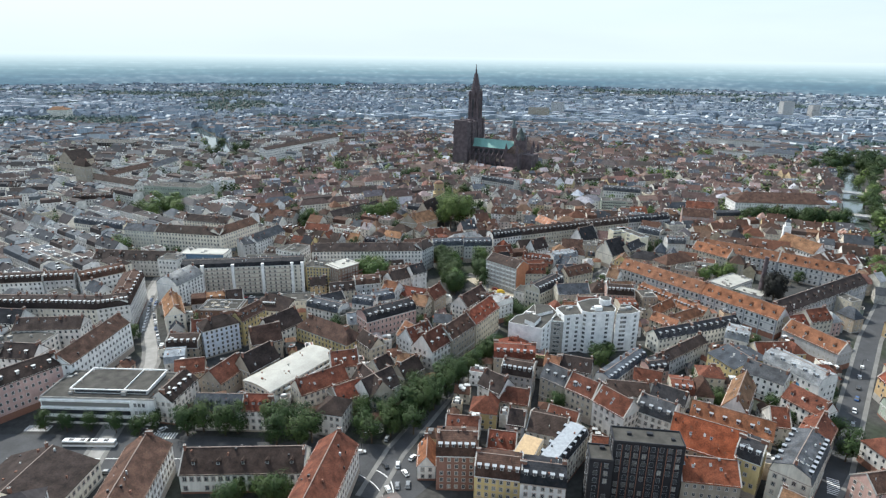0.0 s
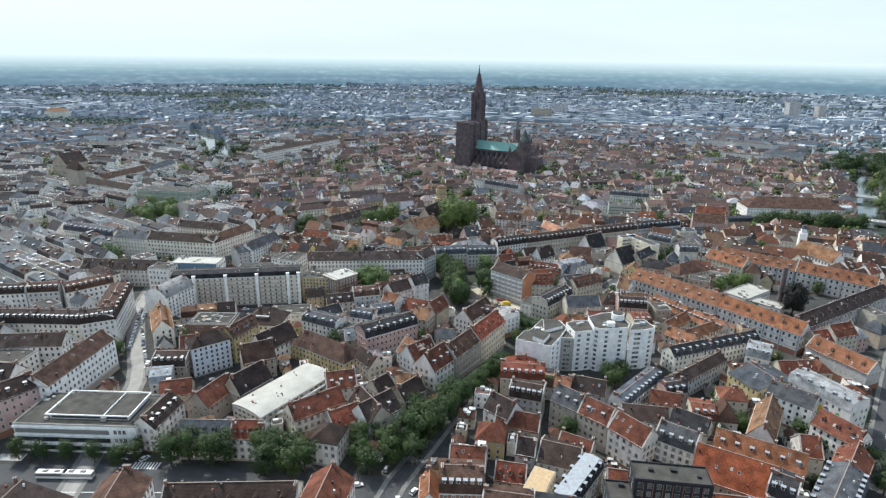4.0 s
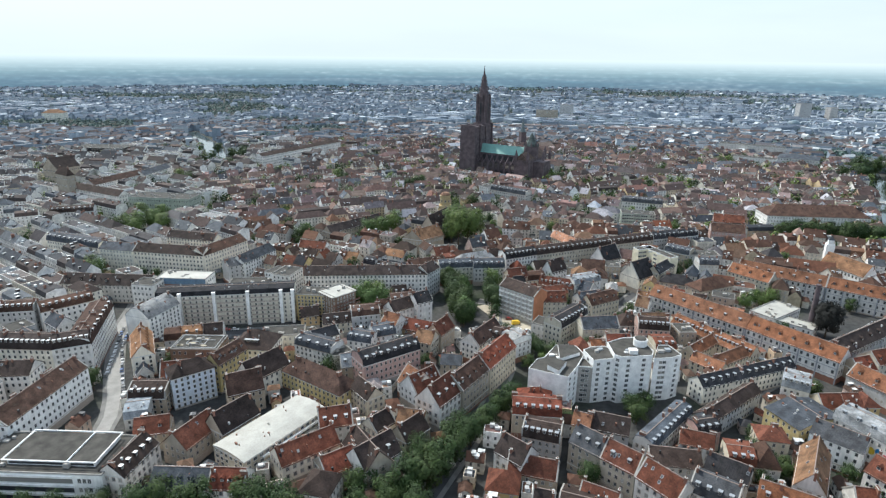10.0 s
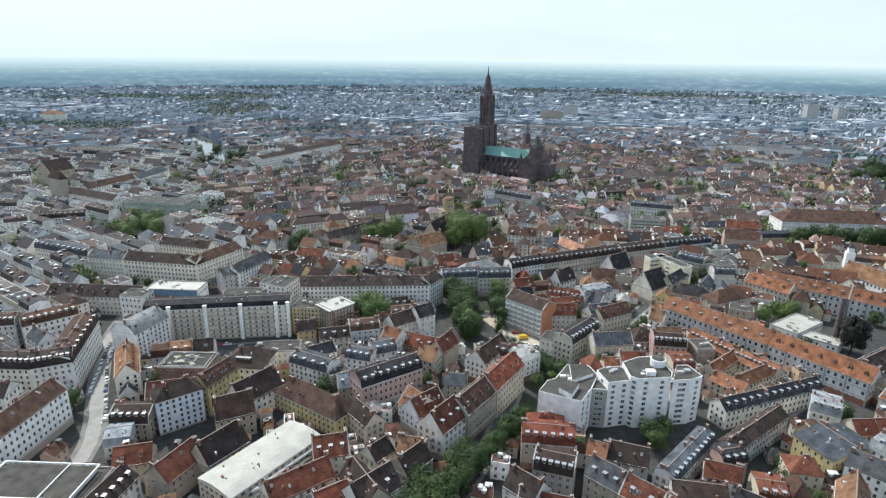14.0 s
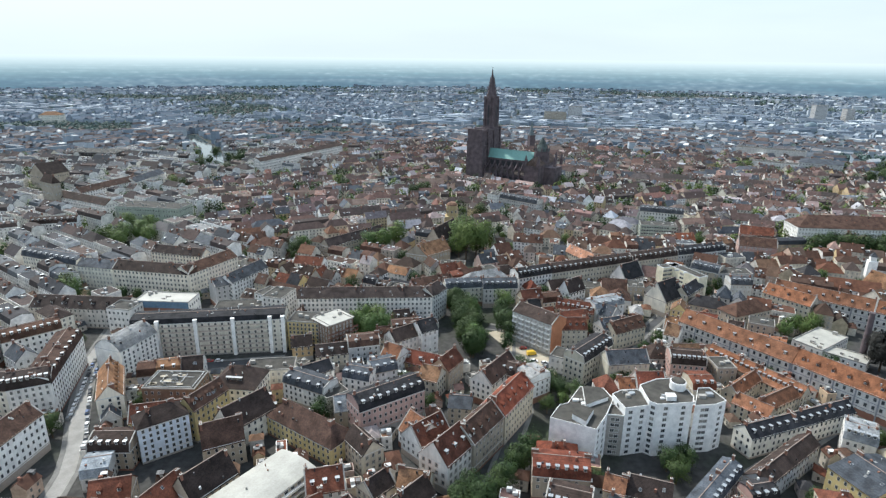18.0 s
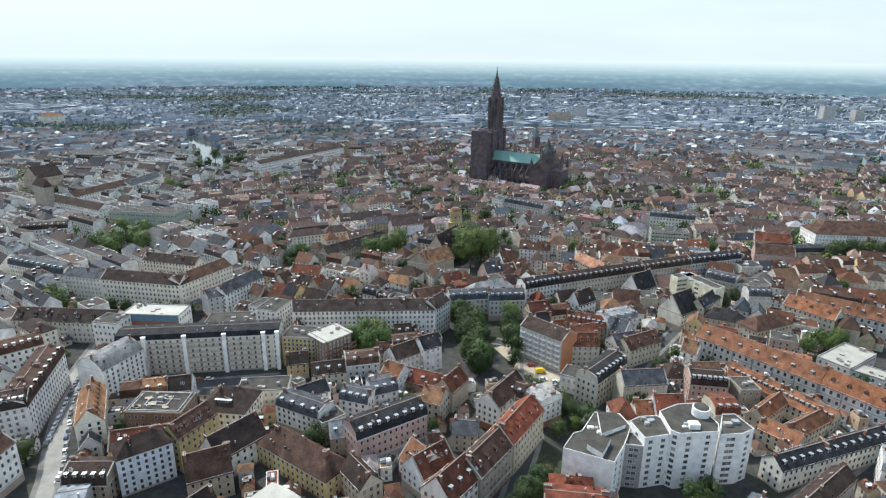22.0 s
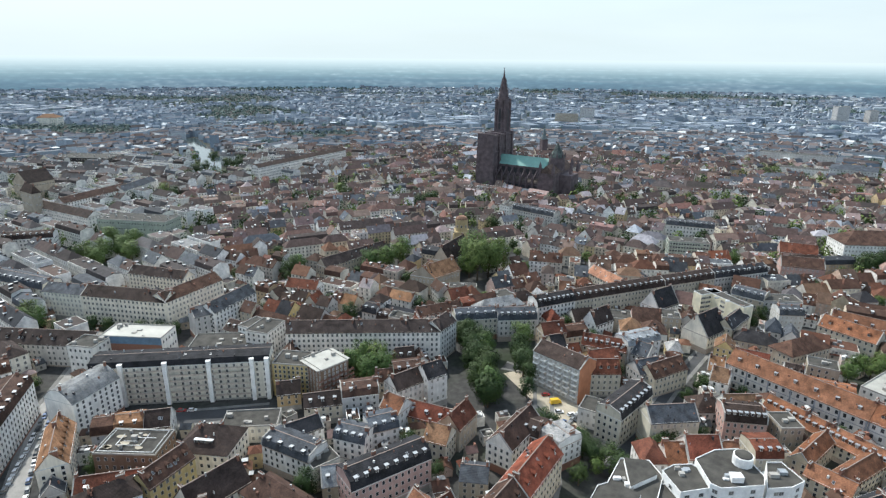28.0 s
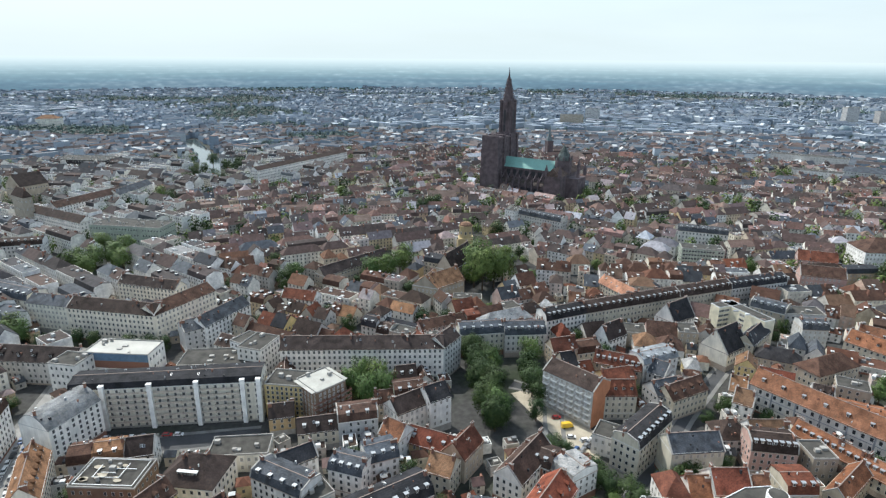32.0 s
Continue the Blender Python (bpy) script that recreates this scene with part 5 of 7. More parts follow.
def corner_block(corners, high, floors, faces, label, wall=WHITE, group="", rim=WHITE, clutter=3, seed=1, category="apartments"):
    """A flat-roofed block on an angled plan, corners counter-clockwise; faces: (edge, groups of windows, windows in a group)."""
    cx, cy = sum(p[0] for p in corners) / len(corners), sum(p[1] for p in corners) / len(corners)
    ring = [(a - cx, b - cy) for a, b in corners]
    inner = [(a * (1 - 0.24 / math.hypot(a, b)), b * (1 - 0.24 / math.hypot(a, b))) for a, b in ring]
    thing = new("apartment_block")
    thing.matrix_world = pose(cx, cy, 0)
    tagged(thing, label, category, group)
    mb = MB()
    mb.hexa([(a, b, -0.5) for a, b in ring], [(a, b, high) for a, b in ring])
    part("wall", mb, wall, thing)
    mb = MB()
    mb.hexa([(a, b, high + 0.004) for a, b in inner], [(a, b, high + 0.15) for a, b in inner])
    part("roof", mb, GRAVEL, thing)
    mb = MB()
    n = len(ring)
    for loop, z in ((ring, 0.004), (ring, 0.5), (inner, 0.5), (inner, 0.004)):
        mb.v.extend((a, b, high + z) for a, b in loop)
    for c in range(4):
        d = (c + 1) % 4
        for i in range(n):
            j = (i + 1) % n
            mb.f.append((c * n + i, c * n + j, d * n + j, d * n + i))
            mb.s.append(0)
    part("parapet", mb, rim, thing)
    rnd = random.Random(seed)
    reach = min(math.hypot(a, b) for a, b in inner) * 0.6
    for i in range(clutter):
        px, py, w, d, h = rnd.uniform(-reach, reach), rnd.uniform(-reach, reach), rnd.uniform(0.5, 1.6), rnd.uniform(0.4, 1.1), rnd.uniform(0.5, 1.5)
        mb = MB()
        mb.box(px - w, px + w, py - d, py + d, high + 0.15, high + 0.15 + h)
        part("roof_unit", mb, rnd.choice((CONCRETE, WHITE, ZINC)), thing)
    sto = (high - 0.8) / floors
    pane = WINDOWS[("plain", 1.6, 1.4)]
    for edge, groups, count in faces:
        (ax, ay), (bx, by) = ring[edge], ring[(edge + 1) % n]
        span, turn = math.hypot(bx - ax, by - ay), math.degrees(math.atan2(by - ay, bx - ax))
        ux, uy = (bx - ax) / span, (by - ay) / span
        for g in range(groups):
            for c in range(count):
                u = span * (g + 0.5) / groups + (c - (count - 1) / 2) * 1.82
                if not 0.9 < u < span - 0.9:
                    continue
                for k in range(floors):
                    put("window", pane, thing, pose(ax + ux * u, ay + uy * u, 0.9 + k * sto, 0, 0, turn))
    claim(cx, cy, max(a for a, _ in ring) - min(a for a, _ in ring), max(b for _, b in ring) - min(b for _, b in ring), 0)
    return thing


def white_blocks():
    """Five joined white blocks of the sixties, stepped and angled."""
    words, g = "white modernist apartment block with flat gravel roof", "white apartment blocks"
    a = corner_block([(37.0, 299.3), (54.2, 291.5), (60.9, 302.2), (66.6, 314.2), (64.4, 322.8), (54.1, 323.8), (48.7, 314.7), (46.2, 310.4), (42.4, 308.7)], 20.5, 7, ((1, 2, 1), (2, 1, 1)), "white apartment block with a blank side wall and stepped roof", group=g, clutter=4)
    mb = MB()
    low = [(45.8, 298.8), (50.4, 293.6), (55.4, 302.6), (49.5, 306.8)]
    ox, oy = a.matrix_world.translation.x, a.matrix_world.translation.y
    mb.hexa([(u - ox, v - oy, 20.5) for u, v in low], [(u - ox, v - oy, 23.0) for u, v in low], 0, 1)
    part("roof_house", mb, [WHITE, GRAVEL], a)
    mb = MB()
    low = [(53.0, 306.5), (64.0, 313.0), (62.5, 321.0), (54.8, 322.0)]
    mb.hexa([(u - ox, v - oy, 20.5) for u, v in low], [(u - ox, v - oy, 22.4) for u, v in low], 0, 1)
    part("roof_house", mb, [WHITE, GRAVEL], a)
    corner_block([(61.5, 303.9), (68.4, 303.0), (71.3, 310.6), (64.5, 312.0)], 19.5, 7, ((0, 1, 2),), "narrow grey concrete link between white apartment blocks", wall=CONCRETE, group=g, clutter=1, seed=2)
    corner_block([(65.9, 314.2), (68.6, 303.2), (78.9, 305.7), (82.2, 313.3), (77.6, 318.3), (70.8, 317.5)], 23.0, 8, ((1, 2, 1), (0, 1, 1)), words, group=g, clutter=4, seed=3)
    d = corner_block([(78.8, 318.7), (79.0, 305.6), (81.7, 303.4), (97.0, 305.4), (99.2, 310.1), (96.7, 325.2), (87.7, 324.0)], 25.0, 9, ((2, 2, 1), (1, 1, 1)), "tall white modernist apartment block with a round rooftop drum", group=g, clutter=5, seed=4)
    ox, oy = d.matrix_world.translation.x, d.matrix_world.translation.y
    mb = MB()
    mb.ring(16, 3.4, 25.1, 3.4, 28.6, 0, 94.6 - ox, 317.0 - oy)
    part("roof_drum", mb, WHITE, d)
    mb = MB()
    mb.ring(16, 2.9, 28.6, 2.9, 28.9, 0, 94.6 - ox, 317.0 - oy)
    part("drum_cover", mb, GRAVEL, d)
    mb = MB()
    mb.box(86.5 - ox, 90.5 - ox, 306.5 - oy, 309.5 - oy, 25.1, 27.3)
    part("lift_housing", mb, WHITE, d)
    corner_block([(98.5, 306.2), (107.4, 307.3), (113.4, 310.6), (110.4, 320.7), (105.0, 320.4)], 23.0, 8, ((0, 1, 2), (1, 1, 1)), words, group=g, clutter=2, seed=5)


white_blocks()
corner_block([(147.0, 489.7), (161.9, 495.4), (159.4, 501.9), (144.5, 496.2)], 19.0, 6, ((0, 4, 2), (1, 1, 2)), "pale cream courtyard wing with a white parapet", wall=CREAM, clutter=2, seed=6)
corner_block([(152.1, 498.6), (164.9, 470.8), (172.2, 474.1), (159.4, 501.9)], 19.0, 6, ((3, 4, 2), (0, 1, 2)), "pale cream courtyard wing with a white parapet", wall=CREAM, clutter=3, seed=7)


def drum_tower(x, y):
    thing = new("church_tower")
    thing.matrix_world = pose(x, y, 0)
    tagged(thing, "yellow sandstone round church tower with low dome", "church tower")
    mb = MB()
    mb.box(-6, 6, -6, 6, 0, 22)
    part("base", mb, PLASTER, thing, colour=(0.46, 0.36, 0.20))
    mb = MB()
    mb.ring(16, 5.0, 22, 5.0, 31)
    mb.ring(16, 5.5, 31, 5.5, 32)
    part("drum", mb, PLASTER, thing, colour=(0.46, 0.36, 0.20))
    mb = MB()
    for i in range(4):
        a, b = i * math.pi / 8, (i + 1) * math.pi / 8
        mb.ring(16, 5.2 * math.cos(a), 32 + 3 * math.sin(a), max(0.1, 5.2 * math.cos(b)), 32 + 3 * math.sin(b))
    part("dome", mb, TILES, thing, colour=(0.22, 0.13, 0.09))
    for i in range(8):
        a = i * 45
        put("window", WINDOWS[("stone", 1.25, 1.9)], thing, pose(5.02 * math.sin(radians(a)), -5.02 * math.cos(radians(a)), 25.5, 0, 0, a))
    claim(x, y, 13, 13, 0)


drum_tower(-5.2, 617.5)


def bell_turret(x, y):
    thing = new("bell_turret")
    thing.matrix_world = pose(x, y, 0, 0, 0, -20)
    tagged(thing, "white church bell tower with small slate cap", "church tower")
    mb = MB()
    mb.box(-3, 3, -3, 3, 0, 20)
    part("shaft", mb, WHITE, thing)
    mb = MB()
    mb.box(-2.0, 2.0, -2.0, 2.0, 20, 23.5)
    part("belfry", mb, WHITE, thing)
    mb = MB()
    mb.ring(4, 3.2, 23.5, 0.1, 27, 0, 0, 0, math.pi / 4)
    part("cap", mb, TILES, thing, colour=ROOFS["slate"])
    claim(x, y, 6, 6, 0)


bell_turret(308.7, 511.0)


def factory_chimney(x, y, h=31.0):
    thing = new("factory_chimney")
    thing.matrix_world = pose(x, y, 0)
    tagged(thing, "tall tapered dark weathered factory chimney in a courtyard", "chimney")
    mb = MB()
    mb.ring(14, 2.0, -0.2, 1.35, h)
    part("stack", mb, SANDSTONE, thing)
    for z in (h - 4, h - 0.8):
        mb = MB()
        mb.ring(14, 1.62, z, 1.62, z + 0.7)
        part("band", mb, SANDSTONE, thing)
    claim(x, y, 4, 4, 0)


factory_chimney(225.5, 389.3)


def spire_church(x, y):
    thing = new("church_tower")
    thing.matrix_world = pose(x, y, 0, 0, 0, 20)
    tagged(thing, "grey church tower with a tall slate spire", "church tower")
    mb = MB()
    mb.box(-5, 5, -5, 5, 0, 32)
    mb.box(-5.4, 5.4, -5.4, 5.4, 30.5, 32)
    part("shaft", mb, SANDSTONE, thing)
    mb = MB()
    mb.ring(8, 5.6, 32, 3.0, 38, 0, 0, 0, math.pi / 8)
    mb.ring(8, 3.0, 38, 0.1, 58, 0, 0, 0, math.pi / 8)
    part("spire", mb, TILES, thing, colour=(0.16, 0.20, 0.21))
    claim(x, y, 12, 12, 0)


spire_church(132.1, 1143.8)


def river_bridge(x, y, ang, span):
    thing = new("bridge")
    thing.matrix_world = pose(x, y, 0, 0, 0, ang)
    tagged(thing, "pale stone arched bridge over the river", "bridge")
    deck = MB()
    n, w = 12, 5.0
    prof = [(-span / 2, 5.2), (span / 2, 5.2), (span / 2, 0.0)] + [(span * 0.42 * math.cos(math.pi * i / n), 0.2 + 3.8 * math.sin(math.pi * i / n)) for i in range(n + 1)] + [(-span / 2, 0.0)]
    deck.extrude(prof[::-1], -w, w)
    deck.v = [(b, a, c) for a, b, c in deck.v]
    part("arch", deck, CONCRETE, thing)
    for e in (-w, w - 0.3):
        rail = MB()
        rail.box(-span / 2, span / 2, e, e + 0.3, 5.2, 6.2)
        part("parapet", rail, WHITE, thing)


river_bridge(507, 723, -32, 42)
river_bridge(436, 612, -32, 42)

strip("river", [(640, 950), (560, 800), (488.5, 688), (440, 610), (408, 555), (415, 500), (450, 450)], 21, 0.05, WATER, "slow grey-green river between quays and trees", "river")
strip("canal", [(-560, 1330), (-420, 1100), (-372, 985), (-345, 920)], 30, 0.05, WATER, "narrow bright stretch of river between trees", "river")
claim(-14, 190, 56, 46, 0)
claim(95, 172, 120, 26, -8)
claim(-135, 378, 80, 17, 9)
claim(-117, 288, 30, 9, 38)
claim(12, 423, 46, 82, 0)
claim(-205, 455, 100, 12, -8)
claim(232, 398, 60, 46, -27)
claim(78, 287, 40, 14, 10)
claim(-231, 1006, 193, 40, 63.5)
claim(-362, 955, 80, 46, 60)
claim(-90, 186, 120, 34, 0)
claim(-160, 205, 120, 22, 0)


# ---- small things: cars, buses, lamps, markings ----
def paint_mat():
    k = Mat("car paint", 0.28, 0.0, 0.6)
    info = k.n("ShaderNodeObjectInfo")
    return k.colour(k.mul(info.outputs["Color"], k.ramp(k.noise(k.coords("Object"), 2.0), grey(0.9, 1.05))))


CAR_PAINT = paint_mat()
QUOIN = plain_mat("blue-grey sandstone quoins", (0.27, 0.28, 0.30), 0.9, scale=0.8)
TYRE = plain_mat("tyre rubber", (0.02, 0.02, 0.02), 0.9)
PAINTS = {"white": (0.75, 0.75, 0.75), "grey": (0.22, 0.23, 0.24), "black": (0.02, 0.02, 0.022), "blue": (0.04, 0.09, 0.22), "red": (0.35, 0.03, 0.03), "yellow": (0.75, 0.48, 0.04)}


def car_meshes():
    body, glass = MB(), MB()
    body.hexa([(-2.1, -0.85, 0.28), (2.1, -0.85, 0.28), (2.1, 0.85, 0.28), (-2.1, 0.85, 0.28)], [(-2.05, -0.88, 0.86), (2.0, -0.88, 0.78), (2.0, 0.88, 0.78), (-2.05, 0.88, 0.86)])
    body.hexa([(-1.45, -0.66, 1.40), (0.45, -0.66, 1.42), (0.45, 0.66, 1.42), (-1.45, 0.66, 1.40)], [(-1.4, -0.6, 1.47), (0.4, -0.6, 1.48), (0.4, 0.6, 1.48), (-1.4, 0.6, 1.47)])
    glass.hexa([(-1.95, -0.82, 0.84), (1.15, -0.82, 0.80), (1.15, 0.82, 0.80), (-1.95, 0.82, 0.84)], [(-1.45, -0.66, 1.40), (0.45, -0.66, 1.42), (0.45, 0.66, 1.42), (-1.45, 0.66, 1.40)])
    wheel = MB()
    wheel.ring(12, 0.32, -0.1, 0.32, 0.1)
    wheel.v = [(x, z, y) for x, y, z in wheel.v]
    return body.mesh("body", [CAR_PAINT]), glass.mesh("windows", [GLASS]), wheel.mesh("wheel", [TYRE])


CAR_BODY, CAR_GLASS, WHEEL = car_meshes()


def car(x, y, ang, paint):
    thing = new("car")
    thing.matrix_world = pose(x, y, 0.05, 0, 0, ang)
    tagged(thing, f"{paint} compact car parked on the street", "car", "parked cars")
    put("body", CAR_BODY, thing, colour=PAINTS[paint])
    put("window_band", CAR_GLASS, thing)
    for px in (-1.3, 1.3):
        for py in (-0.8, 0.8):
            put("wheel", WHEEL, thing, pose(px, py, 0.32))


def park(a, b, n, ang, seed):
    rnd = random.Random(seed)
    for i in range(n):
        f = (i + 0.5) / n
        car(a[0] + (b[0] - a[0]) * f + rnd.uniform(-0.3, 0.3), a[1] + (b[1] - a[1]) * f + rnd.uniform(-0.3, 0.3), ang + rnd.choice((0, 180)) + rnd.uniform(-4, 4),
            rnd.choice(("white", "white", "grey", "grey", "black", "white", "black", "grey", "blue", "red")))


def bus(x, y, ang):
    thing = new("bus")
    thing.matrix_world = pose(x, y, 0.05, 0, 0, ang)
    tagged(thing, "white city bus standing on the ring road", "bus", "city buses")
    mb = MB()
    mb.box(-6, 6, -1.25, 1.25, 0.35, 1.3)
    part("body", mb, CAR_PAINT, thing, colour=PAINTS["white"])
    mb = MB()
    mb.box(-5.95, 5.95, -1.22, 1.22, 1.3, 2.5)
    part("window_band", mb, GLASS, thing)
    mb = MB()
    mb.box(-6, 6, -1.25, 1.25, 2.5, 2.95, taper=0.12)
    part("roof", mb, CAR_PAINT, thing, colour=PAINTS["white"])
    for px in (-2.5, 2.2):
        mb = MB()
        mb.box(px - 1.1, px + 1.1, -0.7, 0.7, 2.95, 3.2, taper=0.15)
        part("roof_unit", mb, METAL, thing)
    for px in (-3.8, 3.4):
        for py in (-1.1, 1.1):
            put("wheel", WHEEL, thing, pose(px, py, 0.45) @ Matrix.Diagonal((1.4, 1.4, 1.4, 1)))


def van(x, y, ang):
    thing = new("van")
    thing.matrix_world = pose(x, y, 0.06, 0, 0, ang)
    tagged(thing, "yellow delivery van on the pale square", "van")
    mb = MB()
    mb.box(-2.8, 1.4, -1.0, 1.0, 0.4, 2.7, taper=0.08)
    part("cargo_box", mb, CAR_PAINT, thing, colour=PAINTS["yellow"])
    mb = MB()
    mb.hexa([(1.45, -0.95, 0.4), (2.9, -0.95, 0.4), (2.9, 0.95, 0.4), (1.45, 0.95, 0.4)], [(1.45, -0.9, 2.0), (2.2, -0.9, 2.0), (2.2, 0.9, 2.0), (1.45, 0.9, 2.0)])
    part("cab", mb, CAR_PAINT, thing, colour=PAINTS["yellow"])
    for px in (-1.8, 2.0):
        for py in (-0.9, 0.9):
            put("wheel", WHEEL, thing, pose(px, py, 0.36))


def crosswalk(x, y, ang):
    thing = new("crosswalk")
    thing.matrix_world = pose(x, y, 0, 0, 0, ang)
    tagged(thing, "white zebra crossing painted on asphalt", "road marking", kind="structure")
    me = MB()
    me.box(-0.3, 0.3, -2.2, 2.2, 0.05, 0.062)
    stripe = me.mesh("stripe", [PAINT])
    for i in range(9):
        put("stripe", stripe, thing, pose((i - 4) * 1.25, 0, 0))


def street_lamp(x, y, ang):
    thing = new("street_lamp")
    thing.matrix_world = pose(x, y, 0, 0, 0, ang)
    tagged(thing, "grey steel street lamp with a curved arm", "street lamp", "street lamps")
    mb = MB()
    mb.ring(8, 0.12, 0, 0.07, 8.5)
    part("pole", mb, METAL, thing)
    mb = MB()
    mb.box(0, 1.8, -0.05, 0.05, 8.4, 8.55)
    part("arm", mb, METAL, thing)
    mb = MB()
    mb.box(1.5, 2.3, -0.16, 0.16, 8.3, 8.42, taper=0.05)
    part("lamp_head", mb, ZINC, thing)


def lines(pts, width, label):
    for _ in range(3):
        soft = [pts[0]]
        for (ax, ay), (bx, by) in zip(pts, pts[1:]):
            soft += [(ax * 0.75 + bx * 0.25, ay * 0.75 + by * 0.25), (ax * 0.25 + bx * 0.75, ay * 0.25 + by * 0.75)]
        pts = soft + [pts[-1]]
    strip("road_marking", pts, width, 0.055, PAINT, label, "road marking", reserve=False)


lines([(-26.5, 200.6), (-24.3, 199.9), (-19.5, 194.9), (-17.7, 187.6), (-18, 182)], 0.45, "curved white kerb line of the roundabout")
lines([(-37, 200), (-31.5, 197.4), (-25.7, 192.5), (-21.7, 186), (-21, 181)], 0.3, "curved white lane line at the crossing")
lines([(-180, 205), (-120, 206), (-60, 207)], 0.3, "long white lane line on the ring road")


def balcony_stack(thing, xs, floors, sto, front, width=3.0, mat=None):
    slab, rail = MB(), MB()
    slab.box(-width / 2, width / 2, -1.3, 0, 0, 0.15)
    for a in ((-width / 2, width / 2, -1.3, -1.22), (-width / 2, -width / 2 + 0.08, -1.22, 0), (width / 2 - 0.08, width / 2, -1.22, 0)):
        rail.box(*a, 0.15, 1.05)
    s_me, r_me = slab.mesh("balcony", [CONCRETE]), rail.mesh("railing", [mat or WHITE])
    for px in xs:
        for k in range(1, floors):
            b = put("balcony", s_me, thing, pose(px, front, 0.3 + k * sto))
            put("railing", r_me, b)


DARK_WINDOW = WINDOWS[("plain", 1.25, 1.9)].copy()
DARK_WINDOW.materials[0] = METAL
DARK_WINDOW.materials[2] = ZINC
for thing in list(bpy.data.objects):
    words = thing.get("label", "")
    if words == "grey balconied apartment block with dark tiled roof":
        balcony_stack(thing, (-11.5, -6.9, -2.3, 2.3, 6.9, 11.5), 6, 3.1, -7.0)
        shell = [o for o in thing.children if o.name.startswith("wall")][0]
        half = max(v.co.x for v in shell.data.vertices)
        slab = MB()
        slab.extrude([(-7.05, 0), (-7.05, 18.9), (0, 22.9), (7.05, 18.9), (7.05, 0)], half, half + 0.35)
        part("end_wall", slab, PLASTER, thing, "orange-painted blank end wall", colour=WALLS["orange"])
    if words == "tall brown apartment tower with white roof terrace":
        balcony_stack(thing, (-7, 0, 7), 7, 2.45, -8.5, 6.0, BRICK)
        deck = MB()
        deck.box(-9.5, 9.5, -7.5, 7.5, 20.15, 20.3)
        part("roof_terrace", deck, WHITE_ROOF, thing)
    if words == "brown flat-roofed block with white pipes on its roof":
        half = max(v.co.x for v in thing.children[0].data.vertices)
        rnd = random.Random(31)
        for x0, x1, y0, y1 in ((-11, 11, -7.2, -7.0), (-11, 11, 7.0, 7.2), (-11, -10.8, -7, 7), (10.8, 11, -7, 7), (-6, 4, -3.2, -3.0), (-6, -5.8, -3, 4), (-2, 8, 1.8, 2.0), (3.8, 4.0, -3, 5), (-4, 1, -0.6, -0.4)):
            pipe = MB()
            pipe.box(x0 * half / 12.5, x1 * half / 12.5, y0, y1, 12.75, 12.95)
            part("roof_pipe", pipe, ZINC, thing)
        for _ in range(9):
            px, py, r = rnd.uniform(-0.75, 0.75) * half, rnd.uniform(-5.2, 5.2), rnd.uniform(0.9, 2.0)
            ring = [(px + r * rnd.uniform(0.7, 1.5) * math.cos(q * 0.7), py + r * rnd.uniform(0.5, 0.9) * math.sin(q * 0.7), 0) for q in range(9)]
            patch = MB()
            patch.hexa([(a, b, 12.52) for a, b, _ in ring], [(a, b, 12.56 + 0.004 * _) for a, b, _ in ring])
            part("gravel_patch", patch, GRAVEL_PALE, thing, "patch of pale gravel")
    if thing.name.startswith("barracks_wing") and thing.children:
        shell = [o for o in thing.children if o.name.startswith("wall")][0]
        half = max(abs(v.co.x) for v in shell.data.vertices)
        w2 = max(v.co.y for v in shell.data.vertices)
        pil = MB()
        pil.box(-0.35, 0.35, -0.14, 0.0, 0.0, 12.9)
        pil_me = pil.mesh("pilaster", [QUOIN])
        n = int(half * 2 / 9.6)
        for i in range(n + 1):
            put("pilaster", pil_me, thing, pose((i / n - 0.5) * (half * 2 - 0.8), -w2, 0))
        for z in (4.6, 8.9):
            band = MB()
            band.box(-half, half, -w2 - 0.12, -w2, z, z + 0.3)
            part("string_course", band, QUOIN, thing)
    if words == "low white flat-roofed hall in the barracks courtyard":
        for o in thing.children:
            if o.name.startswith("roof"):
                o.data.materials[0] = WHITE_ROOF
    if words == "black-clad modern apartment block with deep windows":
        for o in thing.children:
            if o.name.startswith("window"):
                o.data = DARK_WINDOW
        for o in thing.children:
            if o.name.startswith("roof"):
                o.data.materials[1] = METAL
        half = max(v.co.x for v in thing.children[0].data.vertices)
        top = max(v.co.z for v in thing.children[0].data.vertices)
        rail = MB()
        for y0 in (-4.6, 4.5):
            rail.box(-half, half, y0, y0 + 0.08, top + 1.4, top + 1.5)
            for i in range(13):
                px = (i / 12 - 0.5) * 2 * (half - 0.2)
                rail.box(px - 0.04, px + 0.04, y0, y0 + 0.08, top + 0.7, top + 1.4)
        part("roof_railing", rail, METAL, thing)
        n = max(2, int(half / 1.6))
        for i in range(1, n):
            px = (i / n - 0.5) * 2 * half
            fin = MB()
            fin.box(px - 0.12, px + 0.12, -4.95, -4.75, 0.2, top)
            part("facade_fin", fin, BRICK, thing)
    if words == "low hall with a pale timber deck on its roof":
        deck = MB()
        deck.box(-8.1, 8.1, -3.9, 3.9, 9.75, 9.9)
        part("roof_deck", deck, TIMBER, thing)
    if words == "long narrow house with black mansard and flat zinc top":
        cap = MB()
        cap.box(-13.6, 13.6, -3.1, 3.1, 15.0, 15.85)
        part("zinc_roof_cap", cap, ZINC, thing, "flat pale zinc roof")
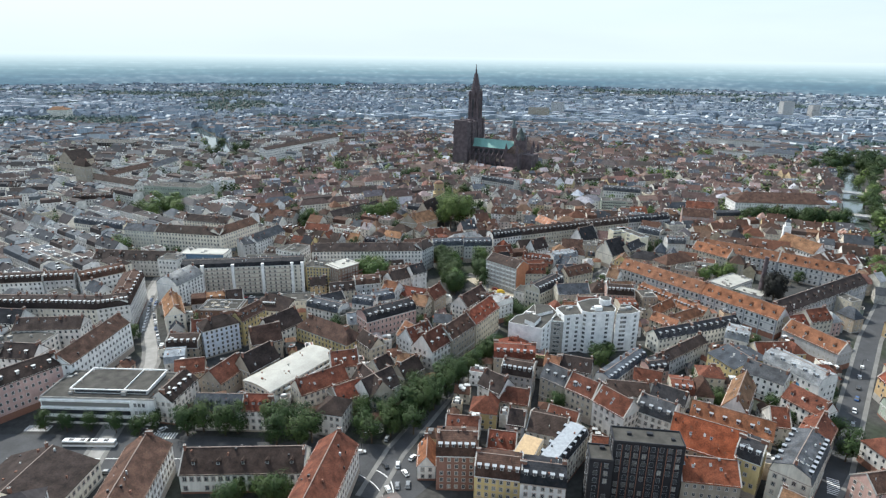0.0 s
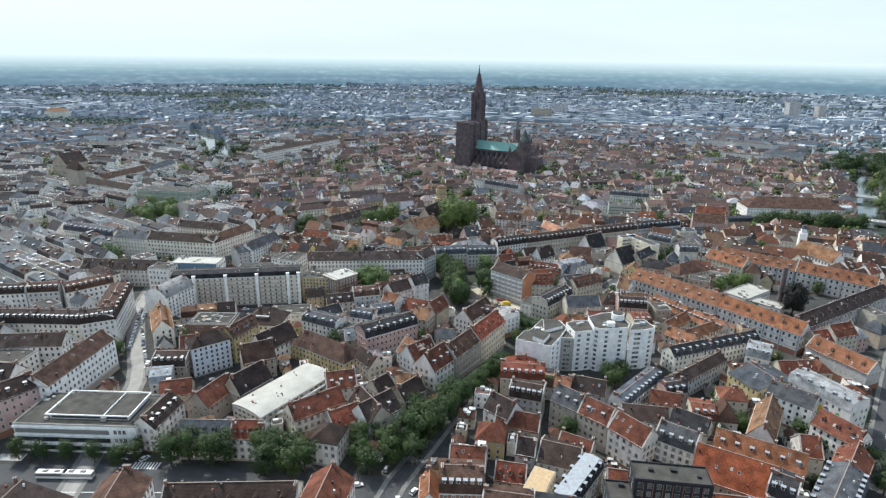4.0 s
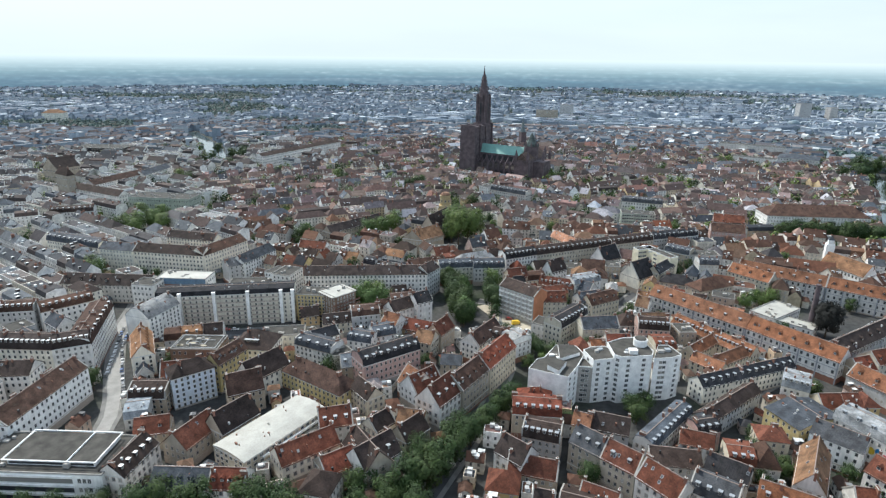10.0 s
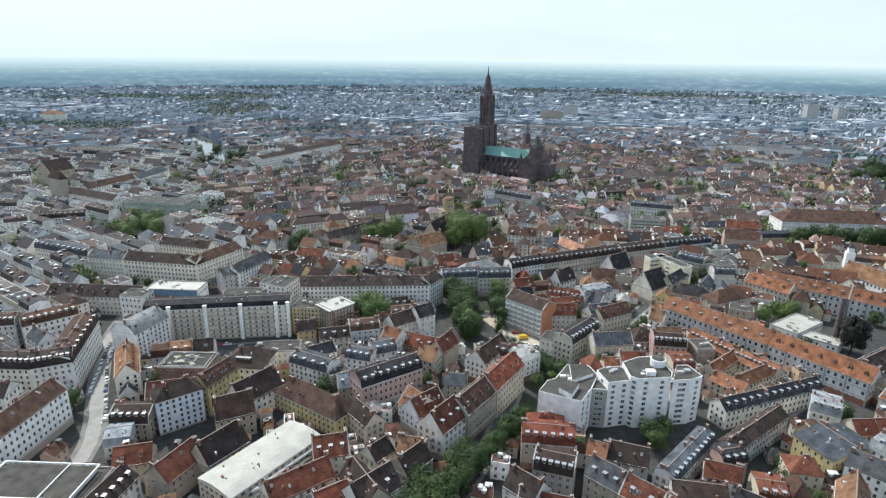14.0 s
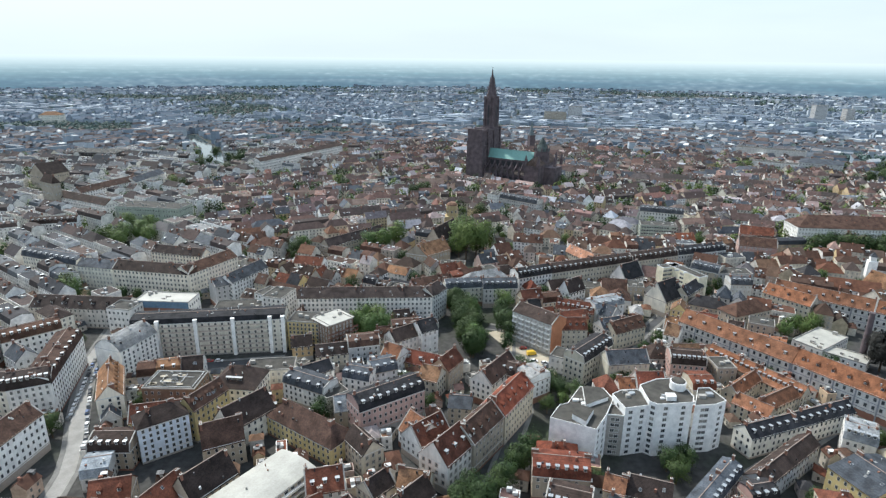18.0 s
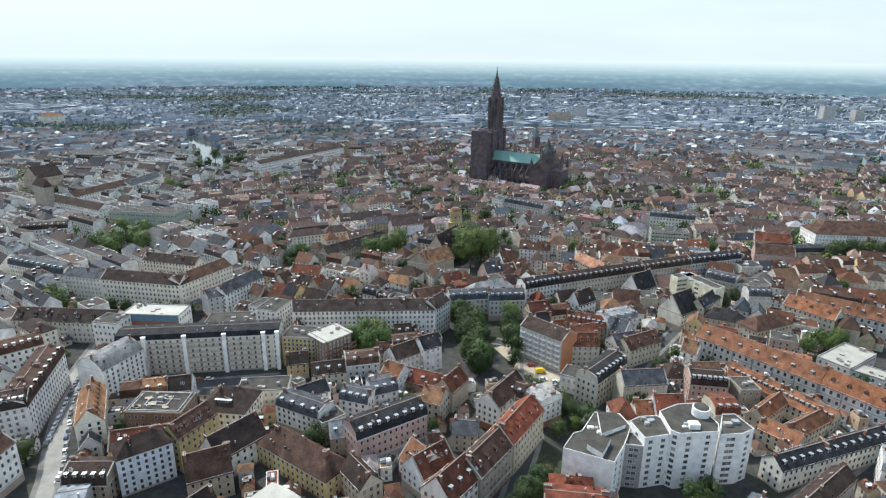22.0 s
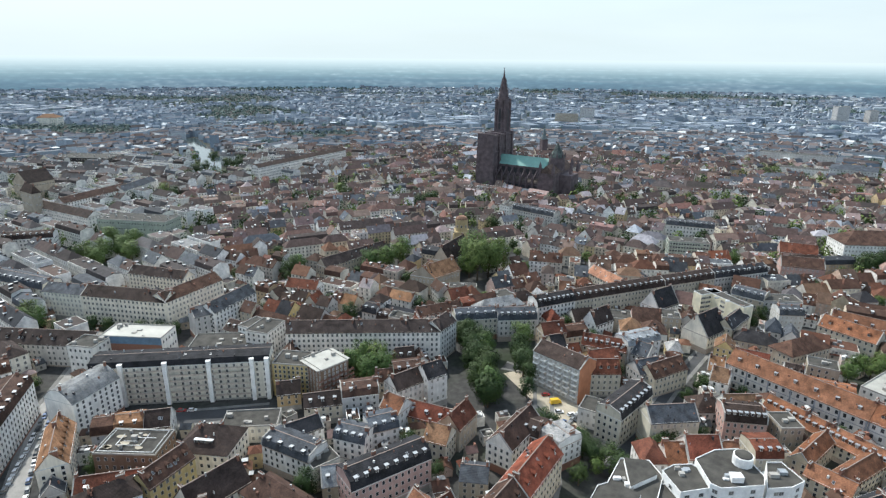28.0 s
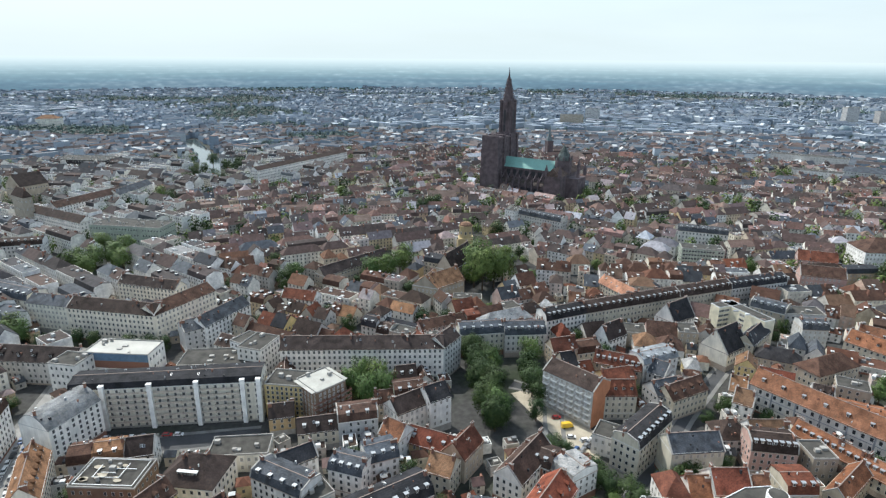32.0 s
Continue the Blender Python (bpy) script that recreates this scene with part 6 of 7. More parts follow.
    if words == "modern flat-roofed block with a blue and red front":
        for o in thing.children:
            if o.name.startswith("roof"):
                o.data.materials[0] = WHITE_ROOF
        for z, mat, name in ((15.2, BLUE_PANEL, "blue_panel"), (11.2, BRICK, "red_panel")):
            p = MB()
            p.box(-16.9, 16.9, -7.9, -7.755, z - 2.0, z + 1.98)
            part(name, p, mat, thing)
    if words == "white house with zinc roof and a colourful mural":
        for i, col in enumerate(((0.65, 0.45, 0.05), (0.05, 0.25, 0.5), (0.55, 0.06, 0.08), (0.1, 0.4, 0.15))):
            p = MB()
            p.ring(10, 1.4 - i * 0.15, -0.05, 1.4 - i * 0.15, 0.0, 0, 2 + i * 2.6, 0)
            p.v = [(x, -6.55 + z, 9 + y * 1.2 + (i % 2)) for x, y, z in p.v]
            part("mural_patch", p, PLASTER, thing, colour=col)


def glass_dome(x, y):
    thing = new("glass_dome")
    thing.matrix_world = pose(x, y, 0)
    tagged(thing, "blue-grey glass dome on a pale drum far off", "dome")
    mb = MB()
    mb.ring(20, 15, 0, 15, 14)
    part("drum", mb, CONCRETE, thing)
    mb = MB()
    for i in range(5):
        a, b = i * math.pi / 10, (i + 1) * math.pi / 10
        mb.ring(20, 14 * math.cos(a), 14 + 11 * math.sin(a), max(0.3, 14 * math.cos(b)), 14 + 11 * math.sin(b))
    part("dome", mb, DOME_GLASS, thing)


glass_dome(833, 1514)
strip("canal", [(1480, 2560), (1380, 2520), (1240, 2480), (1100, 2520)], 22, 0.06, WATER, "pale curved canal far off", "canal")


# ---- vehicles and street furniture ----
park((-179.2, 318.5), (-200.1, 376.6), 12, 110, 1)
park((-156.7, 293.9), (-186.6, 349.2), 11, 118, 2)
park((-188.3, 352.1), (-198.3, 385.3), 7, 107, 3)
park((-175.3, 371.4), (-129.1, 377.9), 9, 8, 4)
park((44.4, 373.2), (53.2, 386.4), 4, 56, 5)
park((236.4, 296.0), (187.3, 231.2), 6, -127, 6)
park((71.0, 357.8), (90.8, 388.6), 5, 57, 7)
car(-33.7, 211.6, 10, 'white')
car(-22.5, 203.1, 120, 'black')
car(-17.4, 203.5, 95, 'white')
car(-14.1, 198.7, 120, 'white')
car(-20.1, 189.1, 115, 'white')
car(-16.7, 191.1, 95, 'grey')
car(-12.5, 191.8, 90, 'grey')
car(-11.6, 208.3, 60, 'white')
car(-23.5, 221.1, 80, 'grey')
car(-124.4, 225.5, 55, 'white')
car(-133.5, 196.7, 5, 'grey')
car(-154.8, 196.3, 5, 'white')
car(-163.1, 196.8, 0, 'grey')
car(47.7, 382.2, 30, 'white')
car(49.9, 377.6, 40, 'black')
car(54.9, 384.7, 20, 'grey')
car(43.0, 375.6, 60, 'blue')
car(42.4, 384.1, 0, 'white')
car(37.9, 398.8, 10, 'red')
bus(-155.3, 213.9, 0)
bus(-145.0, 213.8, 0)
van(41.8, 391.8, 15)
crosswalk(-180.2, 225.7, 0)
crosswalk(-122.0, 221.6, 0)
crosswalk(156.6, 194.5, 60)
street_lamp(-33.9, 214.4, 0)
street_lamp(-9.0, 212.8, 0)
street_lamp(-127.1, 214.9, 0)
street_lamp(-51.8, 207.5, 0)
street_lamp(182.9, 227.2, 0)
street_lamp(227.0, 284.1, 0)


# ---- the rest of the old town ----
fill = random.Random(11)
CELLS = [(fill.uniform(-900, 900), fill.uniform(60, 1450), fill.uniform(-40, 40)) for _ in range(130)]


def district(x, y):
    return min(CELLS, key=lambda c: (c[0] - x) ** 2 + (c[1] - y) ** 2)


RED_MIX = ["red_brown"] * 7 + ["orange"] * 3 + ["red"] * 3 + ["brown"] * 4 + ["tan"] * 2 + ["slate"] * 2 + ["umber"] * 2 + ["zinc"]
ROOF_MIX = ["brown"] * 8 + ["umber"] * 6 + ["red_brown"] * 5 + ["tan"] * 2 + ["red"] + ["orange"] + ["slate"] * 3 + ["dark"] * 3 + ["zinc"] * 2
WALL_MIX = ["cream"] * 5 + ["white"] * 3 + ["beige"] * 6 + ["grey"] * 3 + ["pale_grey"] * 4 + ["pink"] * 2 + ["yellow"] * 2 + ["ochre"] * 2 + ["green"]


def in_view(x, y):
    return y > 30 and abs(x + 4) < 0.86 * (y + 20) + 45


TOWN_WALL = island_mat("old town plaster", [(0.0, (0.836, 0.825, 0.803)), (0.2, (0.682, 0.627, 0.517)), (0.4, (0.462, 0.440, 0.407)), (0.55, (0.550, 0.462, 0.352)), (0.7, (0.814, 0.803, 0.781)), (0.82, (0.462, 0.341, 0.297)), (0.92, (0.550, 0.429, 0.242)), (1.0, (0.396, 0.363, 0.330))], 0.9, 0.2)
TOWN_ROOF = island_mat("old town roofs", [(0.0, (0.045, 0.032, 0.026)), (0.18, (0.072, 0.045, 0.034)), (0.36, (0.108, 0.056, 0.040)), (0.48, (0.056, 0.040, 0.032)), (0.6, (0.140, 0.063, 0.041)), (0.7, (0.189, 0.113, 0.072)), (0.78, (0.041, 0.043, 0.048)), (0.86, (0.090, 0.097, 0.106)), (0.93, (0.198, 0.072, 0.041)), (0.97, (0.324, 0.333, 0.342)), (1.0, (0.306, 0.135, 0.077))], 0.8, 0.3)
# the old town roof colours with haze painted in, for the farther quarters
HAZED_TOWN_ROOF = island_mat("old town roofs greyed for haze", [(0.0, (0.055, 0.045, 0.042)), (0.18, (0.086, 0.066, 0.060)), (0.36, (0.125, 0.082, 0.073)), (0.48, (0.067, 0.057, 0.053)), (0.6, (0.158, 0.095, 0.080)), (0.7, (0.222, 0.161, 0.132)), (0.78, (0.055, 0.060, 0.071)), (0.86, (0.121, 0.134, 0.154)), (0.93, (0.221, 0.113, 0.091)), (0.97, (0.430, 0.460, 0.506)), (1.0, (0.346, 0.203, 0.160))], 0.8, 0.3)
PALE_WALL = island_mat("pale block plaster", [(0.0, (0.82, 0.79, 0.74)), (0.3, (0.72, 0.69, 0.63)), (0.6, (0.83, 0.81, 0.78)), (0.85, (0.67, 0.655, 0.63)), (1.0, (0.66, 0.58, 0.44))], 0.9, 0.2)
PALE_ROOF = island_mat("mixed block roofs", [(0.0, (0.048, 0.041, 0.039)), (0.22, (0.069, 0.055, 0.050)), (0.36, (0.048, 0.051, 0.057)), (0.5, (0.087, 0.062, 0.055)), (0.60, (0.055, 0.055, 0.059)), (0.72, (0.092, 0.101, 0.114)), (0.82, (0.121, 0.127, 0.133)), (0.9, (0.098, 0.069, 0.058)), (1.0, (0.211, 0.211, 0.211))], 0.8, 0.3)
TOWN_TRIM = island_mat("old town roof lights", [(0.0, (0.05, 0.05, 0.055)), (0.4, (0.45, 0.45, 0.44)), (1.0, (0.70, 0.70, 0.68))], 0.5, 0.3)


class Quarter:
    """A part of the old town whose houses are joined."""

    def __init__(self):
        self.walls, self.roofs, self.trim, self.glass, self.stacks = MB(), MB(), MB(), MB(), MB()

    def add(self, x, y, length, width, ang, eave, style, rise, floors, rnd):
        c, s = math.cos(radians(ang)), math.sin(radians(ang))

        def at(u, v, z):
            return (x + u * c - v * s, y + u * s + v * c, z)

        def moved(mb, k):
            mb.v[k:] = [at(*p) for p in mb.v[k:]]

        l2, w2 = length / 2, width / 2
        kw, kr, kt, kg, ks = (len(m.v) for m in (self.walls, self.roofs, self.trim, self.glass, self.stacks))
        if style == "flat":
            self.walls.box(-l2, l2, -w2, w2, -0.5, eave + 0.5)
            self.roofs.box(-l2 + 0.3, l2 - 0.3, -w2 + 0.3, w2 - 0.3, eave, eave + 0.52)
            for _ in range(3):
                bx, by = rnd.uniform(-l2 * 0.7, l2 * 0.7), rnd.uniform(-w2 * 0.6, w2 * 0.6)
                self.trim.box(bx - 1, bx + 1, by - 0.8, by + 0.8, eave + 0.5, eave + rnd.uniform(0.9, 2.2))
        elif style == "hip":
            self.walls.box(-l2, l2, -w2, w2, -0.5, eave)
            i = min(w2, l2) * 0.95
            self.roofs.hexa([(-l2 - 0.4, -w2 - 0.4, eave), (l2 + 0.4, -w2 - 0.4, eave), (l2 + 0.4, w2 + 0.4, eave), (-l2 - 0.4, w2 + 0.4, eave)],
                            [(-l2 + i, -0.02, eave + rise), (l2 - i, -0.02, eave + rise), (l2 - i, 0.02, eave + rise), (-l2 + i, 0.02, eave + rise)])
        else:
            prof = roof_profile(style, width, eave, rise)
            cut = [(max(-w2, min(w2, q)), z - 0.15) for q, z in prof]
            self.walls.extrude([(-w2, -0.5)] + cut + [(w2, -0.5)], -l2, l2)
            self.roofs.extrude(prof + [(q * 0.985, z - 0.2) for q, z in reversed(prof)], -l2 - 0.15, l2 + 0.15)
            for side in (-1, 1):
                for _ in range(rnd.choice((0, 1, 2, 3))):
                    u, f = rnd.uniform(-l2 + 1, l2 - 1), rnd.uniform(0.12, 0.6)
                    q = side * w2 * (1 - f)
                    z, g = on_profile(prof, q)
                    if rnd.random() < 0.6:
                        self.roofs.box(u - 0.8, u + 0.8, min(q, q - side * 2.2), max(q, q - side * 2.2), z - 0.4, z + 1.45)
                        self.trim.box(u - 0.55, u + 0.55, q - 0.05 + side * 0.05, q + 0.05 + side * 0.05, z + 0.25, z + 1.3)
                        self.trim.box(u - 0.9, u + 0.9, min(q + side * 0.2, q - side * 2.2), max(q + side * 0.2, q - side * 2.2), z + 1.46, z + 1.6)
                    else:
                        e, dz = 0.55, 0.55 * math.tan(g)
                        self.trim.face([(u - 0.45, q - e, z - dz + 0.1), (u + 0.45, q - e, z - dz + 0.1), (u + 0.45, q + e, z + dz + 0.1), (u - 0.45, q + e, z + dz + 0.1)])
            for _ in range(rnd.choice((0, 1, 1, 2))):
                u, q = rnd.uniform(-l2 + 0.5, l2 - 0.5), rnd.uniform(-0.25, 0.25) * width
                z, _ = on_profile(prof, q)
                self.stacks.box(u - 0.4, u + 0.4, q - 0.7, q + 0.7, z - 1.5, eave + rise + rnd.uniform(0.4, 1.3))
        for fx, fy, turn, span in ((0, -w2, 0, length), (0, w2, 180, length), (-l2, 0, -90, width), (l2, 0, 90, width)):
            a = radians(turn)
            ca, sa = math.cos(a), math.sin(a)
            if sa * s + ca * c < -0.3:
                continue
            n = max(1, int((span - 0.8) / 2.9))
            for i in range(n):
                off = (i - (n - 1) / 2) * (span - 1.2) / n
                for k in range(floors):
                    z = 0.9 + (eave - 0.6) / floors * k
                    if z + 1.7 > eave:
                        continue
                    px, py = fx + off * ca + 0.05 * sa, fy + off * sa - 0.05 * ca
                    self.glass.face([(px - 0.5 * ca, py - 0.5 * sa, z), (px + 0.5 * ca, py + 0.5 * sa, z), (px + 0.5 * ca, py + 0.5 * sa, z + 1.5), (px - 0.5 * ca, py - 0.5 * sa, z + 1.5)])
        for mb, k in ((self.walls, kw), (self.roofs, kr), (self.trim, kt), (self.glass, kg), (self.stacks, ks)):
            moved(mb, k)

    def finish(self, label, wall=None, roof=None):
        if not self.walls.f:
            return
        thing = tagged(put("old_town_quarter", self.walls.mesh("old_town_quarter", [wall or TOWN_WALL])), label, "old town", kind="stuff")
        for name, mb, mat in (("roofing", self.roofs, roof or TOWN_ROOF), ("roof_trim", self.trim, TOWN_TRIM), ("glazing", self.glass, GLASS), ("chimney_stack", self.stacks, BRICK)):
            if mb.f:
                tagged(part(name, mb, mat, thing), kind="stuff")


GAPS = []


def old_town(single):
    """Rows of houses in quarters of differing street direction; the nearest are things of their own."""
    plots = []
    for cx, cy, ang in CELLS:
        c, s = math.cos(radians(ang)), math.sin(radians(ang))
        v, row = -190.0, 0
        while v < 190:
            depth = fill.uniform(10.5, 13.5)
            u = -190.0 + fill.uniform(0, 9)
            while u < 190:
                pale = cx < -0.24 * cy - 20
                w = fill.choice((8, 9, 10, 11, 12, 14, 17)) if not pale else fill.choice((14, 18, 22, 28))
                if not pale and fill.random() < 0.10:
                    w = fill.choice((22, 26, 32))
                x, y = cx + (u + w / 2) * c - v * s, cy + (u + w / 2) * s + v * c
                u += w
                if fill.random() < 0.05:
                    u += fill.uniform(4, 8)
                if not in_view(x, y) or math.hypot(x + 4, y - 80) > 1120 or district(x, y)[:2] != (cx, cy):
                    continue
                if not (is_free(x, y, 4.6) and is_free(x + w * 0.4 * c, y + w * 0.4 * s, 2.5) and is_free(x - w * 0.4 * c, y - w * 0.4 * s, 2.5)):
                    if is_free(x, y, 2.0) and fill.random() < 0.5:
                        GAPS.append((x, y))
                    continue
                if fill.random() < (0.05 if y < 480 else 0.19):
                    GAPS.append((x, y))
                    continue
                plots.append((math.hypot(x, y - 170) + (900 if y < 172 else 0), x, y, w, depth, ang, pale))
            v += depth + (fill.uniform(3.5, 5.0) if row % 2 else fill.uniform(5.5, 9))
            row += 1
    plots.sort()
    quarters = {}
    for i, (r, x, y, w, depth, ang, pale) in enumerate(plots):
        floors = fill.choice((2, 3, 3, 4)) if y < 560 else fill.choice((3, 3, 4))
        eave = floors * 2.9 + fill.uniform(0.2, 1.2)
        style = fill.choice(("gable", "gable", "gable", "gable", "mansard", "hip", "hip")) if fill.random() > 0.09 else "flat"
        if pale:
            floors = fill.choice((4, 5, 5))
            eave = floors * 2.95 + 0.6
            style = fill.choice(("gable", "mansard", "mansard", "gable", "hip", "flat", "flat", "flat"))
        turned = not pale and style == "gable" and w <= 12 and fill.random() < 0.2
        rise = w * fill.uniform(0.42, 0.56) if turned else fill.uniform(4.2, 5.4) if style == "mansard" else depth * fill.uniform(0.34, 0.5)
        if turned:
            w, depth, ang = depth, w, ang + 90
        if i < single:
            house(x, y, w, depth, ang, eave, style, rise, fill.choice(WALL_MIX if not pale else ["white", "white", "ivory"]), fill.choice(["umber", "umber", "dark", "slate", "slate"] if pale else RED_MIX if x > 15 and y < 430 else ROOF_MIX), floors, near=i < 120, win="plain", chimneys=fill.choice((0, 1, 1, 2)),
                  skylights=fill.choice((0, 1, 2)), dormers=fill.choice((0, 2, 3)) if w > 8 and i < 120 else 0, step=3.0, group="old town houses")
        else:
            key = (pale, int((x + 2000) // 300), int(y // 300))
            quarters.setdefault(key, Quarter()).add(x, y, w, depth, ang, eave, style, rise, floors, fill)
    for key in sorted(quarters):
        if key[0]:
            quarters[key].finish("pale apartment blocks with grey and brown roofs", PALE_WALL, PALE_ROOF)
        else:
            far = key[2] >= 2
            quarters[key].finish("tightly packed old town houses with " + ("brown roofs coloured grey for haze" if far else "brown and red tiled roofs"), None, HAZED_TOWN_ROOF if far else None)
    return len(plots)


def back_buildings(number):
    """Low sheds and rear wings that crowd the courtyards near the path."""
    rnd = random.Random(23)
    rows, made = Quarter(), 0
    for _ in range(9000):
        y = rnd.uniform(165, 560)
        x = rnd.uniform(-0.72, 0.72) * (y + 10)
        w, d = rnd.uniform(4.5, 9), rnd.uniform(4, 6.5)
        if not is_free(x, y, 2.7) or any(math.hypot(x - tx, y - ty) < tr + 1.5 for tx, ty, tr in TREE_AT):
            continue
        ang = district(x, y)[2] + rnd.choice((0, 90))
        style = rnd.choice(("gable", "gable", "flat", "hip"))
        rows.add(x, y, w, d, ang, rnd.uniform(3.2, 8.0), style, d * 0.38, 2, rnd)
        claim(x, y, w, d, ang)
        made += 1
        if made >= number:
            break
    rows.finish("low back buildings with brown and red roofs crowding the courtyards")
    return made


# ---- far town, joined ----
# distance haze is painted into these roof and wall colours: paler, bluer, flatter
HAZED_FAR_ROOF = island_mat("far roofs tinted with haze", [(0.0, (0.090, 0.113, 0.142)), (0.2, (0.129, 0.160, 0.201)), (0.36, (0.172, 0.211, 0.264)), (0.5, (0.142, 0.140, 0.157)), (0.62, (0.215, 0.254, 0.302)), (0.76, (0.112, 0.135, 0.169)), (0.86, (0.258, 0.297, 0.342)), (0.94, (0.413, 0.450, 0.484)), (1.0, (0.602, 0.630, 0.655))], patch=0.006)
HAZED_FAR_WALL = island_mat("far walls tinted with haze", [(0.0, (0.205, 0.248, 0.299)), (0.4, (0.295, 0.344, 0.396)), (0.75, (0.410, 0.452, 0.497)), (1.0, (0.525, 0.552, 0.570))], patch=0.008)
# a step between the brown old town roofs and that haze tint
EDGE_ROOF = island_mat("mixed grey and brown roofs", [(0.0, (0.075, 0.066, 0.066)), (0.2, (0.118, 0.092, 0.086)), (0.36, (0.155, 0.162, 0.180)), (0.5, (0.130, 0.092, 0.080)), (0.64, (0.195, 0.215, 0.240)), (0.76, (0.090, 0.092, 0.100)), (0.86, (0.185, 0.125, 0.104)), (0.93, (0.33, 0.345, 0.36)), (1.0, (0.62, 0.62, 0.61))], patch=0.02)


# parks and belts of woods among the suburbs: centre and half sizes
PARKS = ((-300, 1370, 95, 70), (-440, 1570, 60, 50), (-1480, 2440, 420, 60), (-390, 2860, 420, 55), (-780, 1400, 70, 40), (690, 1090, 60, 45), (840, 1160, 60, 50), (1300, 2050, 260, 60))


def land_use(x, y):
    """Woods above 0.34; open ground with large halls below -0.22; dense town between."""
    if any(((x - a) / u) ** 2 + ((y - b) / v) ** 2 < 1 + 0.6 * noise.noise((x * 0.01, y * 0.01, 1.0)) for a, b, u, v in PARKS):
        return 0.6
    return noise.noise((x * 0.0016, y * 0.0022, 3.3)) + 0.35 * noise.noise((x * 0.006, y * 0.006, 7.0))


def far_town():
    rings = (("suburb", 1080, 1500, 15, "dense far town blocks with grey and brown roofs", EDGE_ROOF), ("outer_suburb", 1500, 2300, 21, "far suburbs of small blocks tinted haze-grey", HAZED_FAR_ROOF), ("far_suburb", 2300, 3380, 32, "distant haze-tinted town at the edge of the plain", HAZED_FAR_ROOF))
    for name, r0, r1, step, label, cover in rings:
        walls, roofs = MB(), MB()
        y = 200.0
        while y < r1:
            x = -0.95 * y - 60
            while x < 0.95 * y + 60:
                px, py = x + fill.uniform(-0.4, 0.4) * step, y + fill.uniform(-0.4, 0.4) * step
                r = math.hypot(px + 4, py - 80)
                x += step
                use = land_use(px, py)
                halls = use < -0.22 and r > 1400
                if not r0 < r < r1 or (use > 0.34 and (use == 0.6 or not (px > 200 and py < 1500))) or fill.random() < (0.5 if halls else 0.16) or not is_free(px, py, 6):
                    continue
                a = math.radians(district(px * 0.35, min(1400, py * 0.4))[2] + fill.choice((0, 90)) + fill.uniform(-6, 6))
                big = fill.random()
                hl = fill.uniform(4, 9) * (1 + (step - 15) / 50)
                hw = fill.uniform(3.5, 5.5) * (1 + (step - 15) / 65)
                h = fill.uniform(6, 13)
                flat = fill.random() < 0.3
                if halls:
                    hl, hw, h, flat = fill.uniform(10, 30), fill.uniform(6, 13), fill.uniform(6, 11), True
                elif big > 0.90:
                    hl, h, flat = hl * 2.6, h * 1.25, fill.random() < 0.6
                elif big > 0.86:
                    hl, hw, h, flat = hl * 2.0, hw * 1.9, h * 0.8, True
                elif big > 0.853:
                    h, flat = h * 1.9, True
                ca, sa = math.cos(a), math.sin(a)
                q = [(px + u * ca - w * sa, py + u * sa + w * ca) for u, w in ((-hl, -hw), (hl, -hw), (hl, hw), (-hl, hw))]
                walls.hexa([(*p, -0.5) for p in q], [(*p, h) for p in q], 0, bottom=False)
                if flat:
                    roofs.hexa([(*p, h + 0.02) for p in q], [(*p, h + 0.5) for p in q], 0, bottom=False)
                else:
                    k, e = len(roofs.v), h + hw * fill.uniform(0.6, 0.95)
                    roofs.v.extend([(*p, h + 0.02) for p in q] + [(px - hl * ca, py - hl * sa, e), (px + hl * ca, py + hl * sa, e)])
                    roofs.f.extend([(k, k + 1, k + 5, k + 4), (k + 2, k + 3, k + 4, k + 5), (k + 3, k, k + 4), (k + 1, k + 2, k + 5)])
                    roofs.s.extend([0] * 4)
            y += step
        thing = tagged(put(name, walls.mesh(name, [HAZED_FAR_WALL])), label, "town", kind="stuff")
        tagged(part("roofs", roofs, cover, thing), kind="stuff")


# ---- trees ----
def crown_mesh(seed, leaf, r=4.0, h=6.5, clumps=48, leaves=58):
    """A crown of many small leaf tufts round scattered clump centres."""
    rnd = random.Random(seed)
    mb = MB()
    for _ in range(clumps):
        a, q, z = rnd.uniform(0, 6.283), math.sqrt(rnd.random()), rnd.uniform(0, 1)
        wide = r * (0.55 + 0.45 * math.sin(math.pi * (0.15 + 0.75 * z))) * rnd.uniform(0.75, 1.08)
        cx, cy, cz = q * wide * math.cos(a), q * wide * math.sin(a), 2.6 + z * h
        size = rnd.uniform(0.9, 1.7) * r / 4
        for _ in range(leaves):
            d = Vector((rnd.gauss(0, 1), rnd.gauss(0, 1), rnd.gauss(0, 0.8)))
            d = d.normalized() * size * rnd.uniform(0.6, 1.05)
            p = Vector((cx, cy, cz)) + d
            n = (d.normalized() * 0.5 + Vector((cx, cy, cz - 5.0)).normalized() * 0.8 + Vector((rnd.uniform(-0.35, 0.35), rnd.uniform(-0.35, 0.35), rnd.uniform(0.0, 0.5)))).normalized()
            t = n.orthogonal().normalized()
            b = n.cross(t)
            e = rnd.uniform(0.17, 0.32) * r / 4
            mb.face([p - t * e, p - b * e * 0.6, p + t * e, p + b * e * 0.6])
    return mb.mesh("crown", [leaf])


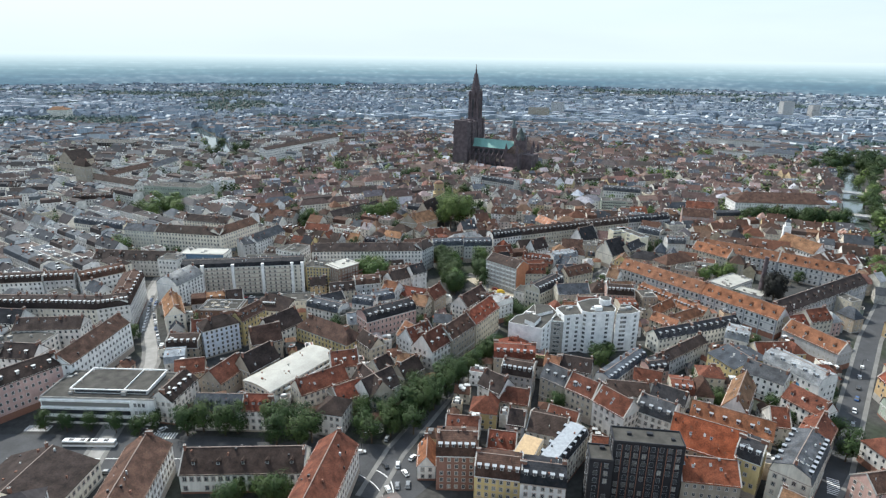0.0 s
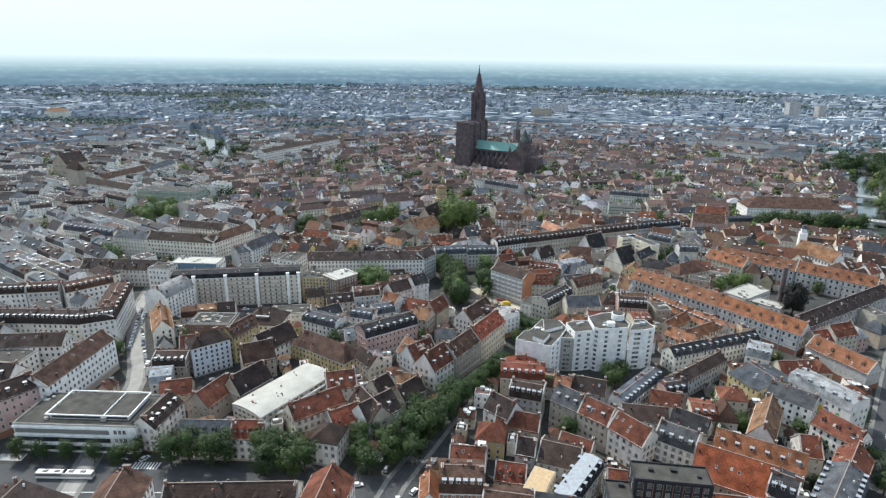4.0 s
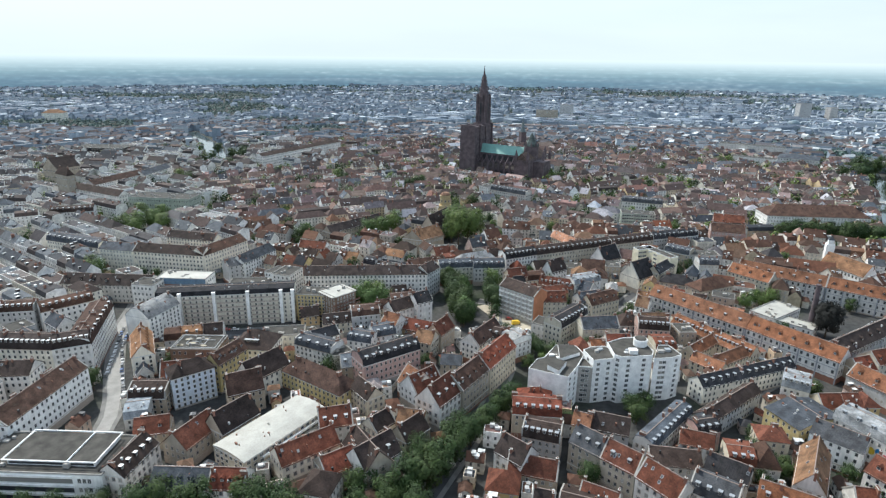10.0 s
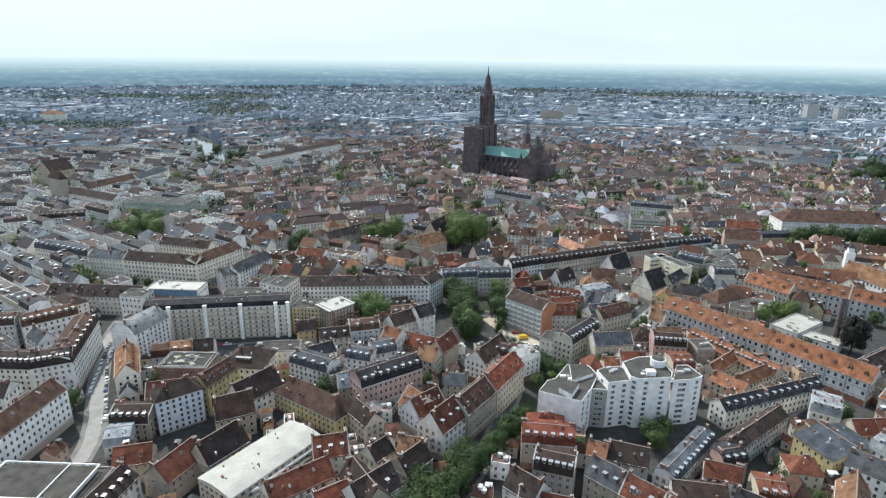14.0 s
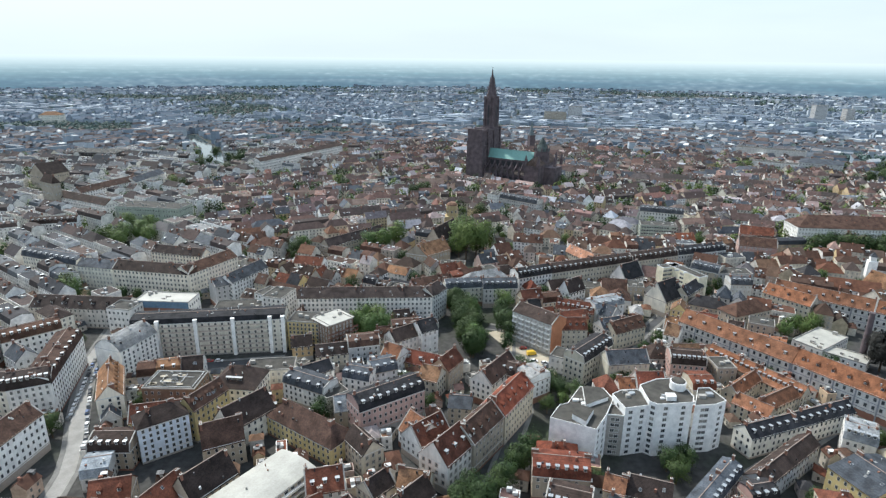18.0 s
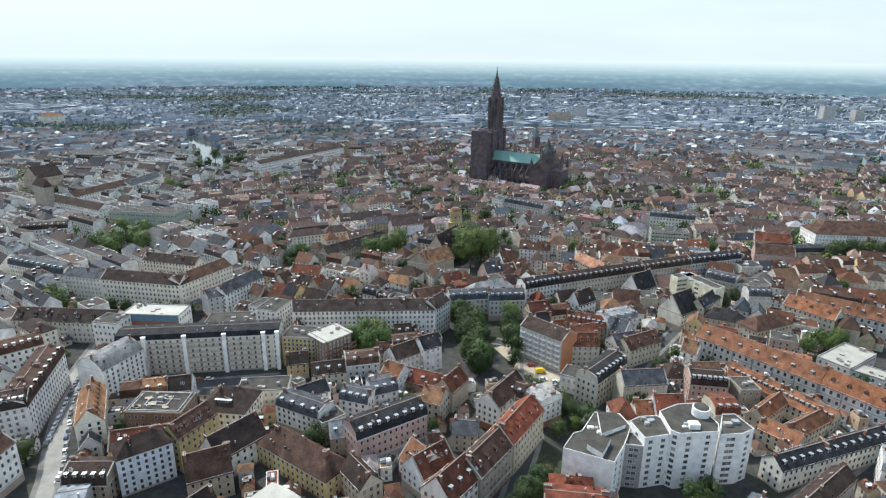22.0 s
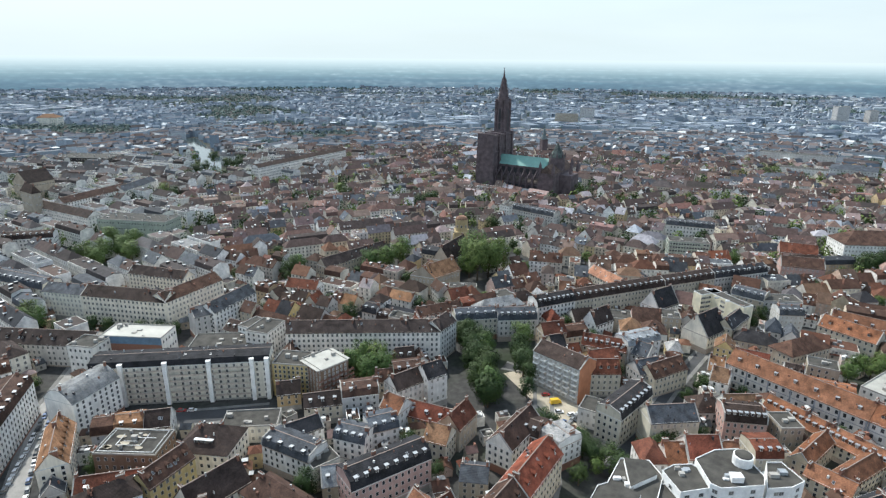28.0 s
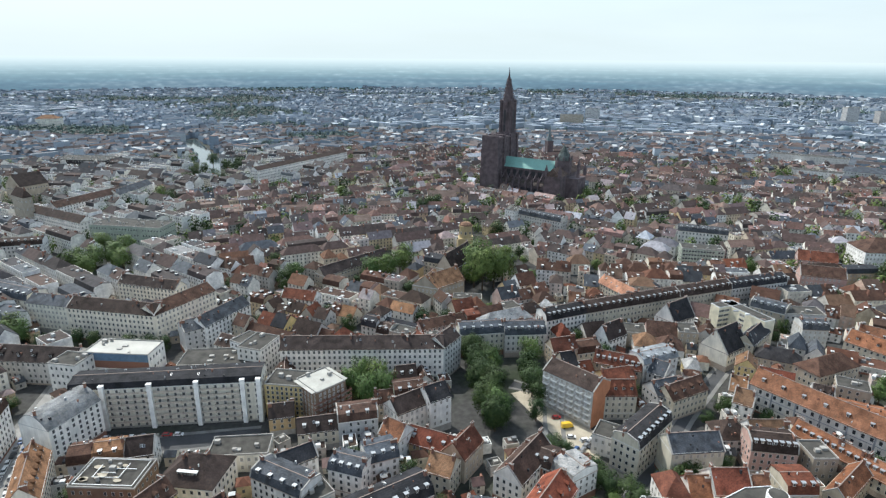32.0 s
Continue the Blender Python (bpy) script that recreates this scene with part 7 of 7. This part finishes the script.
def trunk_mesh(seed, r=4.0):
    rnd = random.Random(seed)
    mb = MB()
    mb.ring(8, 0.3 * r / 4, -0.2, 0.2 * r / 4, 3.2)
    for i in range(5):
        a = i * 1.26 + rnd.uniform(-0.3, 0.3)
        x, y, z = math.cos(a) * r * 0.5, math.sin(a) * r * 0.5, 3.0 + rnd.uniform(2.0, 4.0)
        low = [(0.09 * math.cos(q), 0.09 * math.sin(q), 2.6) for q in (0, 2.1, 4.2)]
        mb.hexa(low, [(x + u * 0.4, y + v * 0.4, z) for u, v, _ in low])
    return mb.mesh("trunk", [BARK])


CROWNS = {"green": [crown_mesh(i, LEAF) for i in range(4)], "pale": [crown_mesh(10 + i, LEAF_PALE) for i in range(3)], "dark": [crown_mesh(20, LEAF_DARK, clumps=90, leaves=80)]}
TRUNKS = [trunk_mesh(i) for i in range(3)]
TREE_WORDS = {"green": "broadleaf street tree in full green leaf", "pale": "broad tree with fresh yellow-green leaves", "dark": "tall dark copper-leaved beech in a courtyard"}


TREE_AT = []


def tree(x, y, scale=1.0, kind="green", tall=1.0, base=0.0, group="town trees"):
    rnd = random.Random(int(x * 13 + y * 7))
    TREE_AT.append((x, y, 3.2 * scale))
    if scale >= 1.8:
        claim(x, y, 3.6 * scale, 3.6 * scale, 0)
    thing = new("tree")
    thing.matrix_world = pose(x, y, base, 0, 0, rnd.uniform(0, 360)) @ Matrix.Diagonal((scale, scale, scale * tall, 1))
    tagged(thing, TREE_WORDS[kind], "tree", group)
    put("trunk", rnd.choice(TRUNKS), thing)
    put("crown", rnd.choice(CROWNS[kind]), thing)
    return thing


def wood(name, spots, label):
    """Far woods as one mass of small leaf tufts."""
    mb = MB()
    rnd = random.Random(5)
    for x, y, r in spots:
        for _ in range(18):
            d = Vector((rnd.gauss(0, 1), rnd.gauss(0, 1), abs(rnd.gauss(0, 0.7)))).normalized()
            p = Vector((x, y, r * 0.95)) + d * r * rnd.uniform(0.75, 1.0)
            n = (d + Vector((rnd.uniform(-0.5, 0.5), rnd.uniform(-0.5, 0.5), rnd.uniform(0, 0.8)))).normalized()
            t = n.orthogonal().normalized()
            b = n.cross(t)
            e = r * rnd.uniform(0.3, 0.5)
            mb.face([p - t * e, p - b * e * 0.7, p + t * e, p + b * e * 0.7])
    return tagged(part(name, mb, LEAF_HAZED, None), label, "trees", kind="stuff")


def courtyard_trees(spots, leaf, seed, label):
    mb = MB()
    rnd = random.Random(seed)
    for x, y in spots:
        r = rnd.uniform(2.8, 5.0) if y < 480 else rnd.uniform(4.0, 6.8)
        for _ in range(70):
            d = Vector((rnd.gauss(0, 1), rnd.gauss(0, 1), rnd.gauss(0, 0.9))).normalized()
            p = Vector((x, y, 3.5 + r)) + Vector((d.x * r, d.y * r, d.z * r * 1.25)) * rnd.uniform(0.6, 1.05)
            n = (d + Vector((rnd.uniform(-0.6, 0.6), rnd.uniform(-0.6, 0.6), rnd.uniform(0, 0.8)))).normalized()
            t = n.orthogonal().normalized()
            b = n.cross(t)
            e = r * rnd.uniform(0.16, 0.3)
            mb.face([p - t * e, p - b * e * 0.7, p + t * e, p + b * e * 0.7])
    tagged(part("courtyard_trees", mb, leaf, None), label, "trees", kind="stuff")


def far_woods():
    spots = []
    y = 300.0
    while y < 3350:
        step = 9 + max(0, y - 700) * 0.007
        x = -0.95 * y - 60
        while x < 0.95 * y + 60:
            px, py = x + fill.uniform(-0.5, 0.5) * step, y + fill.uniform(-0.5, 0.5) * step
            x += step
            r = math.hypot(px + 4, py - 80)
            if 1080 < r < 3350 and (land_use(px, py) > 0.34 + 0.2 * (px > 200 and py < 1500) or fill.random() < 0.11) and is_free(px, py, 3):
                spots.append((px, py, fill.uniform(3.5, 6) * (1 + max(0, y - 1200) * 0.00012)))
        y += step
    wood("far_woods", spots, "patches of haze-tinted green woods and parks among the far suburbs")
    return len(spots)


# ---- trees in streets and squares ----
tree(-176.0, 224.3, 0.95, 'green', 1.15)
tree(-165.7, 223.3, 0.95, 'green', 1.15)
tree(-155.0, 223.6, 0.95, 'green', 1.15)
tree(-143.8, 223.0, 0.95, 'green', 1.15)
tree(-132.6, 221.3, 0.95, 'green', 1.15)
tree(-111.7, 222.0, 1.5, 'green', 1.1)
tree(-105.7, 224.9, 1.5, 'green', 1.1)
tree(-95.1, 222.3, 1.5, 'green', 1.1)
tree(-90.2, 224.0, 1.5, 'green', 1.1)
tree(-68.5, 225.7, 1.5, 'green', 1.1)
tree(-60.6, 223.1, 1.5, 'green', 1.1)
tree(-55.9, 218.2, 1.5, 'green', 1.1)
tree(-74.5, 225.6, 1.5, 'green', 1.1)
tree(-35.8, 234.7, 1.3, 'green', 1.1)
tree(-30.0, 239.2, 1.3, 'green', 1.1)
tree(-22.2, 222.8, 1.3, 'green', 1.1)
tree(-13.1, 255.9, 1.3, 'green', 1.1)
tree(0.4, 266.5, 1.3, 'green', 1.1)
tree(4.6, 273.1, 1.3, 'green', 1.1)
tree(22.8, 289.8, 1.3, 'green', 1.1)
tree(-34.3, 223.7, 1.3, 'green', 1.1)
tree(-11.0, 239.7, 1.3, 'green', 1.1)
tree(-3.4, 244.3, 1.3, 'green', 1.1)
tree(17.8, 280.8, 1.3, 'green', 1.1)
tree(29.6, 299.4, 1.3, 'green', 1.1)
tree(-70.6, 216.0, 1.5, 'green', 1.1)
tree(-60.8, 214.4, 1.5, 'green', 1.1)
tree(-1.5, 449.8, 1.65, 'green', 1.1)
tree(0.8, 436.5, 1.65, 'green', 1.1)
tree(4.2, 424.3, 1.65, 'green', 1.1)
tree(9.7, 415.8, 1.65, 'green', 1.1)
tree(3.5, 399.3, 1.65, 'green', 1.1)
tree(11.5, 394.7, 1.65, 'pale', 1.1)
tree(8.5, 387.3, 1.65, 'green', 1.1)
tree(27.0, 431.5, 1.65, 'green', 1.1)
tree(28.4, 416.7, 1.65, 'green', 1.1)
tree(30.1, 448.0, 1.65, 'pale', 1.1)
tree(7.7, 440.1, 1.65, 'green', 1.1)
tree(-51.4, 400.2, 1.6, 'pale', 1.25)
tree(-59.7, 407.8, 1.6, 'pale', 1.25)
tree(-43.7, 404.8, 1.6, 'pale', 1.25)
tree(-56.9, 416.5, 1.6, 'pale', 1.25)
tree(-48.4, 414.0, 1.6, 'pale', 1.25)
tree(1.2, 562.6, 2.6, 'pale', 1.25)
tree(7.3, 556.6, 2.6, 'pale', 1.25)
tree(15.9, 563.4, 2.6, 'pale', 1.25)
tree(22.6, 570.3, 2.6, 'pale', 1.25)
tree(5.8, 582.7, 2.6, 'pale', 1.25)
tree(-62.0, 579.8, 1.9, 'pale', 1.1)
tree(-68.4, 568.9, 1.9, 'pale', 1.1)
tree(-55.7, 587.0, 1.9, 'pale', 1.1)
tree(-53.1, 601.5, 1.9, 'pale', 1.1)
tree(-75.2, 565.9, 1.9, 'pale', 1.1)
tree(-293.8, 582.9, 2.1, 'pale', 1.0)
tree(-284.6, 590.6, 2.1, 'pale', 1.0)
tree(-268.0, 577.4, 2.1, 'pale', 1.0)
tree(-288.4, 562.8, 2.1, 'pale', 1.0)
tree(-308.8, 620.1, 2.1, 'pale', 1.0)
tree(-285.5, 613.4, 2.1, 'pale', 1.0)
tree(-305.0, 575.2, 2.1, 'pale', 1.0)
tree(-284.1, 598.0, 2.1, 'pale', 1.0)
tree(32.5, 371.0, 1.1, 'green', 1.0)
tree(35.6, 367.1, 1.1, 'green', 1.0)
tree(80.2, 359.5, 1.1, 'green', 1.0)
tree(86.8, 361.7, 1.1, 'green', 1.0)
tree(116.5, 404.6, 1.1, 'green', 1.0)
tree(121.0, 402.3, 1.1, 'green', 1.0)
tree(76.4, 413.1, 1.1, 'green', 1.0)
tree(175.0, 263.9, 1.0, 'green', 1.0)
tree(128.8, 262.7, 1.0, 'green', 1.0)
tree(131.2, 255.4, 1.0, 'green', 1.0)
tree(134.7, 273.4, 1.0, 'green', 1.0)
tree(132.0, 248.4, 1.0, 'green', 1.0)
tree(122.1, 243.6, 1.0, 'green', 1.0)
tree(158.8, 246.8, 1.0, 'green', 1.0)
tree(159.2, 233.8, 1.0, 'green', 1.0)
tree(92.9, 298.6, 1.0, 'green', 1.0)
tree(207.5, 427.1, 1.3, 'pale', 1.0)
tree(197.5, 418.0, 1.3, 'pale', 1.0)
tree(212.6, 422.9, 1.3, 'pale', 1.0)
tree(220.6, 427.6, 1.3, 'pale', 1.0)
tree(230.0, 380.5, 2.0, 'dark', 1.2)
tree(86.2, 285.8, 1.2, 'green', 1.0)
tree(92.5, 293.9, 1.2, 'green', 1.0)
tree(85.1, 293.7, 1.2, 'green', 1.0)
tree(57.1, 343.2, 1.3, 'green', 1.0)
tree(58.9, 337.7, 1.3, 'green', 1.0)
tree(178.7, 217.9, 1.2, 'green', 1.0)
tree(171.2, 210.0, 1.2, 'green', 1.0)
tree(176.4, 225.9, 1.2, 'green', 1.0)
tree(-65.3, 181.8, 1.2, 'green', 1.0)
tree(-61.5, 183.4, 1.2, 'green', 1.0)
tree(-79.0, 178.5, 1.2, 'green', 1.0)
tree(54.8, 243.3, 1.2, 'green', 1.0)
tree(321.0, 596.4, 1.6, 'green', 1.0)
tree(322.0, 585.3, 1.6, 'green', 1.0)
tree(322.8, 574.6, 1.6, 'green', 1.0)
tree(341.0, 597.4, 1.6, 'green', 1.0)
tree(341.6, 586.3, 1.6, 'green', 1.0)
tree(342.1, 575.6, 1.6, 'green', 1.0)
tree(361.0, 598.4, 1.6, 'green', 1.0)
tree(361.3, 587.3, 1.6, 'green', 1.0)
tree(361.5, 576.5, 1.6, 'green', 1.0)
tree(381.1, 599.5, 1.6, 'green', 1.0)
tree(381.0, 588.3, 1.6, 'green', 1.0)
tree(380.9, 577.5, 1.6, 'green', 1.0)
tree(401.3, 600.5, 1.6, 'green', 1.0)
tree(400.9, 589.3, 1.6, 'green', 1.0)
tree(400.4, 578.5, 1.6, 'green', 1.0)
tree(421.5, 601.6, 1.6, 'green', 1.0)
tree(558.1, 887.3, 2.2, 'green', 1.0)
tree(585.3, 918.2, 2.2, 'green', 1.0)
tree(614.2, 951.2, 2.2, 'green', 1.0)
tree(645.2, 986.5, 2.2, 'green', 1.0)
tree(593.9, 889.9, 2.2, 'green', 1.0)
tree(622.3, 921.0, 2.2, 'green', 1.0)
tree(652.6, 954.2, 2.2, 'green', 1.0)
tree(685.1, 989.7, 2.2, 'green', 1.0)
tree(629.9, 892.6, 2.2, 'green', 1.0)
tree(659.6, 923.8, 2.2, 'green', 1.0)
tree(691.3, 957.2, 2.2, 'green', 1.0)
tree(725.2, 992.9, 2.2, 'green', 1.0)
tree(666.1, 895.2, 2.2, 'green', 1.0)
tree(697.1, 926.6, 2.2, 'green', 1.0)
tree(337.1, 435.7, 2.0, 'pale', 1.0)
tree(326.4, 411.0, 2.0, 'pale', 1.0)
tree(486.9, 667.7, 2.0, 'pale', 1.0)
tree(528.6, 714.0, 2.0, 'pale', 1.0)
tree(435.0, 569.7, 2.0, 'pale', 1.0)
tree(544.9, 764.7, 2.0, 'pale', 1.0)
tree(-372.5, 938.7, 2.0, 'green', 1.0)
tree(-369.7, 964.2, 2.0, 'green', 1.0)
tree(-392.4, 1047.0, 2.0, 'green', 1.0)
tree(-370.9, 1080.5, 2.0, 'green', 1.0)
tree(-349.3, 992.6, 2.0, 'green', 1.0)
tree(-341.1, 1021.5, 2.0, 'green', 1.0)
tree(-353.4, 1102.1, 2.0, 'green', 1.0)
tree(-338.9, 1103.4, 2.0, 'green', 1.0)
tree(-319.0, 896.1, 2.0, 'green', 1.0)
tree(-362.2, 892.8, 2.0, 'green', 1.0)
tree(-15.3, 247.9, 1.3, 'green', 1.05)
tree(-8.9, 251.8, 1.3, 'green', 1.05)
tree(7.4, 267.3, 1.3, 'green', 1.05)
tree(14.7, 275.1, 1.3, 'green', 1.05)
tree(26.6, 291.7, 1.3, 'green', 1.05)
tree(-30.0, 218.3, 1.3, 'green', 1.05)
tree(-76.3, 182.7, 0.9, 'green', 1.0)
tree(-69.8, 186.0, 0.9, 'green', 1.0)
tree(-58.4, 183.7, 0.9, 'green', 1.0)
tree(-76.2, 189.0, 0.9, 'green', 1.0)
tree(0.3, 454.8, 1.35, 'green', 1.15)
tree(4.6, 442.0, 1.35, 'green', 1.15)
tree(6.3, 429.9, 1.35, 'pale', 1.15)
tree(1.2, 420.6, 1.35, 'green', 1.15)
tree(7.4, 411.8, 1.35, 'green', 1.15)
tree(5.4, 401.7, 1.35, 'pale', 1.15)
tree(11.0, 393.9, 1.35, 'green', 1.15)
tree(6.9, 387.9, 1.35, 'green', 1.15)
tree(8.9, 437.2, 1.35, 'pale', 1.15)
tree(47.0, 350.9, 1.2, 'green', 1.0)
tree(50.0, 346.9, 1.2, 'green', 1.0)
tree(45.9, 355.9, 1.2, 'green', 1.0)
tree(78.4, 350.8, 1.2, 'green', 1.0)
tree(72.1, 348.0, 1.2, 'green', 1.0)
tree(83.4, 355.9, 1.2, 'green', 1.0)
tree(-266.0, 457.1, 1.9, 'pale', 1.05)
tree(-258.2, 451.9, 1.9, 'pale', 1.05)
tree(-43.7, 779.0, 1.9, 'green', 1.05)
tree(-38.3, 788.4, 1.9, 'green', 1.05)
tree(-50.3, 769.8, 1.9, 'green', 1.05)
tree(-129.4, 557.1, 1.9, 'pale', 1.05)
tree(-132.9, 549.9, 1.9, 'green', 1.05)
tree(436.0, 980.2, 1.9, 'pale', 1.05)
tree(414.9, 956.2, 1.9, 'green', 1.05)
tree(-327.8, 991.6, 1.9, 'green', 1.05)
tree(-331.5, 966.3, 1.9, 'green', 1.05)
tree(-148.8, 818.9, 1.9, 'pale', 1.05)
tree(-137.6, 803.4, 1.9, 'green', 1.05)
tree(25.2, 681.4, 1.9, 'green', 1.05)
tree(-352.1, 804.5, 1.9, 'pale', 1.05)
tree(-331.7, 789.8, 1.9, 'green', 1.05)
tree(247.1, 798.7, 1.9, 'pale', 1.05)
tree(248.7, 784.0, 1.9, 'green', 1.05)
tree(138.1, 839.3, 1.9, 'pale', 1.05)
tree(143.4, 823.0, 1.9, 'green', 1.05)
tree(66.7, 869.7, 1.9, 'green', 1.05)
for tx, ty, size in ((-4, 450, 1.4), (4, 427, 1.4), (29, 427, 1.3), (31, 410, 1.3), (9, 398, 1.4), (28, 396, 1.1)):
    tree(tx, ty, size, "green", 1.15, group="trees on the square")
for tx, ty in ((-275, 468), (-228, 458), (-217, 456), (-184, 452), (-175, 451), (-196, 453)):
    tree(tx, ty, 1.15, "green", 1.0)
for tx, ty, size in ((-23, 229, 1.5), (-17, 238, 1.5), (-9, 240, 1.6), (-3, 250, 1.6), (-12, 225, 1.4), (2, 257, 1.5), (9, 268, 1.5)):
    tree(tx, ty, size, "green", 1.05, group="boulevard trees")
for i in range(11):
    tree(306 + i * 9.2, 578 - i * 1.4 + (i % 3) * 4, 1.9 + 0.15 * (i % 4), "green", 1.05, group="trees before the school")
for tx, ty, size in ((585, 893, 3.4), (570, 866, 2.6), (612, 905, 3.0), (640, 900, 3.2), (628, 872, 2.8), (652, 878, 3.0), (612, 838, 2.8), (598, 812, 2.6), (632, 846, 3.0), (575, 778, 2.2), (545, 738, 1.9), (530, 716, 1.8),
                     (512, 690, 1.9), (494, 664, 2.0), (476, 640, 2.2), (462, 616, 2.0), (448, 588, 2.1), (556, 836, 1.8), (666, 930, 3.2)):
    tree(tx, ty, size, "green", 1.0, group="riverside trees")
MADE = old_town(160)
GAPS.sort(key=lambda g: math.hypot(g[0], g[1] - 150))
for i, (gx, gy) in enumerate(GAPS[:150]):
    if i % 5 in (1, 3):
        house(gx, gy, fill.uniform(4.5, 7), fill.uniform(4, 5.5), fill.uniform(0, 90), fill.uniform(3.0, 5.5), fill.choice(("gable", "shed", "flat")), 1.4, fill.choice(WALL_MIX), fill.choice(RED_MIX), 1, near=False,
              win="plain", chimneys=0, name="outbuilding", category="shed", group="courtyard outbuildings", label="low courtyard outbuilding with a small roof")
        continue
    tree(gx, gy, fill.uniform(0.8, 1.3), "green" if fill.random() < 0.8 else "pale", fill.uniform(0.85, 1.2), group="courtyard trees")
courtyard_trees(GAPS[150::2], LEAF, 9, "green trees in the courtyards of the old town")
courtyard_trees(GAPS[151::2], LEAF_PALE, 10, "fresh green trees between the old town houses")
SHEDS = back_buildings(520)
far_town()
WOODS = far_woods()
print("houses", COUNT, "fill", MADE, "gaps", len(GAPS), "woods", WOODS, "sheds", SHEDS, "objects", len(bpy.data.objects))
